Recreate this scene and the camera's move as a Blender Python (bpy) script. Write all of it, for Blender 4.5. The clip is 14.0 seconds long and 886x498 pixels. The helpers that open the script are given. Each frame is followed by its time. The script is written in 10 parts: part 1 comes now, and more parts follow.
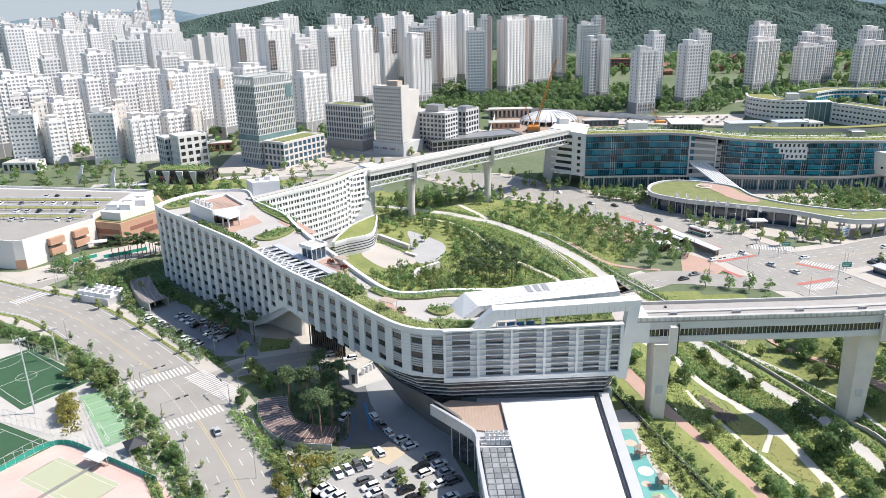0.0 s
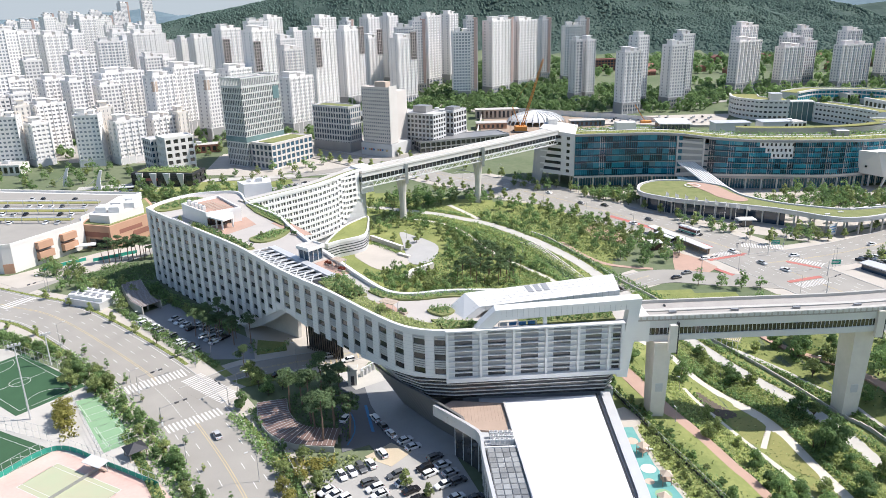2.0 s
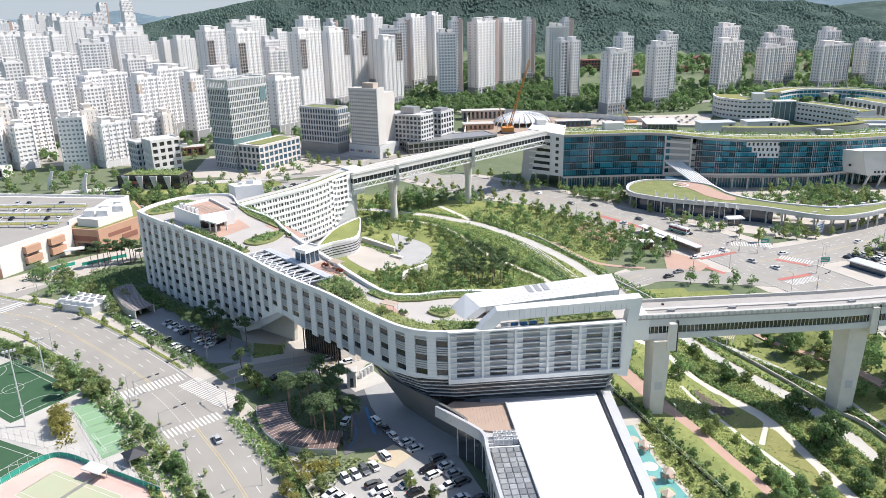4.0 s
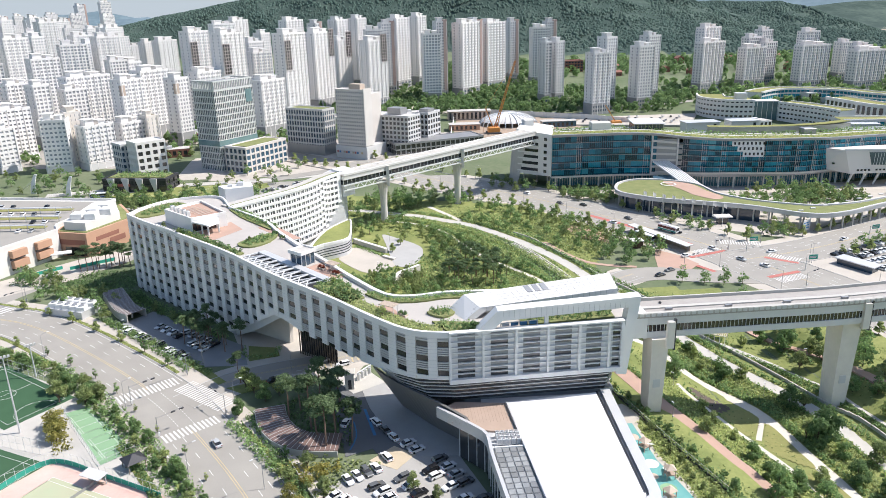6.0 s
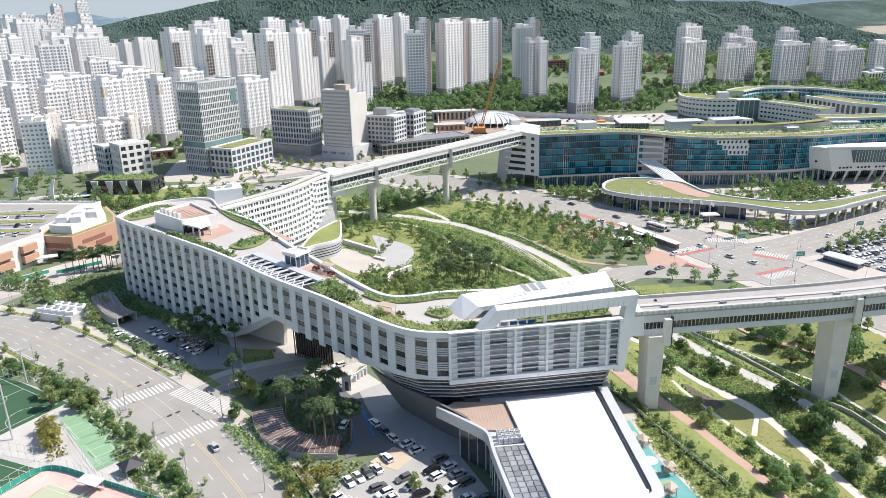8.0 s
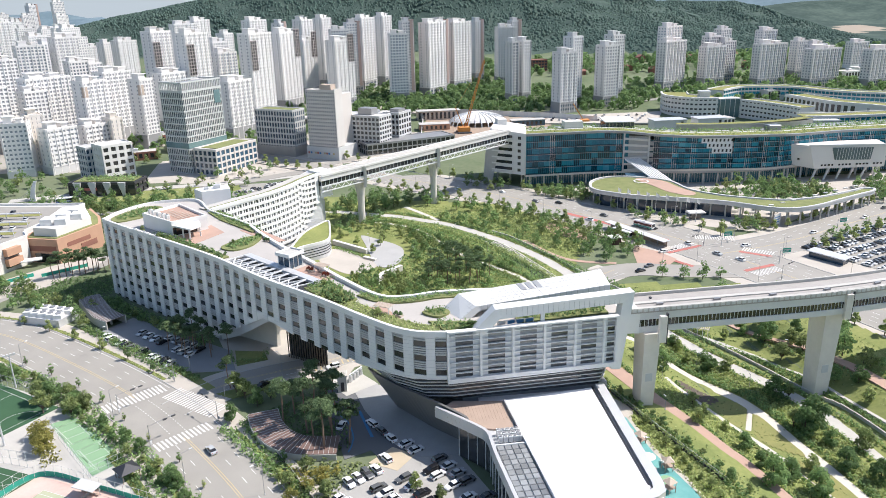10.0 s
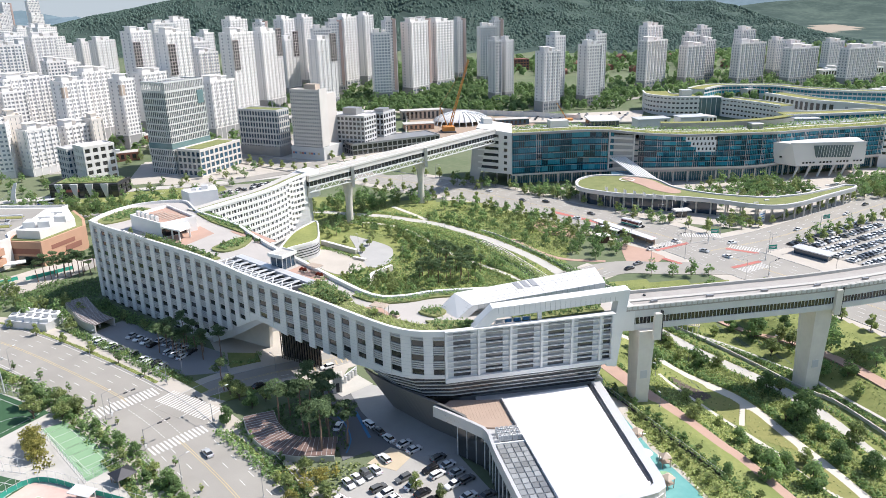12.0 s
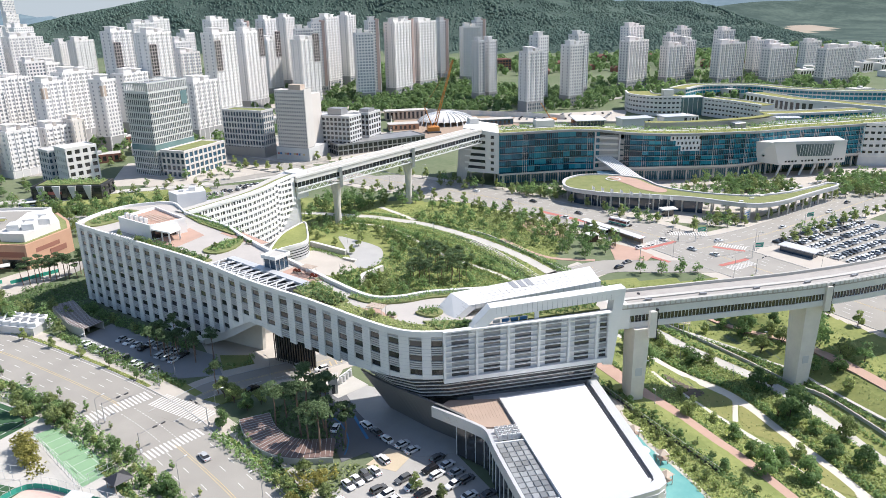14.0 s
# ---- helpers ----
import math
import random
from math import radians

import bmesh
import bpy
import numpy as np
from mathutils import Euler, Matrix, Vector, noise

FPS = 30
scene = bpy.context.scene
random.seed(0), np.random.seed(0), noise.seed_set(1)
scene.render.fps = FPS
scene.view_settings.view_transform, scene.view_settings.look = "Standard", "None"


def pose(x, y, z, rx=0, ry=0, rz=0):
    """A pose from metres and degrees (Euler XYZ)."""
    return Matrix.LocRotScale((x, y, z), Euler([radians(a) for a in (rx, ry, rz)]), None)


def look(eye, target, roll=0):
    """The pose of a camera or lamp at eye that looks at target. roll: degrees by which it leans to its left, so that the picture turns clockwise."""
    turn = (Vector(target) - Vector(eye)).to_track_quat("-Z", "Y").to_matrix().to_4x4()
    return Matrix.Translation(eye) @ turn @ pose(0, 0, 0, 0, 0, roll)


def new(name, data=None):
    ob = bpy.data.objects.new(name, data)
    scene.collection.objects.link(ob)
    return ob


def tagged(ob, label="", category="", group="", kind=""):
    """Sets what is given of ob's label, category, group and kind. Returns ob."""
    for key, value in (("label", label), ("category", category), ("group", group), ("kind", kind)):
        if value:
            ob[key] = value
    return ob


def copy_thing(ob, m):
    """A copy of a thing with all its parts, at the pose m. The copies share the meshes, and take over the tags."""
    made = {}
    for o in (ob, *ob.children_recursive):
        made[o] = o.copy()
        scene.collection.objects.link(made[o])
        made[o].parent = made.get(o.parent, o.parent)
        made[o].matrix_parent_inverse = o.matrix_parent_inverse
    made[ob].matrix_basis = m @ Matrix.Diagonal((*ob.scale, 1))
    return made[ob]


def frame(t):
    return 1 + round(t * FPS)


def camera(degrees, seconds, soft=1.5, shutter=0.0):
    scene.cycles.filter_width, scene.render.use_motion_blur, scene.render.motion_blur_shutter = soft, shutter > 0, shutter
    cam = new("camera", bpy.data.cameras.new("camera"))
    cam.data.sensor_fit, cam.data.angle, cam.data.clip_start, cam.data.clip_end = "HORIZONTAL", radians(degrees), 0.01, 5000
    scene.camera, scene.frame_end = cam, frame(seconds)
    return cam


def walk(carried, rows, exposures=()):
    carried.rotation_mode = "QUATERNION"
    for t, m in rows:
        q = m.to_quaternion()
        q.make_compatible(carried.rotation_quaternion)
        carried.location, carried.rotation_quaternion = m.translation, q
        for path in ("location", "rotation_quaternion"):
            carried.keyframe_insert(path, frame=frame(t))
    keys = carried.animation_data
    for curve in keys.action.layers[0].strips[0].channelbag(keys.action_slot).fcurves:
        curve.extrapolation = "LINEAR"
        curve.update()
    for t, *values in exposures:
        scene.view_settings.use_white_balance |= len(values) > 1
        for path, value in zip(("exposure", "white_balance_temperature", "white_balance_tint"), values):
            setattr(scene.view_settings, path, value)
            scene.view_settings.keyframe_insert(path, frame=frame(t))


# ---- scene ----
cam = camera(62.5, 14.0, soft=0.7)
# seconds, eye x, y, z, heading, pitch, roll
PATH = [
    (0.0, 0.000, 0.000, 109.502, -0.000, -18.631, 1.296),
    (1.0, -2.408, -0.019, 109.572, -0.720, -18.628, 1.281),
    (2.0, -4.807, -0.027, 109.650, -1.436, -18.610, 1.281),
    (3.0, -7.181, -0.013, 109.732, -2.154, -18.585, 1.291),
    (4.0, -9.520, 0.030, 109.810, -2.878, -18.560, 1.306),
    (5.0, -11.816, 0.109, 109.883, -3.613, -18.542, 1.323),
    (6.0, -14.065, 0.227, 109.946, -4.361, -18.535, 1.339),
    (7.0, -16.265, 0.387, 110.000, -5.121, -18.539, 1.351),
    (8.0, -18.419, 0.587, 110.045, -5.896, -18.556, 1.356),
    (9.0, -20.532, 0.826, 110.082, -6.682, -18.584, 1.353),
    (10.0, -22.613, 1.099, 110.116, -7.479, -18.620, 1.341),
    (11.0, -24.675, 1.399, 110.151, -8.282, -18.659, 1.320),
    (12.0, -26.732, 1.717, 110.193, -9.087, -18.693, 1.288),
    (13.0, -28.805, 2.043, 110.250, -9.888, -18.716, 1.247),
    (14.0, -30.914, 2.362, 110.331, -10.679, -18.715, 1.198),
]
walk(cam, [(t, pose(x, y, z, 90 + p, 0, h) @ pose(0, 0, 0, 0, 0, -r)) for t, x, y, z, h, p, r in PATH])

# ---------------------------------------------------------------- light
SUN = Vector((0.78, 0.07, 1.0)).normalized()
world = bpy.data.worlds.new("sky")
world.use_nodes = True
scene.world = world
wn = world.node_tree.nodes
sky = wn.new("ShaderNodeTexSky")
sky.sky_type, sky.sun_disc = "NISHITA", False
sky.sun_elevation, sky.sun_rotation = math.asin(SUN.z), math.atan2(SUN.x, SUN.y)
sky.air_density, sky.dust_density, sky.ozone_density = 1.0, 0.9, 1.7
world.node_tree.links.new(sky.outputs[0], wn["Background"].inputs[0])
wn["Background"].inputs[1].default_value = 0.13
sun_data = bpy.data.lights.new("sun", "SUN")
sun_data.energy, sun_data.angle, sun_data.color = 4.9, radians(0.55), (1.0, 0.95, 0.91)
sun = new("sun", sun_data)
sun.matrix_world = look(SUN * 500, (0, 0, 0))
scene.view_settings.exposure = 0.44


# ---------------------------------------------------------------- materials
def paint(name, col, col2=None, rough=0.7, metal=0.0, grain=3.0, stain=0.12, amount=0.5, bump=0.15, per_object=0.0, island=0.0, spec=0.5):
    """Two scales of mottling between two colours, fine relief, and a per-thing or per-island shift of value."""
    m = bpy.data.materials.new(name)
    m.use_nodes = True
    n, l = m.node_tree.nodes, m.node_tree.links
    b = n["Principled BSDF"]
    b.inputs["Roughness"].default_value, b.inputs["Metallic"].default_value = rough, metal
    b.inputs["Specular IOR Level"].default_value = spec
    col2 = col2 or tuple(c * 0.72 for c in col)
    geo = n.new("ShaderNodeNewGeometry")
    n1, n2 = n.new("ShaderNodeTexNoise"), n.new("ShaderNodeTexNoise")
    n1.inputs["Scale"].default_value, n2.inputs["Scale"].default_value = grain, stain
    n1.inputs["Detail"].default_value, n2.inputs["Detail"].default_value = 3, 4
    for t in (n1, n2):
        l.new(geo.outputs["Position"], t.inputs["Vector"])
    add = n.new("ShaderNodeMath")
    add.operation = "MULTIPLY_ADD"
    l.new(n1.outputs[0], add.inputs[0])
    add.inputs[1].default_value = 0.5
    half = n.new("ShaderNodeMath")
    half.operation = "MULTIPLY_ADD"
    l.new(n2.outputs[0], half.inputs[0])
    half.inputs[1].default_value, half.inputs[2].default_value = 1.1, -0.3
    l.new(half.outputs[0], add.inputs[2])
    fac = n.new("ShaderNodeMath")
    fac.operation, fac.use_clamp = "MULTIPLY", True
    l.new(add.outputs[0], fac.inputs[0])
    fac.inputs[1].default_value = amount * 2
    mix = n.new("ShaderNodeMix")
    mix.data_type = "RGBA"
    l.new(fac.outputs[0], mix.inputs[0])
    mix.inputs[6].default_value, mix.inputs[7].default_value = (*col, 1), (*col2, 1)
    out = mix.outputs[2]
    for strength, source in ((per_object, "object"), (island, "island")):
        if strength:
            src = n.new("ShaderNodeObjectInfo").outputs["Random"] if source == "object" else geo.outputs["Random Per Island"]
            hsv = n.new("ShaderNodeHueSaturation")
            mr = n.new("ShaderNodeMapRange")
            mr.inputs[3].default_value, mr.inputs[4].default_value = 1 - strength, 1 + strength
            l.new(src, mr.inputs[0])
            l.new(mr.outputs[0], hsv.inputs["Value"])
            mh = n.new("ShaderNodeMapRange")
            mh.inputs[3].default_value, mh.inputs[4].default_value = 0.5 + strength * 0.03, 0.5 - strength * 0.025
            l.new(src, mh.inputs[0])
            l.new(mh.outputs[0], hsv.inputs["Hue"])
            l.new(out, hsv.inputs["Color"])
            out = hsv.outputs[0]
    l.new(out, b.inputs["Base Color"])
    if bump:
        bp = n.new("ShaderNodeBump")
        bp.inputs["Strength"].default_value, bp.inputs["Distance"].default_value = bump, 0.1
        l.new(n1.outputs[0], bp.inputs["Height"])
        l.new(bp.outputs[0], b.inputs["Normal"])
    return m


WHITE = paint("white_coated_panel", (0.735, 0.725, 0.705), (0.645, 0.635, 0.62), 0.5, stain=0.25, amount=0.35, bump=0.03)
OFFWHITE = paint("offwhite_render", (0.69, 0.67, 0.635), (0.60, 0.58, 0.545), 0.8, stain=0.08, amount=0.4)
SILVER = paint("silver_panel", (0.62, 0.62, 0.62), (0.52, 0.52, 0.53), 0.45, 0.3, stain=0.3, amount=0.4, bump=0.03)
CONCRETE = paint("concrete", (0.52, 0.5, 0.46), (0.39, 0.375, 0.345), 0.85, stain=0.2, amount=0.5)
PALE_CONCRETE = paint("pale_concrete", (0.62, 0.585, 0.53), (0.49, 0.46, 0.415), 0.85, stain=0.35, amount=0.5)
GREY_CLAD = paint("grey_metal_cladding", (0.36, 0.36, 0.36), (0.28, 0.28, 0.285), 0.4, 0.4, stain=0.15, amount=0.4, bump=0.03)
DARK_METAL = paint("dark_metal", (0.07, 0.07, 0.075), (0.045, 0.045, 0.05), 0.45, 0.5)
STEEL_WHITE = paint("white_painted_steel", (0.76, 0.76, 0.75), (0.66, 0.66, 0.65), 0.45, 0.1, bump=0.02)
ASPHALT = paint("asphalt", (0.345, 0.325, 0.29), (0.255, 0.24, 0.215), 0.9, grain=5, stain=0.09, amount=0.5)
DARK_ASPHALT = paint("new_asphalt", (0.155, 0.16, 0.165), (0.12, 0.122, 0.127), 0.9, grain=5, stain=0.1)
PAVING = paint("light_paving", (0.5, 0.455, 0.4), (0.38, 0.345, 0.3), 0.85, grain=2.5, stain=0.12)
PINK_PAVING = paint("pink_block_paving", (0.47, 0.31, 0.24), (0.36, 0.24, 0.19), 0.85, grain=4, stain=0.2)
PATH_CREAM = paint("cream_path", (0.60, 0.555, 0.485), (0.50, 0.46, 0.40), 0.85, grain=2, stain=0.2)
JOINT = paint("panel_joint_grey", (0.36, 0.36, 0.36), (0.30, 0.30, 0.30), 0.7, bump=0)
PATH_WHITE = paint("pale_path", (0.5, 0.475, 0.435), (0.4, 0.38, 0.345), 0.85, grain=2, stain=0.2)
KERB = paint("kerb_stone", (0.48, 0.47, 0.45), (0.38, 0.37, 0.36), 0.8)
GRASS = paint("grass", (0.32, 0.325, 0.125), (0.165, 0.195, 0.07), 0.95, grain=0.9, stain=0.09, amount=0.72, bump=0.5, spec=0.1)
DRY_GRASS = paint("dry_grass", (0.31, 0.285, 0.115), (0.185, 0.2, 0.078), 0.95, grain=1.4, stain=0.12, amount=0.55, bump=0.5, spec=0.1)
ROOF_GREEN = paint("roof_planting", (0.27, 0.27, 0.125), (0.15, 0.18, 0.075), 0.95, grain=1.8, stain=0.22, amount=0.6, bump=0.6, spec=0.1)
GROUND = paint("open_ground", (0.20, 0.215, 0.14), (0.10, 0.135, 0.07), 0.95, grain=0.35, stain=0.02, amount=0.6, bump=0.4, spec=0.1)
SOIL = paint("dark_soil", (0.13, 0.10, 0.08), (0.08, 0.065, 0.05), 0.95, grain=2)
DECK = paint("brown_deck", (0.42, 0.315, 0.25), (0.34, 0.255, 0.20), 0.75, grain=2, stain=0.3)
TERRACOTTA = paint("terracotta_panel", (0.5, 0.3, 0.2), (0.42, 0.25, 0.165), 0.75, stain=0.3)
ROOF_MEMBRANE = paint("white_roof_membrane", (0.84, 0.825, 0.81), (0.78, 0.765, 0.75), 0.6, grain=1, stain=0.12, amount=0.35, bump=0.05)
TURF = paint("artificial_turf", (0.055, 0.115, 0.062), (0.043, 0.092, 0.05), 0.95, grain=3, stain=0.2, spec=0.1)
COURT = paint("mint_court", (0.23, 0.37, 0.215), (0.19, 0.31, 0.18), 0.85, grain=2, stain=0.2)
CLAY = paint("pink_court", (0.54, 0.33, 0.28), (0.60, 0.48, 0.42), 0.85, grain=1.2, stain=0.12)
COURT_PALE = paint("faded_green_court", (0.36, 0.42, 0.27), (0.42, 0.38, 0.27), 0.85, grain=2, stain=0.15)
TEAL_RUBBER = paint("turquoise_rubber", (0.08, 0.27, 0.26), (0.16, 0.36, 0.34), 0.8, grain=1, stain=0.2)
LINE = paint("white_marking", (0.68, 0.665, 0.64), (0.50, 0.49, 0.47), 0.8, grain=4)
YELLOW = paint("yellow_marking", (0.56, 0.44, 0.25), (0.42, 0.34, 0.21), 0.8, grain=4)
BLUE_MARK = paint("blue_marking", (0.07, 0.22, 0.42), (0.05, 0.16, 0.32), 0.8)
RED_MARK = paint("red_lane", (0.46, 0.15, 0.12), (0.38, 0.13, 0.11), 0.8)
BARK = paint("bark", (0.16, 0.115, 0.085), (0.10, 0.075, 0.055), 0.95, grain=6)
LEAF = paint("broad_leaves", (0.27, 0.385, 0.165), (0.185, 0.28, 0.115), 0.7, grain=0.7, stain=0.15, per_object=0.28, island=0.35, bump=0, spec=0.25)
LEAF_LIGHT = paint("light_leaves", (0.40, 0.45, 0.2), (0.28, 0.345, 0.14), 0.7, grain=0.7, stain=0.15, per_object=0.25, island=0.35, bump=0, spec=0.25)
LEAF_YELLOW = paint("yellowing_leaves", (0.46, 0.41, 0.13), (0.30, 0.30, 0.10), 0.7, grain=0.7, stain=0.2, per_object=0.2, island=0.3, bump=0, spec=0.25)
LEAF_PINE = paint("pine_needles", (0.215, 0.295, 0.15), (0.14, 0.205, 0.105), 0.75, grain=0.8, per_object=0.2, island=0.35, bump=0, spec=0.2)
LEAF_RED = paint("red_shrub", (0.30, 0.06, 0.035), (0.20, 0.05, 0.03), 0.8, island=0.3, bump=0)
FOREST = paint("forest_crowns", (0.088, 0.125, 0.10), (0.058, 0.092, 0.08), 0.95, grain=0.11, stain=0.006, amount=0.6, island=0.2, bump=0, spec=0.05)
FOREST_FLOOR = paint("forest_floor", (0.125, 0.165, 0.135), (0.045, 0.07, 0.06), 0.95, grain=0.09, stain=0.012, amount=0.8, bump=0.8, spec=0.1)
RUBBER = paint("tyre_rubber", (0.03, 0.03, 0.03), (0.02, 0.02, 0.02), 0.9)
NET = paint("green_mesh_net", (0.03, 0.33, 0.24), (0.03, 0.26, 0.19), 0.8)
CRANE = paint("crane_orange", (0.66, 0.27, 0.05), (0.52, 0.21, 0.05), 0.5)
BRICK_RED = paint("red_brick", (0.30, 0.13, 0.09), (0.22, 0.10, 0.075), 0.85, grain=3)
TAN = paint("tan_stone", (0.50, 0.41, 0.33), (0.42, 0.34, 0.28), 0.8, stain=0.1)
BEIGE = paint("beige_stone", (0.62, 0.585, 0.55), (0.53, 0.50, 0.47), 0.8, stain=0.1)
GREY_STONE = paint("grey_stone", (0.56, 0.555, 0.545), (0.47, 0.465, 0.46), 0.7, stain=0.1)
APT_WHITE = paint("apartment_white", (0.77, 0.745, 0.72), (0.71, 0.685, 0.66), 0.8, grain=0.8, stain=0.03, per_object=0.05)
APT_CREAM = paint("apartment_cream", (0.80, 0.745, 0.675), (0.72, 0.66, 0.59), 0.8, grain=0.8, stain=0.03, per_object=0.05)
APT_GREY = paint("apartment_grey", (0.68, 0.67, 0.66), (0.60, 0.585, 0.575), 0.8, grain=0.8, stain=0.03, per_object=0.08)
APT_BROWN = paint("apartment_brown", (0.30, 0.27, 0.255), (0.25, 0.225, 0.21), 0.8, stain=0.05)


def leafy(m, share=0.58):
    """Lets light through the leaves of a material."""
    n, l = m.node_tree.nodes, m.node_tree.links
    b = n["Principled BSDF"]
    tr, mix = n.new("ShaderNodeBsdfTranslucent"), n.new("ShaderNodeMixShader")
    l.new(b.inputs["Base Color"].links[0].from_socket, tr.inputs["Color"])
    mix.inputs[0].default_value = share
    l.new(b.outputs[0], mix.inputs[1])
    l.new(tr.outputs[0], mix.inputs[2])
    l.new(mix.outputs[0], n["Material Output"].inputs["Surface"])


for leaf_mat in (LEAF, LEAF_LIGHT, LEAF_YELLOW, LEAF_PINE, LEAF_RED):
    leafy(leaf_mat)


def glass(name, col, rough=0.08, var=0.0, spec=0.9):
    m = paint(name, col, tuple(c * 0.6 for c in col), rough, 0.0, grain=0.5, stain=0.08, amount=0.6, bump=0, per_object=var, spec=spec)
    return m


DARK_GLASS = glass("dark_window_glass", (0.035, 0.038, 0.042), 0.1, 0.5)
TEAL_GLASS = glass("teal_curtain_glass", (0.02, 0.27, 0.37), 0.06, 0.25, 0.55)
SEA_PANE = glass("grey_green_window_glass", (0.20, 0.27, 0.28), 0.12, 0.3)
BLUE_GLASS = glass("blue_window_glass", (0.05, 0.10, 0.15), 0.1, 0.4)
APT_GLASS = glass("apartment_window_glass", (0.31, 0.345, 0.385), 0.22, 0.25)
CAR_GLASS = glass("car_glass", (0.02, 0.022, 0.025), 0.06)
CAR = {k: paint("car_" + k, c, tuple(v * 0.92 for v in c), 0.25, 0.1, bump=0, spec=0.7) for k, c in (
    ("white", (0.80, 0.80, 0.80)), ("silver", (0.50, 0.51, 0.52)), ("black", (0.015, 0.015, 0.018)), ("grey", (0.13, 0.135, 0.14)),
    ("red", (0.35, 0.03, 0.03)), ("blue", (0.04, 0.09, 0.25)))}


# ---------------------------------------------------------------- building helpers
class Shape:
    """Collects boxes, prisms and strips of one part."""

    def __init__(self):
        self.v, self.f = [], []

    def quad(self, a, b, c, d):
        k = len(self.v)
        self.v += [tuple(a), tuple(b), tuple(c), tuple(d)]
        self.f.append((k, k + 1, k + 2, k + 3))

    def tri(self, a, b, c):
        k = len(self.v)
        self.v += [tuple(a), tuple(b), tuple(c)]
        self.f.append((k, k + 1, k + 2))

    def hexa(self, p):
        """Eight corners: four below, four above, both anticlockwise from above."""
        k = len(self.v)
        self.v += [tuple(q) for q in p]
        self.f += [(k + 3, k + 2, k + 1, k), (k + 4, k + 5, k + 6, k + 7)]
        self.f += [(k + i, k + (i + 1) % 4, k + 4 + (i + 1) % 4, k + 4 + i) for i in range(4)]
        return self

    def box(self, x0, x1, y0, y1, z0, z1):
        return self.hexa([(x0, y0, z0), (x1, y0, z0), (x1, y1, z0), (x0, y1, z0), (x0, y0, z1), (x1, y0, z1), (x1, y1, z1), (x0, y1, z1)])

    def bevel_box(self, x0, x1, y0, y1, z0, z1, c):
        """A box whose upper edges are chamfered by c."""
        self.hexa([(x0, y0, z0), (x1, y0, z0), (x1, y1, z0), (x0, y1, z0), (x0, y0, z1 - c), (x1, y0, z1 - c), (x1, y1, z1 - c), (x0, y1, z1 - c)])
        return self.hexa([(x0, y0, z1 - c), (x1, y0, z1 - c), (x1, y1, z1 - c), (x0, y1, z1 - c), (x0 + c, y0 + c, z1), (x1 - c, y0 + c, z1), (x1 - c, y1 - c, z1), (x0 + c, y1 - c, z1)])

    def wall(self, a, b, z0, z1, inner, outer, z0b=None, z1b=None):
        """A slab along a-b (plan points), from inner to outer metres off the line to its right-hand side; ends may differ in height."""
        a, b = Vector(a[:2]), Vector(b[:2])
        u = (b - a).normalized()
        n = Vector((u.y, -u.x))
        z0b, z1b = z0 if z0b is None else z0b, z1 if z1b is None else z1b
        p = [a + n * outer, b + n * outer, b + n * inner, a + n * inner]
        lo, hi = (z0, z0b, z0b, z0), (z1, z1b, z1b, z1)
        return self.hexa([(q.x, q.y, z) for q, z in zip(p, lo)] + [(q.x, q.y, z) for q, z in zip(p, hi)])

    def ribbon(self, line, z0, z1, inner, outer, closed=False):
        """One continuous slab along a line of plan points, mitred at each; heights may be lists."""
        p = [Vector(q[:2]) for q in line]
        n, k = len(p), len(self.v)
        lo = z0 if isinstance(z0, list) else [z0] * n
        hi = z1 if isinstance(z1, list) else [z1] * n
        for i in range(n):
            d0 = p[i] - p[i - 1] if (i or closed) else p[1] - p[0]
            d1 = p[(i + 1) % n] - p[i] if (i < n - 1 or closed) else d0
            t = (d0.normalized() + d1.normalized()).normalized()
            m = Vector((t.y, -t.x)) / max(0.5, t.dot(d1.normalized()))
            a, b = p[i] + m * outer, p[i] + m * inner
            self.v += [(a.x, a.y, lo[i]), (b.x, b.y, lo[i]), (b.x, b.y, hi[i]), (a.x, a.y, hi[i])]
        for i in range(n if closed else n - 1):
            a, b = k + 4 * i, k + 4 * ((i + 1) % n)
            self.f += [(a + j, a + (j + 1) % 4, b + (j + 1) % 4, b + j) for j in range(4)]
        if not closed:
            e = k + 4 * (n - 1)
            self.f += [(k + 3, k + 2, k + 1, k), (e, e + 1, e + 2, e + 3)]
        return self

    def prism(self, pts, z0, z1):
        """A closed outline (anticlockwise), extruded."""
        k, n = len(self.v), len(pts)
        self.v += [(p[0], p[1], z0) for p in pts] + [(p[0], p[1], z1) for p in pts]
        self.f += [tuple(range(k + n - 1, k - 1, -1)), tuple(range(k + n, k + 2 * n))]
        self.f += [(k + i, k + (i + 1) % n, k + n + (i + 1) % n, k + n + i) for i in range(n)]
        return self

    def beam(self, a, b, w, h=None, up=(0, 0, 1)):
        a, b = Vector(a), Vector(b)
        h = h or w
        d = (b - a).normalized()
        s = d.cross(Vector(up))
        s = s.normalized() if s.length > 1e-4 else Vector((1, 0, 0))
        t = s.cross(d).normalized()
        s, t = s * w / 2, t * h / 2
        return self.hexa([a - s - t, a + s - t, b + s - t, b - s - t, a - s + t, a + s + t, b + s + t, b - s + t])

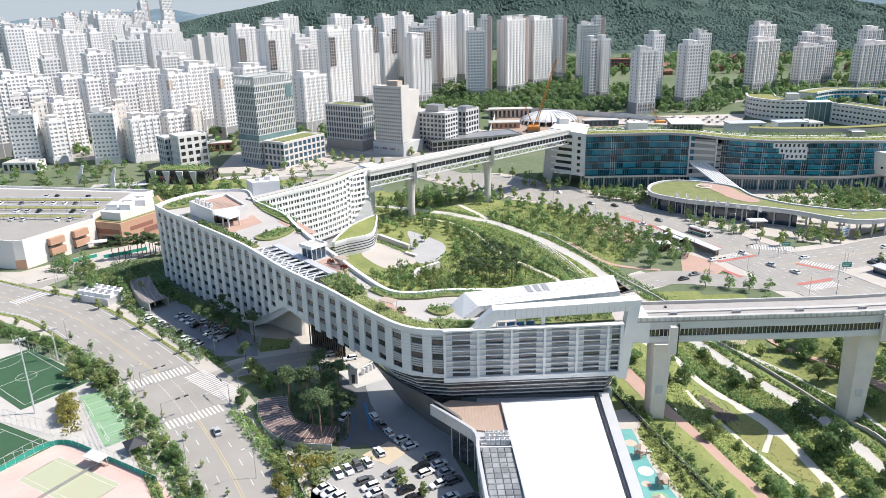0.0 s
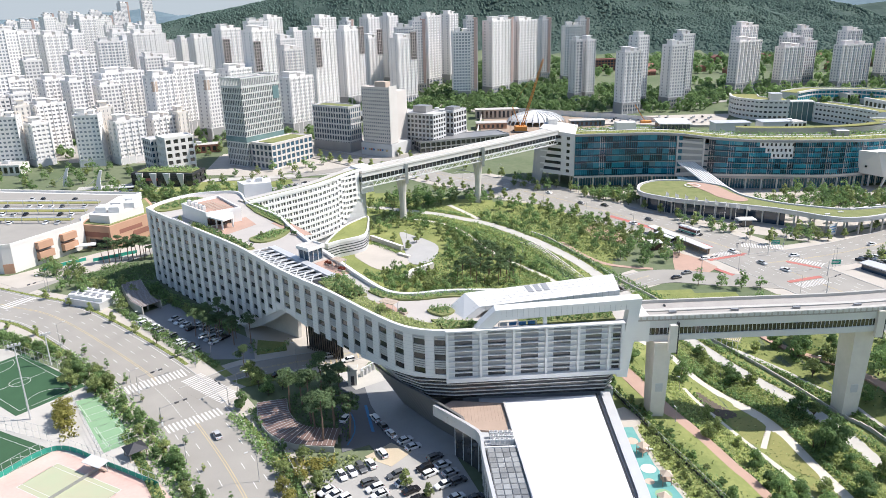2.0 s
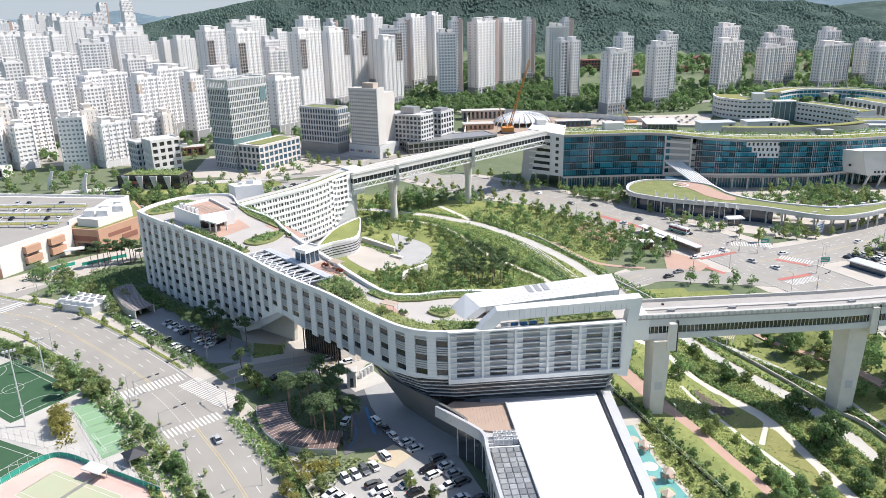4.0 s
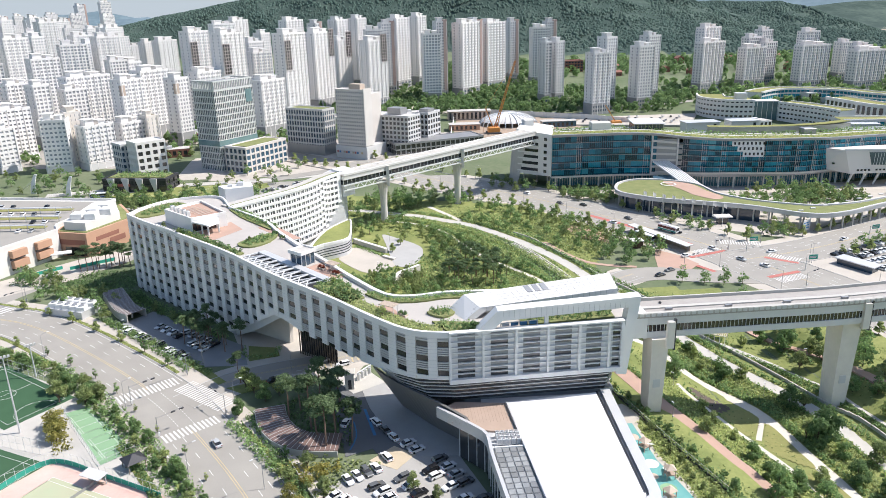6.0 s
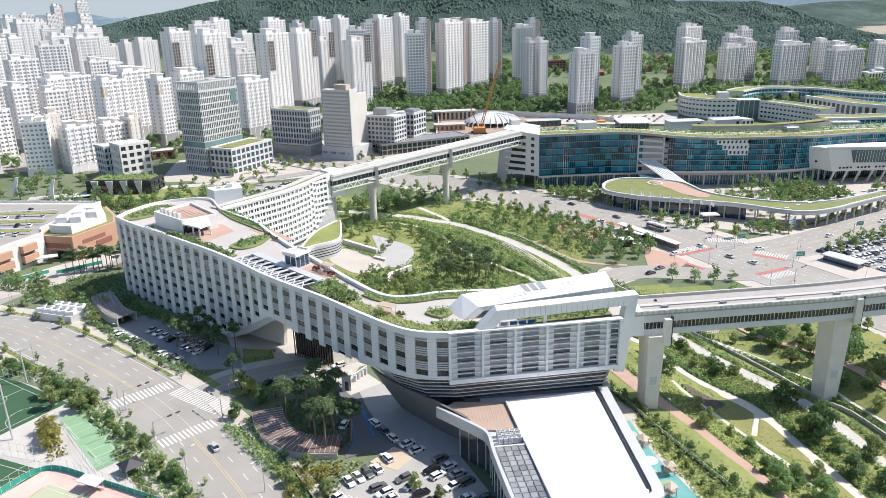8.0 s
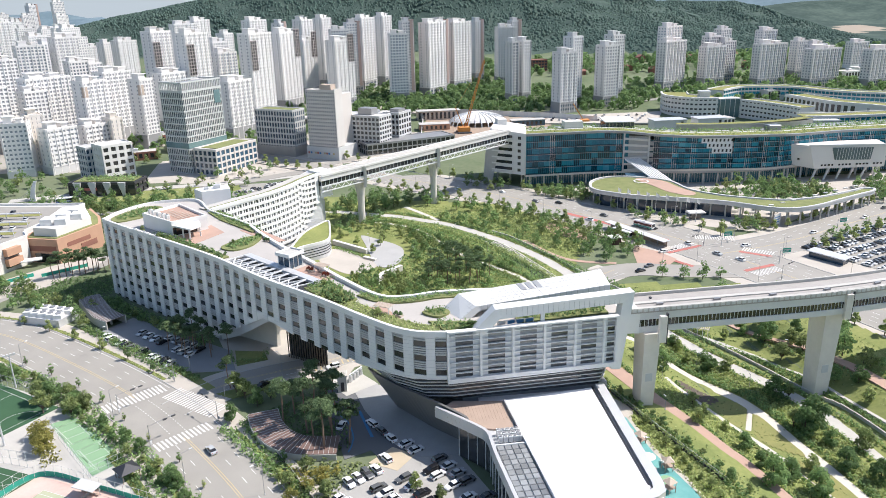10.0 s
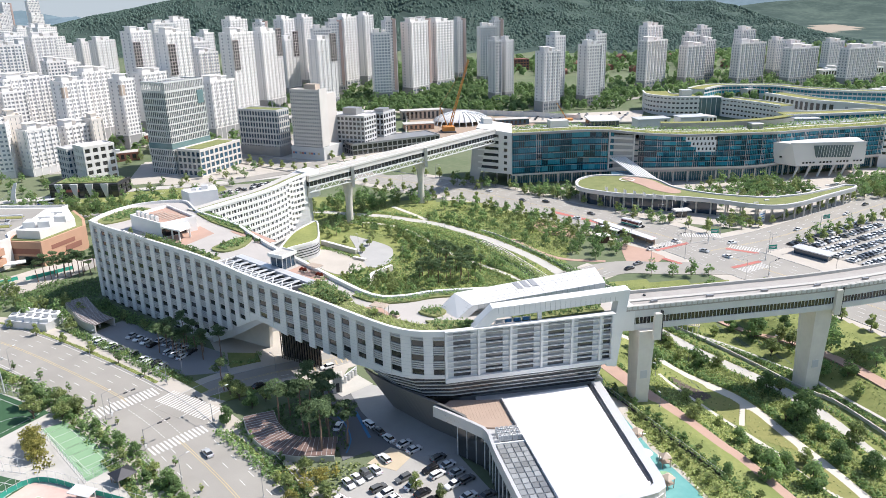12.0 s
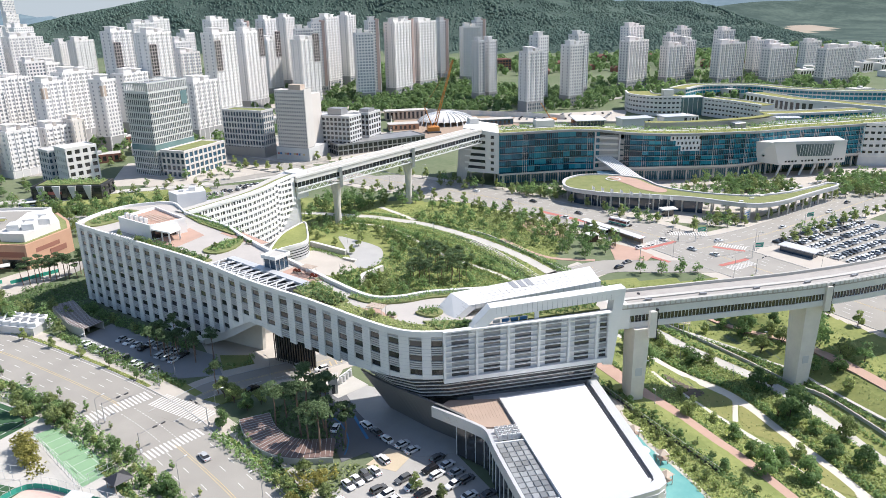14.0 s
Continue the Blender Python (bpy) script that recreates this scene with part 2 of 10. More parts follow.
    def cone(self, a, b, r0, r1, n=7):
        a, b = Vector(a), Vector(b)
        d = (b - a).normalized()
        s = d.cross(Vector((0.13, 0.2, 1))).normalized() if abs(d.z) < 0.98 else Vector((1, 0, 0))
        t = d.cross(s)
        k = len(self.v)
        for c, r in ((a, r0), (b, r1)):
            self.v += [tuple(c + (s * math.cos(6.2832 * i / n) + t * math.sin(6.2832 * i / n)) * r) for i in range(n)]
        self.f += [(k + i, k + (i + 1) % n, k + n + (i + 1) % n, k + n + i) for i in range(n)]
        self.f += [tuple(range(k + n, k + 2 * n)), tuple(range(k + n - 1, k - 1, -1))]
        return self


ORIGIN = {}


def mesh_of(shape, name, shift=(0, 0, 0)):
    me = bpy.data.meshes.new(name)
    sx, sy, sz = shift
    me.from_pydata([(x - sx, y - sy, z - sz) for x, y, z in shape.v], [], shape.f)
    me.update()
    return me


def part(name, shape, material, parent, label=""):
    """One mesh under a thing or a part; its coordinates are those of the place."""
    o = ORIGIN.get(parent.name, (0, 0, 0))
    ob = new(name, mesh_of(shape, name, o))
    ob.data.materials.append(material)
    ob.parent = parent
    ORIGIN[ob.name] = o
    return tagged(ob, label)


def thing(name, at, label, category, group="", kind=""):
    ob = new(name)
    ob.empty_display_size = 0.5
    ob.location = at
    ORIGIN[ob.name] = tuple(at)
    return tagged(ob, label, category, group, kind)


def single(name, shape, material, label, category="", group="", kind=""):
    ob = new(name, mesh_of(shape, name))
    ob.data.materials.append(material)
    return tagged(ob, label, category, group, kind)


class Stamp:
    """A finished thing, put down again and again; the first time it is moved, then copied."""

    def __init__(self, ob):
        self.ob, self.used = ob, False

    def put(self, x, y, z, turn=0.0, scale=1.0, lean=0.0):
        s = scale if isinstance(scale, tuple) else (scale,) * 3
        m = Matrix.LocRotScale((x, y, z), Euler((lean, 0, radians(turn))), s)
        if self.used:
            return copy_thing(self.ob, m @ Matrix.Diagonal((*[1 / v for v in self.ob.scale], 1)))
        self.used = True
        self.ob.matrix_basis = m
        return self.ob


def smooth(pts, step=3.0, closed=False):
    """A smooth line through control points."""
    p = [Vector(q[:2]) for q in pts]
    n = len(p)
    out = []
    for i in range(n if closed else n - 1):
        a, b, c, d = (p[(i + k) % n] for k in (-1, 0, 1, 2)) if closed else (p[max(i - 1, 0)], p[i], p[i + 1], p[min(i + 2, n - 1)])
        m = max(1, int((c - b).length / step))
        for k in range(m):
            t = k / m
            out.append(0.5 * ((2 * b) + (c - a) * t + (2 * a - 5 * b + 4 * c - d) * t * t + (3 * b - a - 3 * c + d) * t ** 3))
    if not closed:
        out.append(p[-1])
    return out


def along(line, spacing, start=0.0):
    """Points and directions at even spacing along a line."""
    out, left = [], start
    for a, b in zip(line, line[1:]):
        d = (b - a).length
        while left <= d:
            out.append((a + (b - a) * (left / d), (b - a).normalized()))
            left += spacing
        left -= d
    return out


def ease(a, b, x):
    t = min(max((x - a) / (b - a), 0.0), 1.0)
    return t * t * (3 - 2 * t)


def bump_at(x, y, cx, cy, sx, sy):
    return math.exp(-((x - cx) / sx) ** 2 - ((y - cy) / sy) ** 2)


RIDGE_X = (-900, -760, -639, -594, -530, -466, -402, -364, -200, 100, 400, 600, 718, 803, 886, 924, 1009, 1090)
RIDGE_H = (10, 28, 52, 61, 74, 86, 96, 102, 130, 170, 150, 105, 75, 78, 72, 58, 14, 0)


def ground_z(x, y):
    """Height of the land: the park lies lower, the town rises gently, wooded hills behind."""
    z = -5.5 * ease(58, 86, x) * (1 - ease(112, 132, x)) * (1 - ease(228, 264, y)) + 0.03 * min(max(0.0, y - 480), 700)
    if y > 900:
        foot = np.interp(x, (-900, -400, 118, 544, 690, 1100), (1560, 1480, 1340, 1100, 1010, 1000))
        h = np.interp(x, RIDGE_X, RIDGE_H) * ease(foot, 1800, y) ** 0.9 * (1 - ease(1850, 2500, y))
        h *= 1 + (0.30 * noise.noise(Vector((x / 210, y / 210, 0))) + 0.14 * noise.noise(Vector((x / 70, y / 70, 3)))) * (1 - 0.75 * ease(1650, 1790, y))
        far = 470 * bump_at(x, y, 1800, 3300, 900, 820) + 88 * bump_at(x, y, -930, 3000, 150, 160) + 84 * bump_at(x, y, -2500, 4200, 1000, 260) + 60 * bump_at(x, y, -1500, 4200, 300, 200)
        h += far * (1 + 0.42 * noise.noise(Vector((x / 260, y / 260, 5))))
        z += max(0.0, h - 4)
    return z


def strip(shape, line, width, dz, low=None):
    """A band that follows the land, with an edge that goes down to it."""
    low = dz + 0.4 if low is None else low
    zs = [ground_z(p.x, p.y) + dz for p in line]
    return shape.ribbon(line, [z - low for z in zs], zs, -width / 2, width / 2)


def offset(line, d):
    """The line moved d metres to its left."""
    out = []
    for i, p in enumerate(line):
        u = (line[min(i + 1, len(line) - 1)] - line[max(i - 1, 0)]).normalized()
        out.append(p + Vector((-u.y, u.x)) * d)
    return out


def patch(shape, pts, dz, thick=0.3):
    """A flat area with straight or rounded outline on level land."""
    pts = [Vector(p[:2]) for p in pts]
    area = sum(a.x * b.y - b.x * a.y for a, b in zip(pts, pts[1:] + pts[:1]))
    if area < 0:
        pts = pts[::-1]
    z = ground_z(*(sum(pts, Vector((0, 0))) / len(pts)))
    return shape.prism(pts, z + dz - thick, z + dz)


def drape(shape, pts, dz, cell=4.0):
    """An area on sloping land, cut from a fine grid."""
    pts = [Vector(p[:2]) for p in pts]
    x0, x1, y0, y1 = min(p.x for p in pts), max(p.x for p in pts), min(p.y for p in pts), max(p.y for p in pts)
    y = y0
    while y < y1:
        for s0, s1 in spans(pts, y + cell / 2):
            n = max(1, int((s1 - s0) / cell))
            for k in range(n):
                a, b = s0 + (s1 - s0) * k / n, s0 + (s1 - s0) * (k + 1) / n
                shape.quad(*[(px, py, ground_z(px, py) + dz) for px, py in ((a, y), (b, y), (b, y + cell), (a, y + cell))])
        y += cell
    return shape


def spans(pts, y):
    xs = sorted(a.x + (y - a.y) / (b.y - a.y) * (b.x - a.x) for a, b in zip(pts, pts[1:] + pts[:1]) if (a.y > y) != (b.y > y))
    return list(zip(xs[::2], xs[1::2]))


def inside(pts, x, y):
    return any(a <= x <= b for a, b in spans([Vector(p[:2]) for p in pts], y))


def scatter(pts, gap, rng, tries=3000):
    """Random places inside an outline, at least gap apart."""
    xs, ys = [p[0] for p in pts], [p[1] for p in pts]
    out = []
    area = (max(xs) - min(xs)) * (max(ys) - min(ys))
    for _ in range(min(tries, int(area / gap / gap * 4) + 10)):
        x, y = rng.uniform(min(xs), max(xs)), rng.uniform(min(ys), max(ys))
        if inside(pts, x, y) and all((x - a) ** 2 + (y - b) ** 2 > gap * gap for a, b in out):
            out.append((x, y))
    return out


def fill(pts, gap, rng):
    """A jittered grid of places that fills an outline evenly."""
    q = [Vector(p[:2]) for p in pts]
    out, y = [], min(p.y for p in q)
    while y < max(p.y for p in q):
        for x0, x1 in spans(q, y):
            x = x0 + rng.uniform(0, gap)
            while x < x1:
                out.append((x + rng.uniform(-0.4, 0.4) * gap, y + rng.uniform(-0.4, 0.4) * gap))
                x += gap
        y += gap
    return out


# ---------------------------------------------------------------- land and streets
def axis_steps(lo, hi, near_lo, near_hi, fine, coarse):
    out, v = [], lo
    while v < hi:
        out.append(v)
        v += fine if near_lo <= v < near_hi else coarse if v > near_lo - 600 and v < near_hi + 1400 else coarse * 3
    return out + [hi]


def make_ground():
    xs, ys = axis_steps(-4600, 4600, -220, 340, 5, 40), axis_steps(-900, 4900, 60, 480, 5, 40)
    sh = Shape()
    sh.v = [(x, y, ground_z(x, y)) for y in ys for x in xs]
    w = len(xs)
    sh.f = [(j * w + i, j * w + i + 1, (j + 1) * w + i + 1, (j + 1) * w + i) for j in range(len(ys) - 1) for i in range(w - 1)]
    ob = single("ground", sh, GROUND, "mixed grass and bare open ground", "ground", kind="structure")
    ob.data.materials.append(FOREST_FLOOR)
    # farthest slopes: aerial haze is painted into this paler, bluish base colour
    ob.data.materials.append(paint("distant_hills_painted_haze", (0.20, 0.265, 0.30), (0.115, 0.165, 0.195), 0.95, grain=0.05, stain=0.006, amount=0.8, bump=0.6, spec=0.1))
    ob.data.materials.append(paint("bare_tan_soil", (0.36, 0.295, 0.225), (0.27, 0.225, 0.17), 0.95, grain=0.05, stain=0.01))
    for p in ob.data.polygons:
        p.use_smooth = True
        # forest floor on near hills, haze-tinted colour past y = 2300
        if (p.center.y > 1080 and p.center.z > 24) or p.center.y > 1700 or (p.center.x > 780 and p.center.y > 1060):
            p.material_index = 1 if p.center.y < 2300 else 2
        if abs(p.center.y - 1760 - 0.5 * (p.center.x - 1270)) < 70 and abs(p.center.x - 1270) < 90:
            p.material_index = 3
    return ob


make_ground()
haze = bpy.data.materials.new("hazy_horizon_sky")
haze.use_nodes = True
hb = haze.node_tree.nodes["Principled BSDF"]
hb.inputs["Base Color"].default_value = (0, 0, 0, 1)
hb.inputs["Specular IOR Level"].default_value = 0.0
hb.inputs["Emission Color"].default_value, hb.inputs["Emission Strength"].default_value = (0.40, 0.455, 0.51, 1), 1.0
arc = [Vector((4650 * math.sin(radians(a)), 4650 * math.cos(radians(a)))) for a in range(-64, 65, 4)]
single("backdrop", Shape().ribbon(arc, -40, 620, 0, 20), haze, "pale hazy sky at the horizon", "sky", kind="structure")

AVENUE = smooth([(-260, 318), (-178, 275), (-148, 260), (-115, 231), (-86, 201), (-67, 175), (-48, 144), (-20, 90), (0, 40)])
SIDE_STREET = smooth([(-77, 196), (-65, 208), (-51, 213.6), (-34, 218.6), (-10, 230), (20, 245), (50, 260), (88, 282)])
BOULEVARD = smooth([(-160, 640), (-24, 515), (26, 462), (70, 415), (104, 366), (132, 320), (150, 275), (168, 225), (190, 150), (205, 80)])
CROSS_ROAD = smooth([(140, 292), (178, 302), (222, 321), (280, 348), (330, 374), (460, 430)])
EAST_ROAD = smooth([(60, 268), (92, 281), (114, 276), (140, 270)])
NORTH_ROAD = smooth([(-420, 440), (-300, 430), (-200, 455), (-120, 480), (-60, 510), (-24, 515)])
FAR_ROAD = smooth([(-40, 530), (40, 590), (120, 660), (210, 720), (330, 760)])
WEST_ROAD = smooth([(-178, 280), (-165, 305), (-140, 335), (-128, 372), (-150, 420), (-190, 455)])

pavement = single("pavement", strip(strip(Shape(), AVENUE, 33, 0.10), SIDE_STREET, 18, 0.09), PAVING, "pale block pavement along the avenue", "pavement", kind="structure")
sh = strip(strip(Shape(), BOULEVARD, 48, 0.06), CROSS_ROAD, 36, 0.07)
single("pavement", sh, PAVING, "broad pale pavement beside the boulevard", "pavement", kind="structure")
single("road", strip(Shape(), AVENUE, 20.5, 0.14), ASPHALT, "sun-bleached grey asphalt avenue with worn markings", "road", kind="structure")
single("road", strip(Shape(), SIDE_STREET, 10.5, 0.16), ASPHALT, "asphalt side street passing below the building", "road", kind="structure")
single("road", strip(Shape(), BOULEVARD, 34, 0.12), ASPHALT, "wide bleached asphalt boulevard with bus lane", "road", kind="structure")
single("road", strip(Shape(), CROSS_ROAD, 24, 0.15), ASPHALT, "bleached asphalt cross road", "road", kind="structure")
single("road", strip(Shape(), EAST_ROAD, 15, 0.17), ASPHALT, "asphalt slip road below the bridge", "road", kind="structure")
single("road", strip(Shape(), NORTH_ROAD, 20, 0.10), ASPHALT, "grey town road beyond the mall", "road", kind="structure")
single("road", strip(Shape(), FAR_ROAD, 18, 0.10), ASPHALT, "distant grey road past the building site", "road", kind="structure")
single("road", strip(Shape(), WEST_ROAD, 13, 0.12), ASPHALT, "service road between the mall and the offices", "road", kind="structure")


JUNCTION = Vector((-79, 194))


def dashes(shape, line, off, length, gap, width, dz, lo=0.0, hi=1e9):
    l = offset(line, off)
    pos = 0.0
    for a, b in zip(l, l[1:]):
        pos += (b - a).length
    marks = along(l, length + gap)
    for i, (p, u) in enumerate(marks):
        s = i * (length + gap)
        if lo <= s <= hi and (p - JUNCTION).length > 14.5:
            strip(shape, [p, p + u * length], width, dz, 0.02)
    return shape


def solid(shape, line, off, width, dz, lo=0, hi=None):
    l = offset(line, off)[lo:hi]
    run = []
    for p in l + [None]:
        if p is not None and (p - JUNCTION).length > 14.5:
            run.append(p)
        else:
            if len(run) > 1:
                strip(shape, run, width, dz, 0.02)
            run = []
    return shape


sh = Shape()
for o in (-6.6, -3.4, 3.4, 6.6):
    dashes(sh, AVENUE, o, 3, 6.5, 0.18, 0.165)
for o in (-9.6, 9.6):
    solid(sh, AVENUE, o, 0.18, 0.165)
for line, offs, dz in ((BOULEVARD, (-12.5, -9, -5.5, 5.5, 9, 12.5), 0.145), (CROSS_ROAD, (-8, -4.5, 4.5, 8), 0.175), (NORTH_ROAD, (-6, -3, 3, 6), 0.125)):
    for o in offs:
        dashes(sh, line, o, 3, 5, 0.2, dz)
dashes(sh, SIDE_STREET, -3.2, 3, 4, 0.15, 0.185)
for o in (-2.4, 1.6):
    for p, u in along(offset(AVENUE, o), 1.5):
        if (p - JUNCTION).length < 12:
            strip(sh, [p, p + u * 0.7], 0.2, 0.165, 0.02)
single("road_marking", sh, LINE, "worn white lane markings", "road marking", kind="structure")
sh = Shape()
for o in (-0.3, 0.3):
    solid(sh, AVENUE, o, 0.2, 0.165)
    solid(sh, SIDE_STREET, o, 0.15, 0.185)
    solid(sh, BOULEVARD, o, 0.2, 0.145)
    solid(sh, CROSS_ROAD, o, 0.2, 0.175)
single("road_marking", sh, YELLOW, "faded yellow centre lines", "road marking", kind="structure")


def kerb(line, off, dz, label):
    solid_sh = strip(Shape(), offset(line, off), 0.3, dz, 0.35)
    single("kerb", solid_sh, KERB, label, "kerb", kind="structure")


for o in (-10.5, 10.5):
    kerb(AVENUE, o, 0.26, "grey granite kerb of the avenue")
for o in (-5.4, 5.4):
    kerb(SIDE_STREET, o, 0.27, "grey granite kerb of the side street")
for o in (-17.2, 17.2):
    kerb(BOULEVARD, o, 0.24, "pale kerb of the boulevard")
for o in (-12.2, 12.2):
    kerb(CROSS_ROAD, o, 0.26, "pale kerb of the cross road")


def crosswalk(a, b, length, label, stripe=0.55, gap=0.6, dz=0.175):
    """Stripes from a to b; each runs across the walking way, along the traffic."""
    a, b = Vector(a), Vector(b)
    u = (b - a).normalized()
    n = Vector((-u.y, u.x))
    z = ground_z(*a)
    ob = thing("crosswalk", (a.x, a.y, z), label, "crosswalk", "zebra crossings", "structure")
    proto = None
    for i in range(int((b - a).length / (stripe + gap))):
        c = a + u * (i * (stripe + gap))
        if proto is None:
            s = Shape()
            s.hexa([(c.x + p.x, c.y + p.y, z + h) for h in (dz - 0.02, dz) for p in (-n * length / 2, u * stripe - n * length / 2, u * stripe + n * length / 2, n * length / 2)])
            proto = part("stripe", s, LINE, ob)
        else:
            q = proto.copy()
            scene.collection.objects.link(q)
            q.location = (c.x - a.x, c.y - a.y, 0)


crosswalk((-97, 199.5), (-81.5, 211), 5.5, "worn white zebra crossing on grey asphalt")
crosswalk((-77.5, 176.5), (-64.5, 186), 4.5, "worn white zebra crossing on grey asphalt")
crosswalk((-79.5, 206.5), (-62.5, 191.5), 7.0, "wide white zebra crossing at the side street", dz=0.2)
crosswalk((-171, 269), (-163, 282), 6.0, "worn white zebra crossing on grey asphalt")
crosswalk((119, 302.5), (138, 309.5), 5.0, "white zebra crossing beside a red strip")
crosswalk((143, 266), (158, 270.5), 5.0, "white zebra crossing beside a red strip")
crosswalk((142, 318), (160, 312), 6.0, "white zebra crossing at the gate")
crosswalk((155, 297), (166, 287), 5.0, "white zebra crossing beside a red strip")
sh = Shape()
for a, b in (((119.5, 298.6), (139, 305.4)), ((141, 270.2), (157, 275)), ((151.5, 294), (162, 284.5)), ((118, 288), (122.5, 279.5))):
    strip(sh, [Vector(a), Vector(b)], 2.2, 0.19, 0.05)
strip(sh, smooth([(94, 372), (112, 344), (127, 316)]), 3.2, 0.15, 0.05)
single("road_marking", sh, RED_MARK, "faded red strips beside the crossings", "road marking", kind="structure")
sh = Shape()
for i in range(9):
    a = Vector((-38 + i * 1.7, 211.5 + i * 0.75))
    strip(sh, [a, a + Vector((-0.6, 3.2))], 0.45, 0.19, 0.02)
single("road_marking", sh, YELLOW, "yellow hatched area under the building", "road marking", kind="structure")

# sports grounds and plaza beside the avenue
PLAZA_W = [(-175, 232), (-150, 232), (-106, 203), (-80, 171), (-60, 145), (-75, 130), (-175, 130)]
single("pavement", patch(Shape(), PLAZA_W, 0.05), PATH_WHITE, "pale concrete sports plaza", "pavement", kind="structure")


def rect(cx, cy, w, l, turn):
    c, s = math.cos(radians(turn)), math.sin(radians(turn))
    return [(cx + x * c - y * s, cy + x * s + y * c) for x, y in ((-w / 2, -l / 2), (w / 2, -l / 2), (w / 2, l / 2), (-w / 2, l / 2))]


def frame_lines(shape, cx, cy, w, l, turn, z, t=0.12):
    p = [Vector(q) for q in rect(cx, cy, w, l, turn)]
    for a, b in zip(p, p[1:] + p[:1]):
        strip(shape, [a, b], t, z, 0.02)


def ring(shape, cx, cy, r, z, t=0.12, n=28, a0=0, a1=360):
    pts = [Vector((cx + r * math.cos(radians(a0 + (a1 - a0) * i / n)), cy + r * math.sin(radians(a0 + (a1 - a0) * i / n)))) for i in range(n + 1)]
    strip(shape, pts, t, z, 0.02)


def make_pitch(cx, cy, w, l, turn):
    ob = thing("football_pitch", (cx, cy, 0), "small dark green artificial turf football pitch", "sports field", "sports grounds", "structure")
    part("turf", patch(Shape(), rect(cx, cy, w, l, turn), 0.09), TURF, ob)
    s = Shape()
    frame_lines(s, cx, cy, w - 4, l - 4, turn, 0.115)
    ring(s, cx, cy, 3.0, 0.115)
    c, sn = math.cos(radians(turn)), math.sin(radians(turn))
    strip(s, [Vector((cx - (w / 2 - 2) * c, cy - (w / 2 - 2) * sn)), Vector((cx + (w / 2 - 2) * c, cy + (w / 2 - 2) * sn))], 0.12, 0.115, 0.02)
    for e in (-1, 1):
        ring(s, cx - e * (l / 2 - 2) * sn, cy + e * (l / 2 - 2) * -c * -1, 6.0, 0.115, a0=turn + (180 if e > 0 else 0), a1=turn + (360 if e > 0 else 180))
    part("field_marking", s, LINE, ob, "white pitch lines")
    return ob


make_pitch(-133, 207.5, 21, 40, 52)
make_pitch(-126, 169, 20, 40, 62)
g = thing("badminton_court", (-97, 182, 0), "mint green hard courts with white lines", "sports field", "sports grounds", "structure")
part("surface", patch(Shape(), [(-110, 194), (-104, 198), (-83.7, 173), (-90.5, 166.7)], 0.09), COURT, g)
s = Shape()
for k in (-1, 1):
    cx, cy = -97.1 + k * 4.9, 182.4 - k * 6.2
    frame_lines(s, cx, cy, 6.1, 11.6, 38, 0.115, 0.1)
    frame_lines(s, cx, cy, 5.0, 11.6, 38, 0.115, 0.1)
    frame_lines(s, cx, cy, 6.1, 4.2, 38, 0.115, 0.1)
part("field_marking", s, LINE, g, "white court lines")
g = thing("tennis_court", (-90, 155, 0), "faded pink and green tennis court", "sports field", "sports grounds", "structure")
part("surface", patch(Shape(), [(-112.5, 157), (-104, 169), (-71, 152.5), (-60, 138), (-110, 128)], 0.105), CLAY, g)
part("playing_area", patch(Shape(), rect(-93, 152, 11, 24, 60), 0.125), COURT_PALE, g, "faded pale green playing area")
s = Shape()
frame_lines(s, -93, 152, 11, 24, 60, 0.14)
frame_lines(s, -93, 152, 8.2, 24, 60, 0.14)
part("field_marking", s, LINE, g, "white court lines")
s = Shape()
s.beam((-97.5, 144.5, 0.55), (-88.5, 159.5, 0.55), 0.05, 0.9)
part("net", s, GREY_CLAD, g, "grey tennis net")
for q in ((-97.5, 144.5), (-88.5, 159.5)):
    part("net_post", Shape().cone((*q, 0), (*q, 1.15), 0.06, 0.06), STEEL_WHITE, g)

# paved town floor round the office blocks
single("pavement", drape(Shape(), [(-158, 500), (-120, 492), (-70, 500), (-20, 528), (46, 560), (60, 616), (10, 650), (-70, 640), (-120, 590), (-160, 560)], 0.07, 6.0), PAVING, "pale paving round the office blocks", "pavement", kind="structure")
single("pavement", drape(Shape(), [(-330, 560), (-190, 540), (-175, 600), (-190, 690), (-330, 700)], 0.07, 8.0), ASPHALT, "grey asphalt yards between the apartment blocks", "pavement", kind="structure")
single("pavement", drape(Shape(), [(-330, 720), (-60, 700), (60, 730), (40, 800), (-300, 830)], 0.07, 8.0), PAVING, "pale paving among the apartment towers", "pavement", kind="structure")
single("road", strip(Shape(), smooth([(-230, 470), (-170, 482), (-110, 488), (-60, 498), (-24, 515)]), 9, 0.16), PATH_WHITE, "pale concrete lane before the offices", "road", kind="structure")
# car parks
LOT_S = [(-33, 150), (-20, 161), (-10, 164), (0, 164), (7, 142), (12, 112), (-30, 118)]
single("parking_lot", patch(Shape(), LOT_S, 0.10), paint("bleached_asphalt", (0.40, 0.385, 0.36), (0.31, 0.30, 0.28), 0.9, grain=4, stain=0.15), "pale asphalt staff car park", "parking lot", kind="structure")
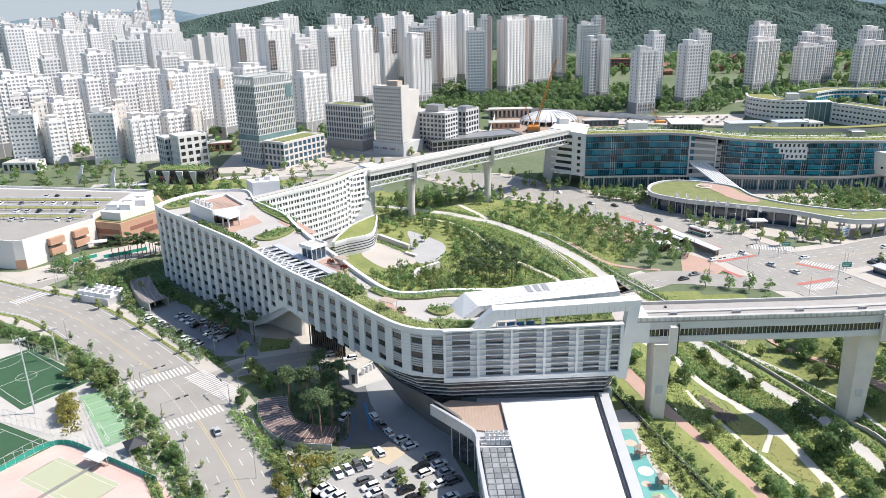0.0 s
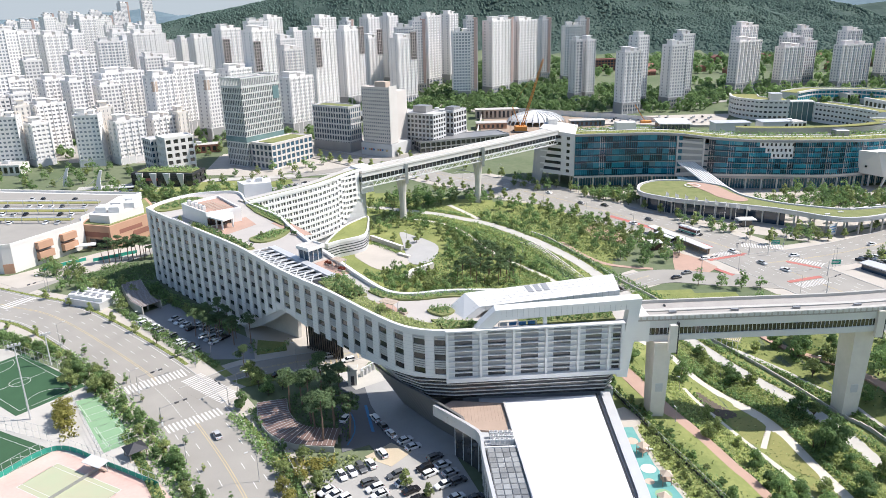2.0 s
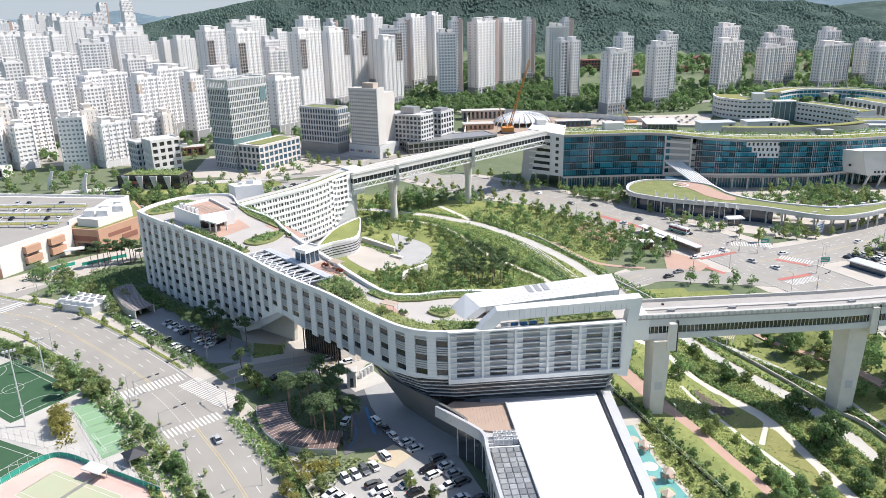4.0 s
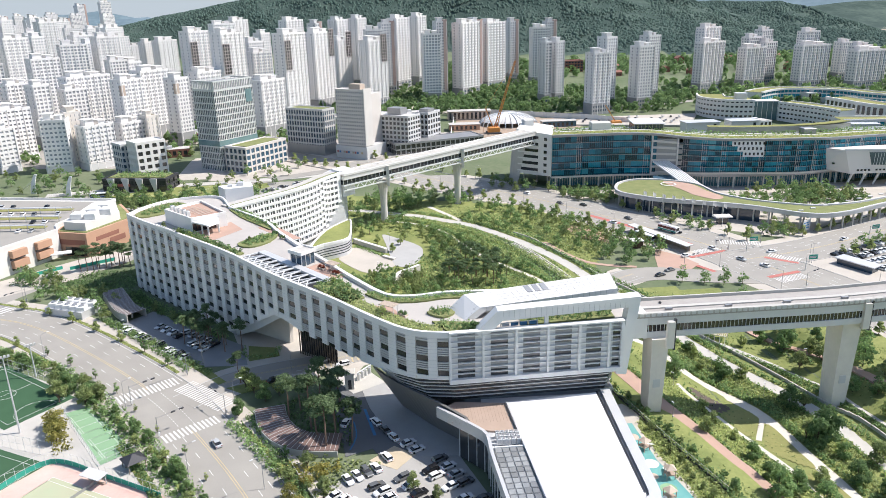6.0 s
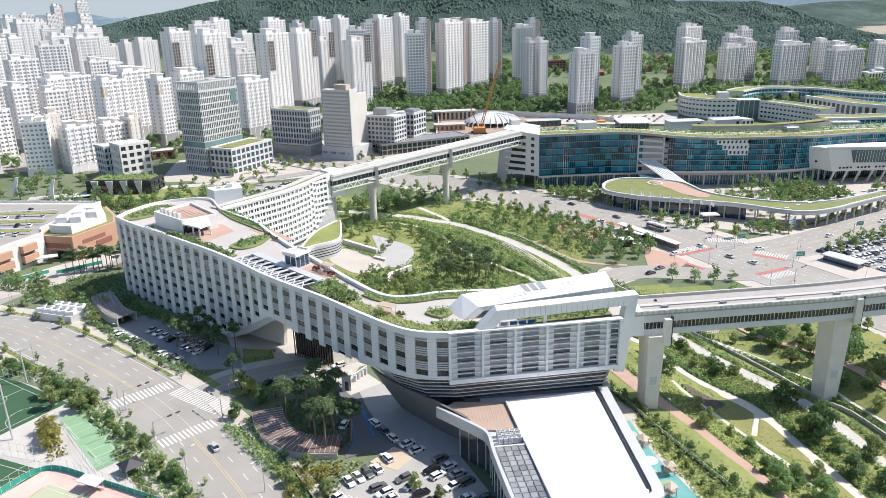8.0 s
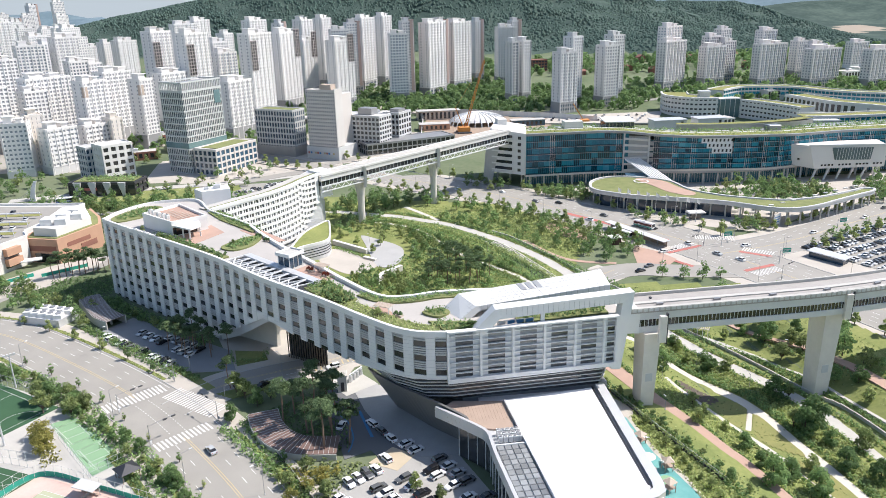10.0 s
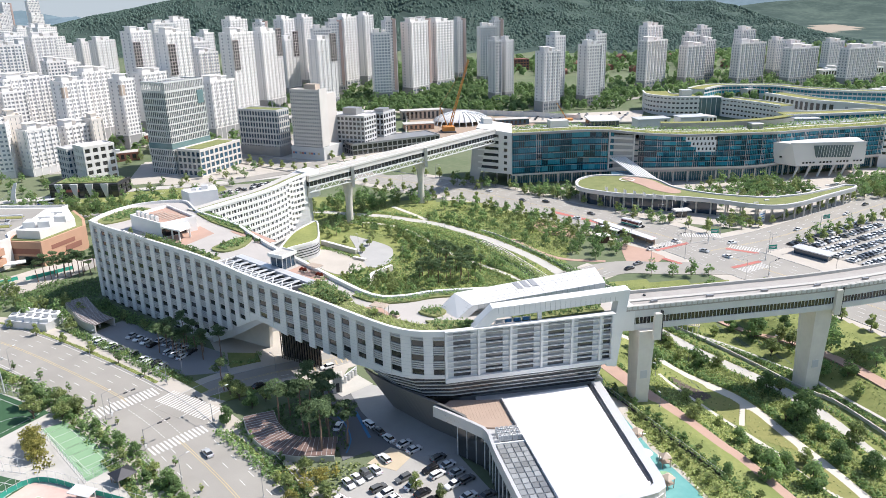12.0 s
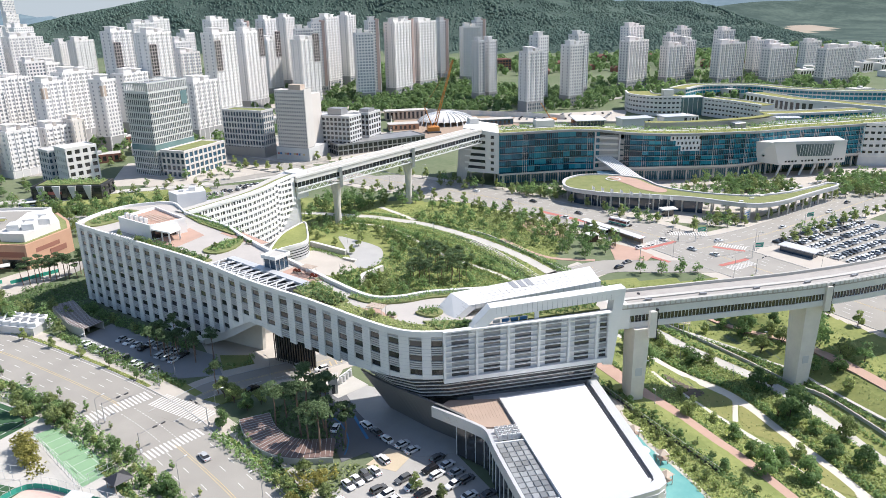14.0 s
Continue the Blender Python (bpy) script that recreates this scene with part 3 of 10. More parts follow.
single("pavement", patch(Shape(), [(-27, 208), (-12, 196), (-6, 178), (2, 168), (4, 160), (-9, 161), (-15, 168), (-22, 186)], 0.19), paint("grey_yard_concrete", (0.40, 0.395, 0.385), (0.32, 0.315, 0.305), 0.85, grain=2, stain=0.2), "grey concrete apron under the building", "pavement", kind="structure")
# paler patch over the apron paints the pool of sunlight there
single("pavement", patch(Shape(), [(-27, 195), (-17.5, 201), (-22, 208), (-34, 206)], 0.21), CONCRETE, "paler concrete patch painting the sunlit spot under the raised corner", "pavement", kind="structure")
single("pavement", patch(Shape(), [(-68, 234), (-63, 217), (-57, 214), (-48, 219), (-33, 212), (-27, 206), (-24, 214), (-40, 240), (-58, 256), (-72, 246)], 0.075), PAVING, "grey paved court below the raised wing", "pavement", kind="structure")
single("driveway", strip(Shape(), smooth([(-30, 206), (-26.5, 191), (-20.5, 174), (-15, 163)]), 8, 0.12), DARK_ASPHALT, "dark asphalt driveway", "driveway", kind="structure")
single("driveway", patch(Shape(), [(-33, 192), (-28, 196), (-21, 166), (-28, 163)], 0.145), DARK_ASPHALT, "dark asphalt lane with blue markings", "driveway", kind="structure")
sh = Shape()
strip(sh, smooth([(-32, 189), (-27, 181), (-25.5, 172), (-27, 166)]), 0.35, 0.17, 0.02)
strip(sh, smooth([(-23.5, 186), (-21.8, 178), (-20.5, 172)]), 0.8, 0.17, 0.02)
single("road_marking", sh, BLUE_MARK, "blue lane markings on the driveway", "road marking", kind="structure")
single("pavement", patch(Shape(), [(-22, 160.5), (-15.5, 166.5), (-10, 162), (-15, 156)], 0.16), paint("tan_crossing", (0.56, 0.47, 0.34), None, 0.85), "tan raised crossing in the driveway", "pavement", kind="structure")
single("parking_lot", patch(Shape(), [(-115, 257), (-106, 268), (-66, 233), (-62, 218), (-82, 219)], 0.11), paint("worn_lot_asphalt", (0.27, 0.275, 0.28), (0.21, 0.215, 0.22), 0.9, grain=4, stain=0.12), "shaded asphalt car park beside the offices", "parking lot", kind="structure")
single("pavement", patch(Shape(), [(112, 425), (112, 400), (122, 366), (150, 338), (178, 318), (206, 336), (240, 350), (300, 378), (360, 405), (350, 425), (250, 420), (180, 425)], 0.05), PAVING, "pale forecourt paving round the oval canopy", "pavement", kind="structure")
single("pavement", patch(Shape(), [(150, 262), (172, 300), (178, 296), (196, 262), (204, 240), (190, 200), (172, 215)], 0.045), PAVING, "pale corner plaza beside the car park", "pavement", kind="structure")
single("pavement", patch(Shape(), [(100, 285), (113, 283), (120, 290), (116, 302), (108, 312), (104, 300)], 0.10), PINK_PAVING, "tan block-paved street corner", "pavement", kind="structure")
single("parking_lot", patch(Shape(), [(178, 294), (222, 313), (245, 322), (262, 300), (250, 250), (205, 240), (194, 264)], 0.12), ASPHALT, "large public car park", "parking lot", kind="structure")
single("parking_lot", patch(Shape(), [(-110, 470), (-60, 498), (-40, 490), (-60, 455), (-95, 440)], 0.11), ASPHALT, "open car park behind the curved wing", "parking lot", kind="structure")
single("parking_lot", patch(Shape(), [(150, 640), (250, 615), (290, 690), (200, 720)], 0.4, 1.5), PAVING, "distant packed car park", "parking lot", kind="structure")


# ---------------------------------------------------------------- the long office building
ROOF, TOP = 30.6, 31.6
ROOF_PAVING = paint("roof_paving", (0.47, 0.435, 0.40), (0.37, 0.345, 0.32), 0.85, grain=1.5, stain=0.15)
OUTER = smooth([(-120.5, 297), (-110, 284.5), (-72, 243.5), (-50.6, 215.8), (-33.5, 196.5), (-21.2, 181), (-13, 171.8), (-7, 168), (-0.5, 166.6)], 1.0)
FRONT = [Vector((-0.5, 166.6)), Vector((45.2, 168.6))]
INNER = smooth([(48, 189), (25, 193), (2.3, 195), (-7.4, 193.5), (-15.6, 195.7), (-25, 209.7), (-34.8, 227.2), (-44, 243), (-54, 262), (-62, 279), (-72, 292)], 2.0)
BACK = smooth([(-72, 292), (-80, 303), (-88, 321), (-102, 322), (-111, 317), (-117.5, 307), (-120.5, 297)], 2.0)


def belly(s):
    """Height of the facade's lower edge at s metres from its western end."""
    if s < 71:
        return 0.0
    if s < 106:
        return 18.0 * (s - 71) / 35
    return 18.0 - 2.2 * ease(106, 128, s) + 2.6 * ease(135, 175, s)


office = thing("office_building", (-40, 215, 0), "long white office building with planted roof and lattice facade", "building")
rng = random.Random(4)


def facade_bay(a, b, s, length, z0a, z0b, front=False):
    """One bay of the front: a window strip behind deep white blades; of the flank: a plain panel strip and a strip of windows and louvres."""
    a, b = Vector(a), Vector(b)
    u = (b - a).normalized()
    z0 = max(z0a, z0b)
    if front:
        w0, w1 = a + u * (0.7 + (length - 0.7) * 0.20), b - u * (length - 0.7) * 0.22
        part("panel", Shape().wall(a, w0, z0, TOP, -0.5, -0.1), SHADE_PANEL, office)
        part("panel", Shape().wall(w1, b, z0, TOP, -0.5, -0.1), SHADE_PANEL, office)
        z = TOP - 0.9
        part("spandrel", Shape().wall(w0, w1, z, TOP, -0.5, -0.14), LOUVRE_GREY, office)
        while z > z0 + 0.2:
            lo = max(z - 1.95, z0)
            part("louvre_panel", Shape().wall(w0, w1, lo, z, -0.5, -0.2), BROWN_LOUVRE, office, "grey-brown louvred panel")
            lo2 = max(lo - 2.1, z0)
            if lo - lo2 > 0.4:
                part("window", Shape().wall(w0, w1, lo2, lo, -0.5, -0.26), OFFICE_GLASS, office)
            z = lo2
        blades = Shape()
        z = TOP - 0.95
        while z > z0 + 0.3:
            blades.wall(a + u * 0.65, b + u * 0.05, z - 0.17, z, -0.14, 0.45)
            z -= 1.5
        tagged(part("louvre", blades, WHITE, office), kind="stuff")
        return
    split = a + u * length * 0.44
    part("panel", Shape().wall(a, split, z0a, TOP, -0.5, 0.0, z0a + (z0b - z0a) * 0.44), WHITE, office)
    ribs, slats = Shape(), Shape()
    z = TOP - 0.5
    while z > z0 + 0.3:
        ribs.wall(a + u * 0.06, split - u * 0.06, z - 0.07, z, 0.0, 0.05)
        z -= 1.02
    z = TOP
    k = 0
    while z - 4.05 > z0 - 1.6:
        lo = max(z - 2.55, z0)
        part("spandrel", Shape().wall(split, b, lo, z, -0.5, -0.3), LOUVRE_GAP_SHADE if k else LOUVRE_GREY, office)
        pane_lo = max(z - 4.05, z0)
        if lo - pane_lo > 0.5:
            part("window", Shape().wall(split + u * 0.15, b - u * 0.15, pane_lo, lo, -0.5, -0.34), DARK_GLASS, office)
        h = z - 0.1
        while h > lo + 0.2:
            slats.wall(split, b, max(h - 0.36, lo), h, -0.3, -0.02)
            h -= 0.62
        z -= 4.05
        k += 1
    if z > z0 + 0.05:
        part("spandrel", Shape().wall(split, b, z0a + (z0b - z0a) * 0.44, max(z, z0b + 0.05), -0.5, -0.1, z0b, max(z, z0b + 0.05)), WHITE, office)
    tagged(part("louvre", slats, LOUVRE_PALE, office), kind="stuff")
    if len(ribs.v):
        tagged(part("rib", ribs, SILVER, office), kind="stuff")


# backing coloured near black, so the shade between the slats is painted in
LOUVRE_GAP_SHADE = paint("painted_shadow_gap_backing", (0.10, 0.10, 0.105), (0.075, 0.075, 0.08), 0.7)
LOUVRE_PALE = paint("pale_grey_louvre", (0.56, 0.555, 0.545), (0.47, 0.465, 0.455), 0.55, 0.1, stain=0.3, amount=0.5, bump=0.03)
BROWN_LOUVRE = paint("grey_brown_louvre", (0.36, 0.345, 0.335), (0.29, 0.28, 0.27), 0.6, 0.1)
OFFICE_GLASS = glass("brown_grey_window_glass", (0.13, 0.122, 0.118), 0.15, 0.6)
SHADE_PANEL = paint("pale_wall_panel", (0.66, 0.65, 0.645), (0.57, 0.56, 0.555), 0.5, 0.1)
LOUVRE_GREY = paint("grey_louvre_backing", (0.36, 0.365, 0.37), (0.29, 0.295, 0.30), 0.5, 0.2)
BAY = 6.2
marks = along(OUTER, BAY)
pts = [p for p, _ in marks] + [OUTER[-1]]
for i in range(len(pts) - 1):
    d = (pts[i + 1] - pts[i]).length
    if d > 1:
        facade_bay(pts[i], pts[i + 1], i * BAY, d, belly(i * BAY), belly(i * BAY + d))
fl = (FRONT[1] - FRONT[0]).length
CUTS = (0.0, 0.186, 0.372, 0.555, 0.737, 0.91, 1.0)
for n0, n1 in zip(CUTS, CUTS[1:]):
    a, b = FRONT[0].lerp(FRONT[1], n0), FRONT[0].lerp(FRONT[1], n1)
    facade_bay(a, b, 0, fl * (n1 - n0), 18.6, 18.6, True)
    part("pilaster", Shape().wall(a, a + (b - a).normalized() * 0.6, 18.2, TOP, -0.4, 0.7), WHITE, office)
part("pilaster", Shape().wall(FRONT[1] - Vector((0.7, 0)), FRONT[1], 18.2, TOP, -0.4, 0.85), WHITE, office)
part("fascia", Shape().wall(FRONT[0], FRONT[1], 17.5, 18.7, -0.6, 0.9), WHITE, office)
part("coping", Shape().wall(FRONT[0], FRONT[1], TOP, TOP + 0.35, -0.7, 0.95), WHITE, office)

# core walls, floors and roof slabs
plan_roof = [tuple(p) for p in OUTER[::3]] + [tuple(FRONT[0]), tuple(FRONT[1]), (48, 172)] + [tuple(p) for p in INNER] + [tuple(p) for p in BACK[1:-1]]


def inset_line(line, d):
    return [(p.x, p.y) for p in offset(line, d)]


def roof_edge():
    """Inner edge of the parapet, stepping back round the open truss bay."""
    near, far = inset_line(OUTER, 0.7), inset_line(OUTER, 9.5)
    a, b = TRUSS
    return near[:a:3] + far[a:b:3] + near[b::3]


TRUSS = (80, 124)
part("roof_slab", Shape().prism(roof_edge() + [(0.3, 167.4), (45, 169.3), (48, 172)] + [tuple(p) for p in INNER] + [tuple(p) for p in BACK[1:-1]], ROOF - 0.8, ROOF), ROOF_PAVING, office, "pale paved roof slab")
cut = next(i for i, p in enumerate(OUTER) if p.x > -71)
icut = next(i for i, p in enumerate(INNER) if p.y > 246)
low = inset_line(OUTER, 0.75)
part("core", Shape().prism(low[:cut:3] + [tuple(p) for p in INNER[icut:]] + [tuple(p) for p in BACK[1:-1]], 0.0, ROOF - 0.8), SILVER, office, "pale grey inner walls")
part("core", Shape().prism(low[cut + 45::3] + [(0.3, 167.4), (45, 169.3), (48, 172)] + [tuple(p) for p in INNER[:icut]], 18.0, ROOF - 0.8), SILVER, office, "pale grey inner walls")
s = Shape()
seg = low[cut:cut + 46:5]
inn = [INNER[icut + 4 - min(i, 8)] for i in range(len(seg))]
for i, (p, q) in enumerate(zip(seg, inn)):
    h = belly(71 + i * 5)
    s.v += [(*p, h), (*q, h), (*q, ROOF - 0.8), (*p, ROOF - 0.8)]
    if i:
        k = 4 * i
        s.f += [(k - 4 + n, k - 4 + (n + 1) % 4, k + (n + 1) % 4, k + n) for n in range(4)]
s.f += [(3, 2, 1, 0), tuple(range(len(s.v) - 4, len(s.v)))]
part("core", s, SILVER, office, "pale grey sloping underside")
# parapets
s = Shape()
s.ribbon(OUTER[::2] + [OUTER[-1]], ROOF - 0.2, TOP + 0.3, -0.75, 0.12)
part("coping", s, WHITE, office, "white parapet coping")
s = Shape()
s.ribbon(INNER, ROOF - 2.6, TOP + 0.1, -0.9, 0.25)
part("coping", s, WHITE, office, "white courtyard parapet")
s = Shape()
s.ribbon(BACK, 0.0, TOP + 0.1, -0.6, 0.1)
part("end_wall", s, WHITE, office)
# courtyard facade, ribbon windows
for z in (19.5, 23.2, 26.6):
    part("ribbon_window", Shape().ribbon(INNER[:-4], z, z + 1.6, 0.0, 0.12), DARK_GLASS, office)

# tapering dark storeys below the front block, banded in white
def hull_ring(t):
    """Outline of the lower storeys; t = 0 at the top, 1 at the deck."""
    left = [(-21.5 + 7 * t, 183 - 1.0 * t), (-15.5 + 5.5 * t, 174.5 + 0.8 * t), (-9 + 4.5 * t, 169.6 + 1.2 * t), (0 + 2 * t, 168.0 + 1.6 * t)]
    return left + [(43 - 1.5 * t, 170.2 + 0.6 * t), (45.5 - 1.5 * t, 174), (44, 188), (-12, 192)]


levels = 6
for k in range(levels):
    t0, t1 = k / levels, (k + 1) / levels
    z1 = 18.2 - 7.2 * t0
    z0 = 18.2 - 7.2 * t1
    part("glass_band", Shape().prism(hull_ring(t1), z0, z1 - 0.22), DARK_GLASS if k % 2 else DARK_METAL, office, "dark glazed band")
    part("white_band", Shape().prism([(x * 1.0, y - 0.35) for x, y in hull_ring(t0)], z1 - 0.22, z1), SILVER, office, "curved pale metal band")
HULL = paint("hull_cladding", (0.20, 0.197, 0.193), (0.155, 0.152, 0.15), 0.45, 0.3, stain=0.15, amount=0.4, bump=0.03)
# smooth grey hull from the first floor down to the yard
s = Shape()
rows = [smooth([(-20.5, 184), (-14.6, 176), (-7.5, 169), (-1, 162.5), (6.6, 153.6)], 1.5), smooth([(-12.5, 186.5), (-8, 180), (-3, 173), (2.5, 166.5), (8, 158)], 1.5)]
n = min(len(rows[0]), len(rows[1]))
for i in range(n - 1):
    za, zb = 14.6 - 2.6 * i / n, 14.6 - 2.6 * (i + 1) / n
    a, b, c, d = rows[0][i], rows[0][i + 1], rows[1][i + 1], rows[1][i]
    s.hexa([(d.x, d.y, 0), (c.x, c.y, 0), (c.x + 2, c.y + 2, 0), (d.x + 2, d.y + 2, 0), (a.x, a.y, za), (b.x, b.y, zb), (b.x + 0.5, b.y + 0.5, zb), (a.x + 0.5, a.y + 0.5, za)])
part("hull_cladding", s, HULL, office, "leaning grey metal cladding")
part("core", Shape().prism([(-6, 184), (-1, 176.5), (4, 170.5), (44, 171), (44, 186), (-5, 190)], 0.0, 11.2), GREY_CLAD, office, "grey plinth walls")
# columns and bronze screen under the raised wing
for k in range(16):
    q = Vector((-45.5, 224.5)).lerp(Vector((-33.5, 214.5)), k / 15)
    part("screen_fin", Shape().beam((q.x, q.y, 0), (q.x, q.y, 17.0), 0.35), SOIL, office, "bronze screen fin")
part("screen_back", Shape().wall((-45.5, 226), (-33.0, 215.5), 0, 17.5, -0.6, -0.3), DARK_GLASS, office)
part("ramp_wall", Shape().hexa([(-66, 246, 0), (-50, 233, 0), (-49, 234, 0), (-65, 247, 0), (-58, 240, 17), (-49, 231, 17.5), (-48, 232, 17.5), (-57, 241, 17)]), PALE_CONCRETE, office, "pale concrete sloping wall")

# podium in front: deck, skylights, white roof
podium = thing("podium", (20, 145, 0), "low front wing with white membrane roof and brown deck", "building")
part("wall", Shape().prism([(7.3, 153), (8.6, 145), (8.9, 117.4), (37, 121.6), (38.9, 122.6), (39.9, 124.4), (40.6, 140), (42.2, 169.5), (8, 170)], 0.0, 10.4), SILVER, podium)
part("roof", Shape().prism([(16.4, 121), (36.2, 124.2), (37.1, 125.3), (37.6, 140), (38.6, 168.2), (14.2, 166)], 10.4, 11.4), ROOF_MEMBRANE, podium, "brilliant white membrane roof")
rim = smooth([(42.6, 169.5), (41.6, 150), (40.9, 135), (40.4, 126), (39.7, 123.4), (37.4, 121.9), (28, 120.2), (15, 118.2), (9, 117.2)][::-1], 1.6)
part("parapet", Shape().ribbon(rim, 9.5, 11.55, -2.5, 0.0), SILVER, podium, "pale grey roof edge with a rounded corner")
for k in range(6):
    part("fascia_board", Shape().ribbon(rim, 2.2 + k * 1.2, 3.15 + k * 1.2, -0.05, 0.14), SILVER, podium, "horizontal pale metal fascia board")
part("gutter", Shape().wall((37.2, 126), (39.0, 168.6), 10.6, 11.5, -0.4, 0.05), DARK_METAL, podium, "dark gutter strip")
part("roof_edge", Shape().wall((16.2, 121), (14.0, 166), 10.6, 11.7, 0.0, 0.45), SILVER, podium)
part("deck", Shape().prism([(-3.2, 165), (5.6, 154.6), (14.0, 152.6), (14.1, 166.4), (1, 168.5)], 10.2, 10.9), DECK, podium, "brown boarded roof deck")
planks = Shape()
for k in range(18):
    planks.box(-1.5 + k * 0.86, -1.46 + k * 0.86, 157.6, 166.0, 10.9, 10.93)
part("deck_joint", planks, paint("deck_gap_brown", (0.27, 0.20, 0.16), None, 0.8), podium)
s = Shape()
wl = smooth([(-3.6, 165.2), (1.5, 159.3), (5.4, 154.6), (7.4, 151), (7.5, 143), (8.2, 130), (8.9, 117.4)], 2.0)
s.ribbon(wl, 9.0, 12.0, 0.0, 0.8)
part("parapet", s, SILVER, podium, "pale curved parapet")
s = Shape()
wl2 = [p for p in wl if p.y < 160]
s.ribbon(wl2, 0.5, 9.0, -0.4, 0.3)
part("curtain_wall", s, DARK_GLASS, podium, "dark glass curtain wall")
for p, u in along(wl2, 3.0):
    part("mullion", Shape().beam((p.x - 0.35, p.y, 0.5), (p.x - 0.35, p.y, 9.0), 0.2), STEEL_WHITE, podium)
SKY_PANE = glass("skylight_glass", (0.33, 0.34, 0.34), 0.2, 0.3)
part("skylight_base", Shape().prism([(8.7, 124.6), (15.6, 124.6), (14.9, 146.4), (7.9, 146.4)], 10.3, 10.95), GREY_CLAD, podium)
for i in range(4):
    for j in range(11):
        x0, y0 = 8.05 + i * 1.72 + j * 0.07, 144.3 - j * 1.93
        part("skylight_pane", Shape().bevel_box(x0, x0 + 1.55, y0, y0 + 1.75, 10.95, 11.2, 0.12), SKY_PANE, podium, "grey framed skylight pane")
part("skylight_frame", Shape().wall((7.6, 146.4), (15.1, 146.4), 10.3, 11.4, 0, 0.4).wall((7.4, 146.8), (8.3, 124.4), 10.3, 11.4, 0, 0.4).wall((15.1, 146.8), (15.9, 124.4), 10.3, 11.4, -0.4, 0).wall((8.3, 124.0), (15.9, 124.0), 10.3, 11.4, 0, 0.5), STEEL_WHITE, podium)
part("roof", Shape().prism([(8.6, 118), (16.2, 119.4), (16.0, 124.2), (8.3, 124.2)], 10.3, 10.9), GREY_STONE, podium)


def make_ac_unit():
    ob = thing("air_conditioner", (0, 0, 0), "white rooftop air conditioning unit on the deck", "air conditioner", "rooftop units")
    part("casing", Shape().bevel_box(-0.5, 0.5, -0.5, 0.5, 0.15, 1.7, 0.06), STEEL_WHITE, ob)
    part("fan_grille", Shape().cone((0, 0, 1.7), (0, 0, 1.82), 0.4, 0.38, 12), GREY_CLAD, ob)
    part("grille", Shape().box(-0.4, 0.4, -0.53, -0.5, 0.4, 1.5), GREY_STONE, ob)
    part("foot", Shape().box(-0.5, 0.5, -0.45, -0.35, 0, 0.15), DARK_METAL, ob)
    part("foot", Shape().box(-0.5, 0.5, 0.35, 0.45, 0, 0.15), DARK_METAL, ob)
    return ob


ac = Stamp(make_ac_unit())
for i in range(5):
    for j in range(3):
        ac.put(9.6 + i * 1.15, 151.5 - j * 1.5, 10.42, 0)

# portal frames on the roof
def tube(shape, path, w, h):
    """A rectangular tube along a path in the xz plane, mitred; w across (y), h thick."""
    pts = [Vector(p) for p in path]
    rings = []
    for i, p in enumerate(pts):
        d0 = (pts[i] - pts[i - 1]).normalized() if i else (pts[1] - pts[0]).normalized()
        d1 = (pts[i + 1] - pts[i]).normalized() if i < len(pts) - 1 else d0
        t = (d0 + d1).normalized()
        n = Vector((-t.z, 0, t.x)).normalized() / max(0.3, t.dot(d1))
        rings.append([p + Vector((0, s * w / 2, 0)) + n * k * h / 2 for s, k in ((-1, -1), (1, -1), (1, 1), (-1, 1))])
    k0 = len(shape.v)
    for r in rings:
        shape.v += [tuple(q) for q in r]
    for i in range(len(rings) - 1):
        a = k0 + 4 * i
        shape.f += [(a + j, a + (j + 1) % 4, a + 4 + (j + 1) % 4, a + 4 + j) for j in range(4)]
    e = k0 + 4 * (len(rings) - 1)
    shape.f += [(k0 + 3, k0 + 2, k0 + 1, k0), (e, e + 1, e + 2, e + 3)]
    return shape


front_frame = thing("roof_portal", (28, 169, ROOF), "angular white panelled portal frame on the roof", "portal frame", "roof portals")
part("beam", tube(Shape(), [(7.4, 168.4, 30.4), (12.6, 168.6, 35.4), (48.2, 171.4, 36.1), (45.6, 171.2, 15.6)], 3.4, 2.8), WHITE, front_frame)
joints = Shape()
for k in range(24):
    x = 13.5 + k * 1.4
    joints.box(x, x + 0.05, 166.897 + (x - 12.6) * 0.0787, 166.96 + (x - 12.6) * 0.0787, 34.1 + (x - 12.6) * 0.0197, 36.7 + (x - 12.6) * 0.0197)
tagged(part("panel_joint", joints, JOINT, front_frame), kind="stuff")
part("leg", Shape().box(24.4, 25.4, 168.6, 169.4, ROOF, 35.2), WHITE, front_frame)
back_frame = thing("roof_portal", (28, 182, ROOF), "broad white canopy plate folding down to the roof", "portal frame", "roof portals")
part("plate", Shape().hexa([(9.0, 177.2, 32.4), (46.4, 178.6, 34.6), (46.6, 187.2, 35.4), (5.4, 184.6, 33.2), (9.0, 177.2, 33.6), (46.4, 178.6, 36.5), (46.6, 187.2, 37.8), (5.4, 184.6, 34.6)]), WHITE, back_frame)
FOLD = ((4.6, 176.4, 30.5), (9.0, 177.2, 33.6), (5.4, 184.6, 34.6), (0.6, 183.6, 30.5))
part("fold", Shape().hexa([(x + 1.5, y, z - 1.0) for x, y, z in FOLD] + list(FOLD)), WHITE, back_frame)
fold_v = [Vector(q) for q in FOLD]
for k in range(1, 7):
    a, b = fold_v[0].lerp(fold_v[3], k / 7), fold_v[1].lerp(fold_v[2], k / 7)
    part("fold_joint", Shape().beam(a, b, 0.07, 0.04), JOINT, back_frame)
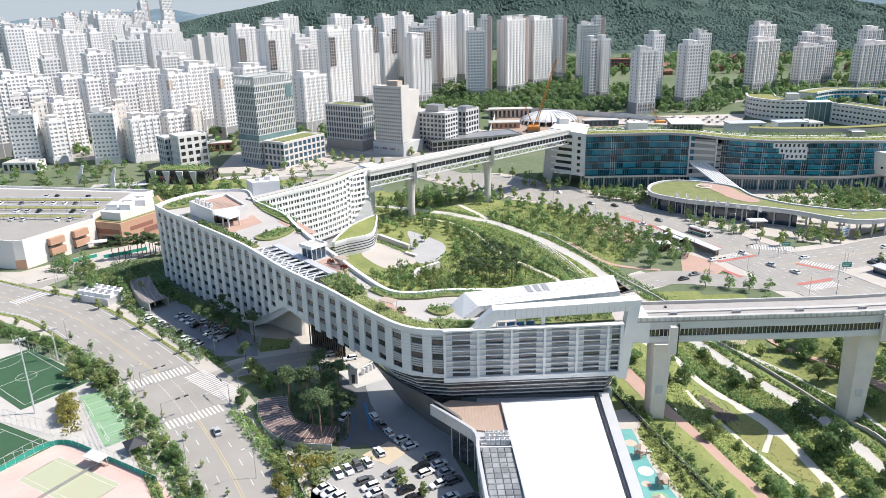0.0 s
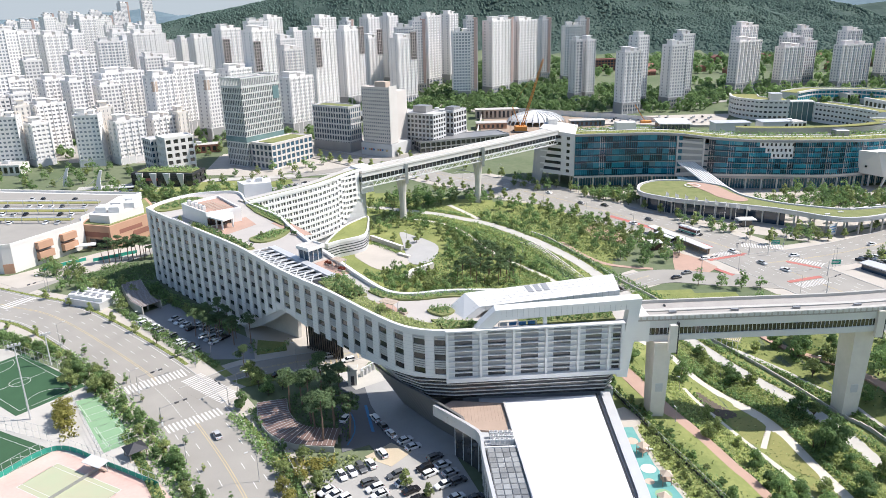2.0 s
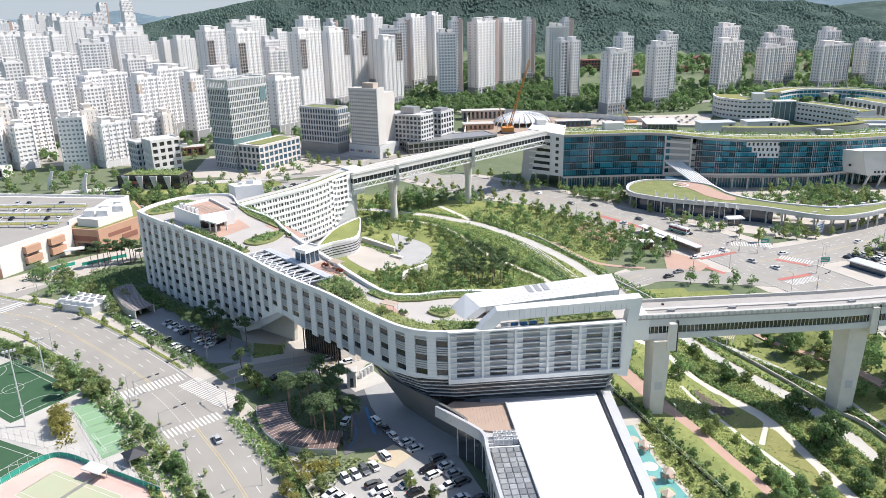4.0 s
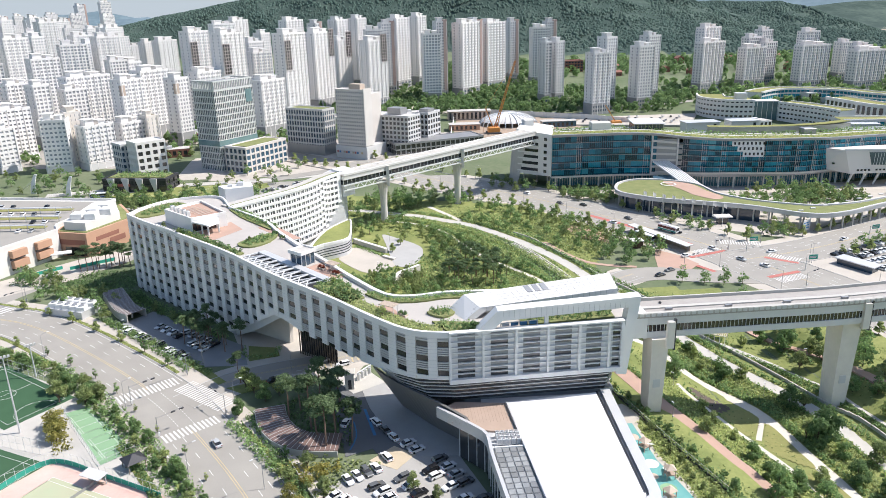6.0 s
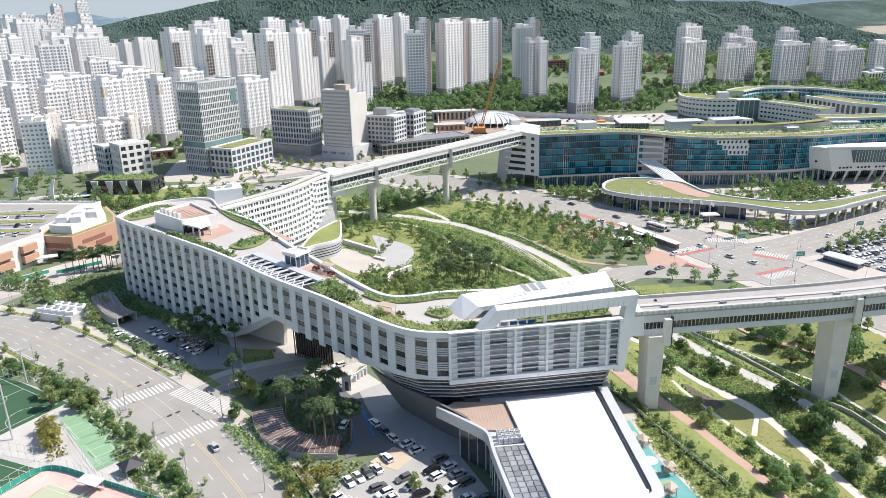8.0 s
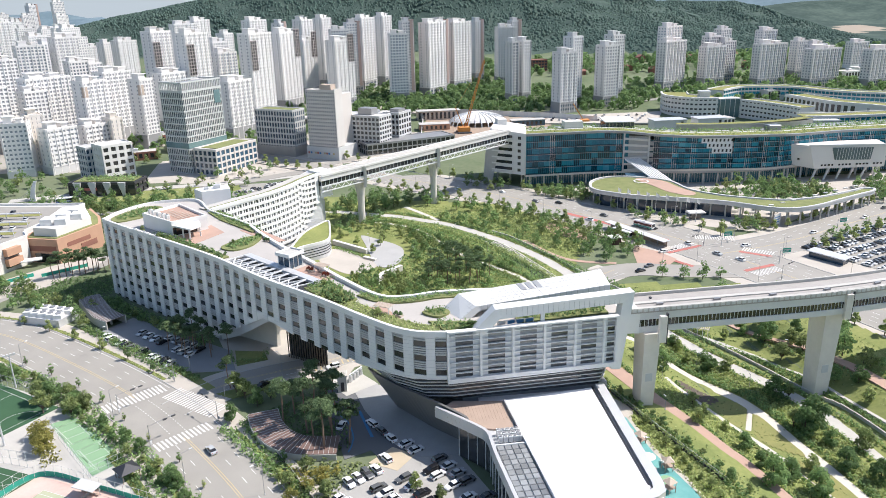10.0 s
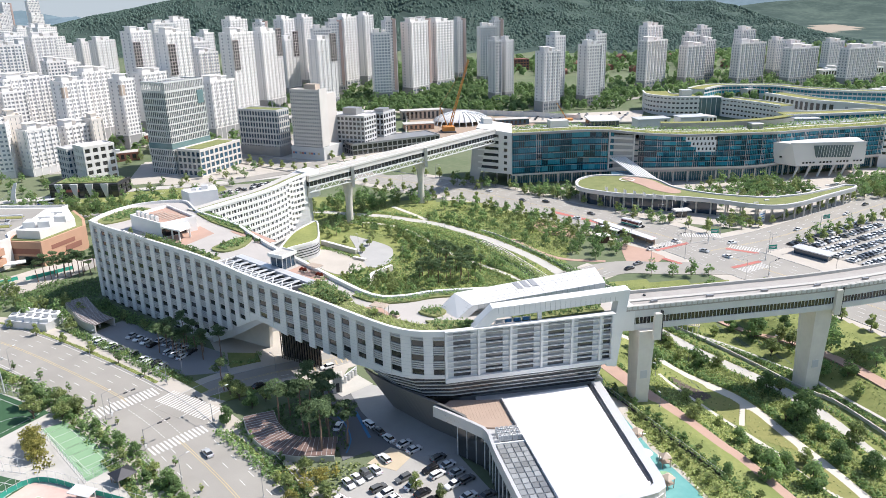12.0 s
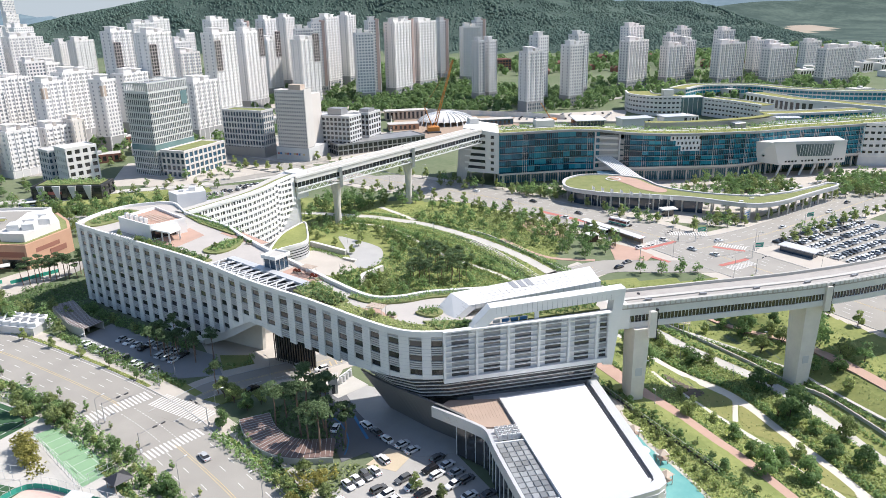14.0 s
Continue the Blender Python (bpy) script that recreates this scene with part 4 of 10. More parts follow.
for k in range(1, 4):
    a, b = fold_v[0].lerp(fold_v[1], k / 4), fold_v[3].lerp(fold_v[2], k / 4)
    part("fold_joint", Shape().beam(a, b, 0.07, 0.04), JOINT, back_frame)
part("leg", Shape().hexa([(43.2, 179, ROOF), (46.0, 179, ROOF), (46.0, 187, ROOF), (43.2, 187, ROOF), (43.8, 179, 35.6), (46.4, 179, 35.6), (46.6, 187, 36.5), (43.8, 187, 36.5)]), WHITE, back_frame)
part("lobby_wall", Shape().box(10, 18, 180.2, 184, ROOF, 33.6), OFFWHITE, back_frame)
part("soffit_window", Shape().box(18.2, 40, 182, 183.6, ROOF, 33.4), DARK_GLASS, back_frame)
PLATE = [Vector(q) for q in ((9.0, 177.2, 33.6), (46.4, 178.6, 36.5), (46.6, 187.2, 37.8), (5.4, 184.6, 34.6))]


def on_plate(u, v, lift=0.0):
    return PLATE[0].lerp(PLATE[1], u).lerp(PLATE[3].lerp(PLATE[2], u), v) + Vector((0, 0, lift))


for k in range(3):
    u0 = 0.395 + k * 0.055
    part("roof_vent", Shape().hexa([on_plate(a, b, h) for h in (-0.1, 0.07) for a, b in ((u0, 0.55), (u0 + 0.036, 0.52), (u0 + 0.036, 0.97), (u0, 0.97))]), LOUVRE_GREY, back_frame, "grey recessed roof vent")
joints = Shape()
for k in range(1, 24):
    joints.hexa([on_plate(a, b, h) for h in (-0.04, 0.012) for a, b in ((k / 24, 0), (k / 24 + 0.0016, 0), (k / 24 + 0.0016, 1), (k / 24, 1))])
for k in range(1, 6):
    joints.hexa([on_plate(a, b, h) for h in (-0.04, 0.012) for a, b in ((0, k / 6), (1, k / 6), (1, k / 6 + 0.006), (0, k / 6 + 0.006))])
for k in range(24):
    a, b = on_plate(k / 24, 0), on_plate(k / 24, 0, -1.2 - 0.7 * k / 24)
    joints.box(a.x, a.x + 0.06, a.y - 0.012, a.y + 0.05, b.z, a.z)
tagged(part("panel_joint", joints, JOINT, back_frame), kind="stuff")

# curved rear wing
wave = thing("curved_wing", (-55, 330, 0), "white curved rear wing with a lattice of small windows", "building")
WAVE = smooth([(-79, 302), (-68, 314), (-57, 326), (-49, 338), (-43, 350), (-36, 361)], 1.0)


def wave_floor(s):
    return 5.5 + 13.5 * ease(50, 74, s)


WING_GLASS = glass("wing_window_glass", (0.13, 0.135, 0.14), 0.2, 0.4)
wm = along(WAVE, 3.1)
for i in range(len(wm) - 1):
    a, b = wm[i][0], wm[i + 1][0]
    s0 = i * 3.1
    u = (b - a).normalized()
    z0, z1 = wave_floor(s0), 31.4
    lean = 2.4 * ease(35, 70, s0)
    frame_sh = Shape()
    frame_sh.wall(a, a + u * 0.8, z0, z1, -0.5, 0.2)
    z = z0
    while z < z1 - 0.6:
        frame_sh.wall(a, b, z, min(z + 1.2, z1), -0.5, 0.3)
        if s0 > 66:
            frame_sh.wall(a, b, z + 1.2, min(z + 2.75, z1), -0.5, 0.3)
        elif z + 1.2 < z1:
            part("window", Shape().wall(a + u * 0.8, b, z + 1.2, min(z + 2.75, z1), -0.45, -0.15), WING_GLASS, wave)
        if s0 < 62:
            frame_sh.wall(a + u * 1.7, a + u * 2.2, z + 1.2, min(z + 2.75, z1), -0.5, -0.1)
        z += 2.75
    tagged(part("lattice", frame_sh, WHITE, wave), kind="stuff")
body = [tuple(p) for p in offset(WAVE, 0.6)[::3]] + [(-35, 370), (-42, 372)] + [tuple(p) for p in offset(WAVE, 8.5)[-8::-3]]
part("core", Shape().prism(body, 0.0, 31.0), SILVER, wave)
s = Shape()
s.ribbon(WAVE[::3] + [WAVE[-1]], 30.8, 32.0, -0.8, 0.5)
part("coping", s, WHITE, wave)
part("end_wall", Shape().hexa([(-36.4, 360, 19), (-30.5, 366, 19), (-36, 374, 19), (-42, 368, 19), (-36.4, 360, 32), (-30.5, 366, 32), (-36, 374, 32), (-42, 368, 32)]), WHITE, wave, "plain white end wall")
part("roof_planting", Shape().prism([tuple(p) for p in offset(WAVE, 1.2)[::3]] + [tuple(p) for p in offset(WAVE, 4.2)[::-3]], 30.9, 31.25), ROOF_GREEN, wave, "grassy roof strip")
part("roof_path", Shape().prism([tuple(p) for p in offset(WAVE, 4.2)[::3]] + [tuple(p) for p in offset(WAVE, 8.2)[::-3]], 30.9, 31.2), PATH_WHITE, wave, "pale roof path")
low_oval = thing("garden_pavilion", (-34, 335, 0), "low curved white pavilion with grass roof", "building")
ov = smooth([(-50, 314), (-44, 318), (-38, 321.5), (-34, 325), (-32.4, 331), (-32.4, 344), (-33.4, 357), (-38, 352), (-45, 338)], 2.0, True)
part("wall", Shape().prism([tuple(p) for p in ov], 0, 7.6), SILVER, low_oval)
part("roof_planting", Shape().prism([((p.x + 37) * 0.9 - 37.3, (p.y - 338) * 0.95 + 338) for p in ov], 7.6, 7.9), GRASS, low_oval)
part("roof_rim", Shape().ribbon(ov, 7.0, 8.3, -0.45, 0.15, True), WHITE, low_oval)
s = Shape()
for k in range(4):
    s.ribbon(ov, 1.8 + k * 1.2, 2.2 + k * 1.2, 0.0, 0.1, True)
part("ribbon_window", s, DARK_GLASS, low_oval)


# ---------------------------------------------------------------- bridges between the buildings
east_bridge = thing("roof_bridge", (80, 181, 0), "long concrete roof bridge with dark slit windows", "bridge", "roof bridges")
EB = smooth([(47, 180.5), (80, 181), (115, 182), (150, 187), (200, 199), (280, 224)], 3.0)
DZ = 29.3
deck = Shape().ribbon(EB, DZ - 0.5, DZ, -5.6, 5.6)
girder = Shape().ribbon(EB, DZ - 2.7, DZ - 0.5, -5.2, 5.2)
slot = Shape().ribbon(EB, DZ - 4.8, DZ - 2.7, -4.9, 4.9)
lower = Shape().ribbon(EB, DZ - 6.5, DZ - 4.8, -5.2, 5.2)
GIRDER = paint("pale_girder_concrete", (0.66, 0.65, 0.63), (0.56, 0.55, 0.53), 0.75, grain=1.0, stain=0.25, amount=0.4)
part("deck", deck, paint("weathered_deck_concrete", (0.40, 0.375, 0.35), (0.29, 0.27, 0.25), 0.85, grain=1.2, stain=0.3), east_bridge)
part("upper_girder", girder, GIRDER, east_bridge)
part("slit_window", slot, DARK_GLASS, east_bridge, "dark ribbon glazing")
part("lower_girder", lower, GIRDER, east_bridge)
for o in (-5.6, 5.0):
    part("parapet", Shape().ribbon(EB, DZ, DZ + 0.9, o, o + 0.6), CONCRETE, east_bridge)
part("planter_kerb", Shape().ribbon(EB, DZ, DZ + 0.35, -0.5, 0.9), CONCRETE, east_bridge)
part("planter_kerb", Shape().ribbon(EB, DZ, DZ + 0.3, 3.2, 3.7), CONCRETE, east_bridge)
for p, u in along(EB, 17.0, 14.0):
    n = Vector((u.y, -u.x))
    part("bench", Shape().beam((p.x + n.x * 2 - u.x, p.y + n.y * 2 - u.y, DZ + 0.35), (p.x + n.x * 2 + u.x, p.y + n.y * 2 + u.y, DZ + 0.35), 0.7, 0.5), GREY_CLAD, east_bridge, "dark grey deck bench")
mullions = Shape()
for p, u in along(EB, 1.1, 2.0):
    n = Vector((u.y, -u.x)) * 5.0
    mullions.beam((p.x + n.x, p.y + n.y, DZ - 4.8), (p.x + n.x, p.y + n.y, DZ - 2.7), 0.1)
tagged(part("mullion", mullions, STEEL_WHITE, east_bridge), kind="stuff")
panel_row = Shape()
for p, u in along(EB, 1.6, 2.0):
    n = Vector((u.y, -u.x)) * 5.65
    panel_row.beam((p.x + n.x - 0.55 * u.x, p.y + n.y - 0.55 * u.y, DZ + 0.35), (p.x + n.x + 0.55 * u.x, p.y + n.y + 0.55 * u.y, DZ + 0.35), 0.12, 0.8)
tagged(part("parapet_panel", panel_row, SILVER, east_bridge), kind="stuff")


PIER = paint("beige_pier_concrete", (0.72, 0.67, 0.60), (0.60, 0.555, 0.495), 0.85, grain=1.0, stain=0.25, amount=0.45)


def east_pier(x, y, top_w, foot_w, hw):
    z = ground_z(x, y)
    s = Shape().hexa([(x - foot_w / 2, y - hw, z - 0.5), (x + foot_w / 2, y - hw, z - 0.5), (x + foot_w / 2, y + hw, z - 0.5), (x - foot_w / 2, y + hw, z - 0.5),
                      (x - top_w / 2, y - hw - 0.8, DZ - 6.5), (x + top_w / 2, y - hw - 0.8, DZ - 6.5), (x + top_w / 2, y + hw + 0.8, DZ - 6.5), (x - top_w / 2, y + hw + 0.8, DZ - 6.5)])
    pier = part("pier", s, PIER, east_bridge, "broad tapering concrete pier")
    for y0 in (y - 6.4, y + 5.2):
        part("pier_cap", Shape().bevel_box(x + top_w / 2 - 1.7, x + top_w / 2 + 0.3, y0, y0 + 1.2, DZ - 8.0, DZ - 0.2, 0.15), PIER, pier)
        part("joint_strip", Shape().box(x + top_w / 2 + 0.3, x + top_w / 2 + 0.75, y0 + 0.3, y0 + 1.2, DZ - 8.6, DZ + 0.4), DARK_METAL, pier, "dark expansion joint strip")
    part("access_panel", Shape().box(x - 1.1, x + 0.9, y - hw - 0.42, y - hw - 0.3, z + 8.0, z + 10.5), GREY_STONE, pier)


east_pier(57.6, 177.6, 4.6, 3.8, 2.8)
east_pier(115.0, 182.4, 5.6, 4.2, 3.0)
east_pier(172, 194, 6.0, 4.8, 3.6)
part("landing_wall", Shape().hexa([(45.5, 175, 24), (54, 175, 22.8), (54, 187, 22.8), (45.5, 187, 24), (45.5, 175, DZ + 0.5), (54, 175, DZ + 0.5), (54, 187, DZ + 0.5), (45.5, 187, DZ + 0.5)]), WHITE, east_bridge, "white bridge landing")

north_bridge = thing("roof_bridge", (10, 400, 0), "white steel truss roof bridge on slender piers", "bridge", "roof bridges")
A, B = Vector((-38, 361, 30.2)), Vector((76, 446, 34.2))
N = Vector((B.y - A.y, -(B.x - A.x), 0)).normalized()
SECTIONS = 57
u2 = (B - A)
nb = [A + u2 * k / 12 for k in range(13)]
nz = [p.z for p in nb]
part("deck", Shape().ribbon(nb, [z - 0.5 for z in nz], nz, -4.4, 4.4), PATH_WHITE, north_bridge)
part("edge_beam", Shape().ribbon(nb, [z - 2.2 for z in nz], [z - 0.5 for z in nz], -4.2, 4.2), OFFWHITE, north_bridge)
for o in (-4.5, 3.9):
    part("parapet", Shape().ribbon(nb, nz, [z + 1.0 for z in nz], o, o + 0.6), OFFWHITE, north_bridge)
part("glazed_walk", Shape().beam(A + Vector((0, 0, -3.6)), B + Vector((0, 0, -3.6)), 7.6, 2.2), DARK_GLASS, north_bridge)
part("lower_beam", Shape().beam(A + Vector((0, 0, -5.0)), B + Vector((0, 0, -5.0)), 8.2, 0.7), STEEL_WHITE, north_bridge)
for side in (-1, 1):
    part("bottom_chord", Shape().beam(A + N * side * 4 + Vector((0, 0, -7.6)), B + N * side * 4 + Vector((0, 0, -7.6)), 0.5), STEEL_WHITE, north_bridge)
for k in range(SECTIONS):
    p, q = A + u2 * k / SECTIONS, A + u2 * (k + 1) / SECTIONS
    for side in (1, -1):
        part("mullion", Shape().beam(p + N * side * 4 + Vector((0, 0, -4.8)), p + N * side * 4 + Vector((0, 0, -2.2)), 0.16), STEEL_WHITE, north_bridge)
        a, b = (p, q) if k % 2 else (q, p)
        part("brace", Shape().beam(a + N * side * 4 + Vector((0, 0, -7.6)), b + N * side * 4 + Vector((0, 0, -5.0)), 0.26), STEEL_WHITE, north_bridge)


def slim_pier(x, y, top):
    s = Shape()
    prev = None
    for f, r in ((0, 1.9), (0.45, 1.75), (0.7, 2.0), (0.85, 2.6), (1.0, 3.6)):
        z = -0.5 + (top + 0.5) * f
        if prev:
            s.cone((x, y, prev[0]), (x, y, z), prev[1], r, 14)
        prev = (z, r)
    part("pier", s, PALE_CONCRETE, north_bridge, "slender flaring concrete pier")
    c = A + u2 * ((x - A.x) / u2.x)
    for side in (-1, 1):
        q = c + N * side * 4.6
        part("pier_cap", Shape().beam((q.x, q.y, top - 2), (q.x, q.y, c.z + 0.4), 1.6), PALE_CONCRETE, north_bridge)


slim_pier(-16.2, 377, 22.6)
slim_pier(26.4, 409, 24.0)

# ---------------------------------------------------------------- glass ministry building
ministry = thing("glass_office", (150, 430, 0), "long wavy blue-green glass office with planted roof", "building")
GL = smooth([(87.5, 435.5), (110, 434.5), (135, 433), (158, 427.5), (180, 419.5), (205, 415.5), (235, 414.5), (262, 419), (292, 424), (330, 424), (400, 432)], 2.0)


def glass_top(x):
    return float(np.interp(x, (88, 135, 150, 165, 190, 235, 256, 300, 400), (31.8, 32.2, 31.7, 30.1, 29.0, 28.5, 27.4, 27.0, 27.4)))


def glass_foot(x):
    return float(np.interp(x, (88, 147, 167, 193, 234, 400), (7.4, 7.8, 9.4, 9.9, 9.0, 9.0)))


def glass_line(s0, s1, step=2.5):
    """The stretch of the glass front from s0 to s1 metres."""
    n = max(2, int((s1 - s0) / step) + 1)
    return [along(GL, 1000, s0 + (s1 - s0) * k / (n - 1))[0][0] for k in range(n)]


TEALS = [TEAL_GLASS, glass("deep_teal_glass", (0.012, 0.15, 0.225), 0.05, 0.3, 0.5), glass("pale_teal_glass", (0.07, 0.33, 0.42), 0.08, 0.3, 0.5), glass("grey_teal_glass", (0.06, 0.15, 0.19), 0.07, 0.4, 0.6), glass("near_black_teal_glass", (0.006, 0.045, 0.07), 0.05, 0.3, 0.45)]
TEAL_FIN = paint("teal_glass_fin", (0.06, 0.36, 0.46), (0.045, 0.28, 0.36), 0.25, 0.0, bump=0, spec=0.8)
pane_rng = random.Random(3)
FL = 6
WHITE_BAY, TAN_BAY, SLOT = (107, 126), (61, 76), (76, 81)
gm = along(GL, 3.75)
east_panes = {}
for i in range(len(gm) - 1):
    a, b = gm[i][0], gm[i + 1][0]
    s0 = i * 3.75
    g0, g1 = glass_foot(a.x), glass_top(a.x)
    fh = (g1 - g0) / FL
    fins = Shape()
    u = (b - a).normalized()
    tan_bay = TAN_BAY[0] <= s0 < TAN_BAY[1]
    for k in range(FL):
        h = g0 + k * fh
        if tan_bay or (k > 2 and WHITE_BAY[0] + (5 - k) * 3.4 <= s0 + 1 < WHITE_BAY[1]):
            continue
        dark = SLOT[0] <= s0 < SLOT[1]
        tint = TEALS[4] if dark else pane_rng.choices(TEALS, (6, 6, 1.6 if k > 3 else 0.7, 1.2, 3))[0]
        if s0 < 190:
            part("glass_pane", Shape().wall(a, b, h + 0.95, h + fh, -0.4, -0.1), tint, ministry)
        else:
            east_panes.setdefault(tint, Shape()).wall(a, b, h + 0.95, h + fh, -0.4, -0.1)
    if tan_bay:
        continue
    fins.wall(a, a + u * 0.12, g0, g1, -0.2, 0.32)
    for q in (1.25, 2.5):
        fins.wall(a + u * q, a + u * (q + 0.09), g0, g1, -0.2, 0.3 if s0 < 45 else 0.06)
    tagged(part("fin", fins, STEEL_WHITE if i == 4 else TEAL_FIN if s0 < 46 or i % 3 else SILVER, ministry), kind="stuff")
for tint, panes in east_panes.items():
    tagged(part("glass_pane", panes, tint, ministry), kind="stuff")
for k in range(FL + 1):
    l = GL[::2]
    zs = [glass_foot(p.x) + (glass_top(p.x) - glass_foot(p.x)) * k / FL for p in l]
    if k < FL:
        part("spandrel", Shape().ribbon(l, [z - 0.05 for z in zs], [z + 0.95 for z in zs], -0.6, -0.11), TEALS[4], ministry, "dark glass spandrel band")
    part("floor_edge", Shape().ribbon(l, [z - 0.12 for z in zs], [z + 0.14 for z in zs], -0.4, 0.05), GREY_CLAD, ministry, "thin grey floor edge")
# white windowed bay with a slanting side
for k in range(3):
    l = glass_line(WHITE_BAY[0] + (2 - k) * 3.4, WHITE_BAY[1])
    zs = [glass_foot(p.x) + (glass_top(p.x) - glass_foot(p.x)) * (3 + k) / FL for p in l]
    zt = [glass_foot(p.x) + (glass_top(p.x) - glass_foot(p.x)) * (4 + k) / FL for p in l]
    part("white_bay", Shape().ribbon(l, zs, zt, -0.3, 0.35), WHITE, ministry)
    for p, u in along(l, 2.45, 1.0):
        z = glass_foot(p.x) + (glass_top(p.x) - glass_foot(p.x)) * (3 + k) / FL
        part("window", Shape().wall(p, p + u * 1.1, z + 0.9, z + 2.6, 0.33, 0.4), DARK_GLASS, ministry)
# beige recessed bay with terraces
l = glass_line(*TAN_BAY)
part("bay", Shape().ribbon(l, [glass_foot(p.x) for p in l], [glass_top(p.x) for p in l], -2.2, -1.6), DARK_GLASS, ministry, "dark recessed bay")
for k in range(FL):
    zs = [glass_foot(p.x) + (glass_top(p.x) - glass_foot(p.x)) * k / FL for p in l]
    part("bay_floor", Shape().ribbon(l, [z - 0.2 for z in zs], [z + 1.15 for z in zs], -1.8, 0.1), BEIGE, ministry, "beige stone balcony band")
    part("ribbon_window", Shape().ribbon(l, [z + 1.15 for z in zs], [z + 2.2 for z in zs], -1.55, -1.4), SEA_PANE, ministry)
for p in (l[0], l[-1]):
    part("bay_pier", Shape().beam((p.x, p.y, glass_foot(p.x)), (p.x, p.y, glass_top(p.x)), 0.9), BEIGE, ministry)
BACKS = ((98, 478), (130, 482), (185, 468), (300, 462), (405, 470))
bodyline = [tuple(p) for p in offset(GL, 0.5)[::3]] + list(BACKS[::-1])
part("core", Shape().prism([q for q in bodyline], 7.0, 26.2), GREY_CLAD, ministry)
part("core", Shape().prism([tuple(p) for p in offset(GL, 0.5)[:38:3]] + [(165, 470), (130, 480), (98, 476)], 26.0, 29.6), GREY_CLAD, ministry)
lower = offset(GL, 6.0)
part("ground_floor", Shape().prism([tuple(p) for p in lower[::3]] + [(405, 465), (300, 458), (130, 478), (100, 472)], 0.0, 7.2), TEALS[3], ministry, "recessed glazed ground floor")
s = Shape()
for p, u in along(lower, 1.6):
    s.beam((p.x, p.y - 0.15, 0), (p.x, p.y - 0.15, 9.0), 0.16)
tagged(part("mullion", s, SILVER, ministry), kind="stuff")
l = GL[::3]
part("soffit", Shape().ribbon(l, [glass_foot(p.x) - 1.1 for p in l], [glass_foot(p.x) - 0.02 for p in l], -9.0, 0.15), PALE_CONCRETE, ministry)
for p, u in along(offset(GL, 2.2), 9.0, 3.0):
    part("column", Shape().cone((p.x, p.y, 0), (p.x, p.y, glass_foot(p.x) - 1), 0.55, 0.55, 10), PALE_CONCRETE, ministry)
part("coping", Shape().ribbon(GL, [glass_top(p.x) - 0.1 for p in GL], [glass_top(p.x) + 1.3 for p in GL], -1.0, 0.9), GREY_CLAD, ministry, "grey curved roof edge")


def roof_band(d0, d1, lift, far_lift=None, thick=0.5):
    """A strip of the sloping roof, between two distances behind the front."""
    near, far = offset(GL, d0)[::2], offset(GL, d1)[::2]
    s, k = Shape(), 0
    for a, b, p in zip(near, far, GL[::2]):
        z, zf = glass_top(p.x) + lift, glass_top(p.x) + (lift if far_lift is None else far_lift)
        s.v += [(a.x, a.y, z - thick), (b.x, b.y, zf - thick), (b.x, b.y, zf), (a.x, a.y, z)]
        if k:
            s.f += [(k - 4 + n, k - 4 + (n + 1) % 4, k + (n + 1) % 4, k + n) for n in range(4)]
        k += 4
    s.f += [(3, 2, 1, 0), (k - 4, k - 3, k - 2, k - 1)]
    return s


part("roof_planting", roof_band(1.1, 12.5, 0.9), DRY_GRASS, ministry, "dry grass along the roof edge")
part("roof_path", roof_band(12.5, 14.5, 0.95), GREY_STONE, ministry, "grey roof path")
part("roof_planting", roof_band(14.5, 26.0, 0.9, -0.4), ROOF_GREEN, ministry, "green roof garden")
part("roof_path", roof_band(26.0, 28.0, -0.4), GREY_STONE, ministry, "grey roof path")
part("roof_planting", roof_band(28.0, 42.0, -0.45, -4.8), GRASS, ministry, "grassy roof garden")
s = Shape()
rear = smooth([(192, 452), (212, 446), (240, 444), (268, 447), (290, 455)], 2.5)
part("roof_wall", s.ribbon(rear, [28.0] * len(rear), [31.8 - 0.02 * max(0, p.x - 230) for p in rear], -6, 0), GREY_CLAD, ministry, "long curved grey roof wall")
part("roof_planting", Shape().ribbon(rear, 31.6, 31.9, -6.5, -0.6), DRY_GRASS, ministry)
# western end with balconies
part("end_wall", Shape().hexa([(68, 451, 7.4), (87.2, 435.4, 7.4), (96, 470, 7.4), (78, 482, 7.4), (68, 451, 35), (87.2, 435.4, 33.2), (96, 470, 33.2), (78, 482, 35)]), OFFWHITE, ministry, "pale panelled end wall")
for k in range(6):
    z = 9 + k * 4
    part("balcony_slot", Shape().wall((69, 450.2), (80, 441.2), z, z + 2.6, -0.1, 0.1), DARK_GLASS, ministry)
    part("balcony_rail", Shape().wall((69, 450.2), (80, 441.2), z, z + 0.8, 0.1, 0.4), OFFWHITE, ministry)
    part("window", Shape().wall((83, 438.8), (84.6, 437.5), z + 0.3, z + 2.2, 0.0, 0.12), DARK_GLASS, ministry)
part("stair_leg", Shape().hexa([(64, 454, 0), (69, 450, 0), (70, 454, 0), (66, 457, 0), (66, 452, 30), (74, 446, 30), (76, 451, 30), (68, 457, 30)]), CONCRETE, ministry)
for q in ((72, 472), (76, 464), (82, 454), (87, 444)):
    part("column", Shape().cone((*q, 0), (*q, 9), 0.6, 0.6, 10), PALE_CONCRETE, ministry)
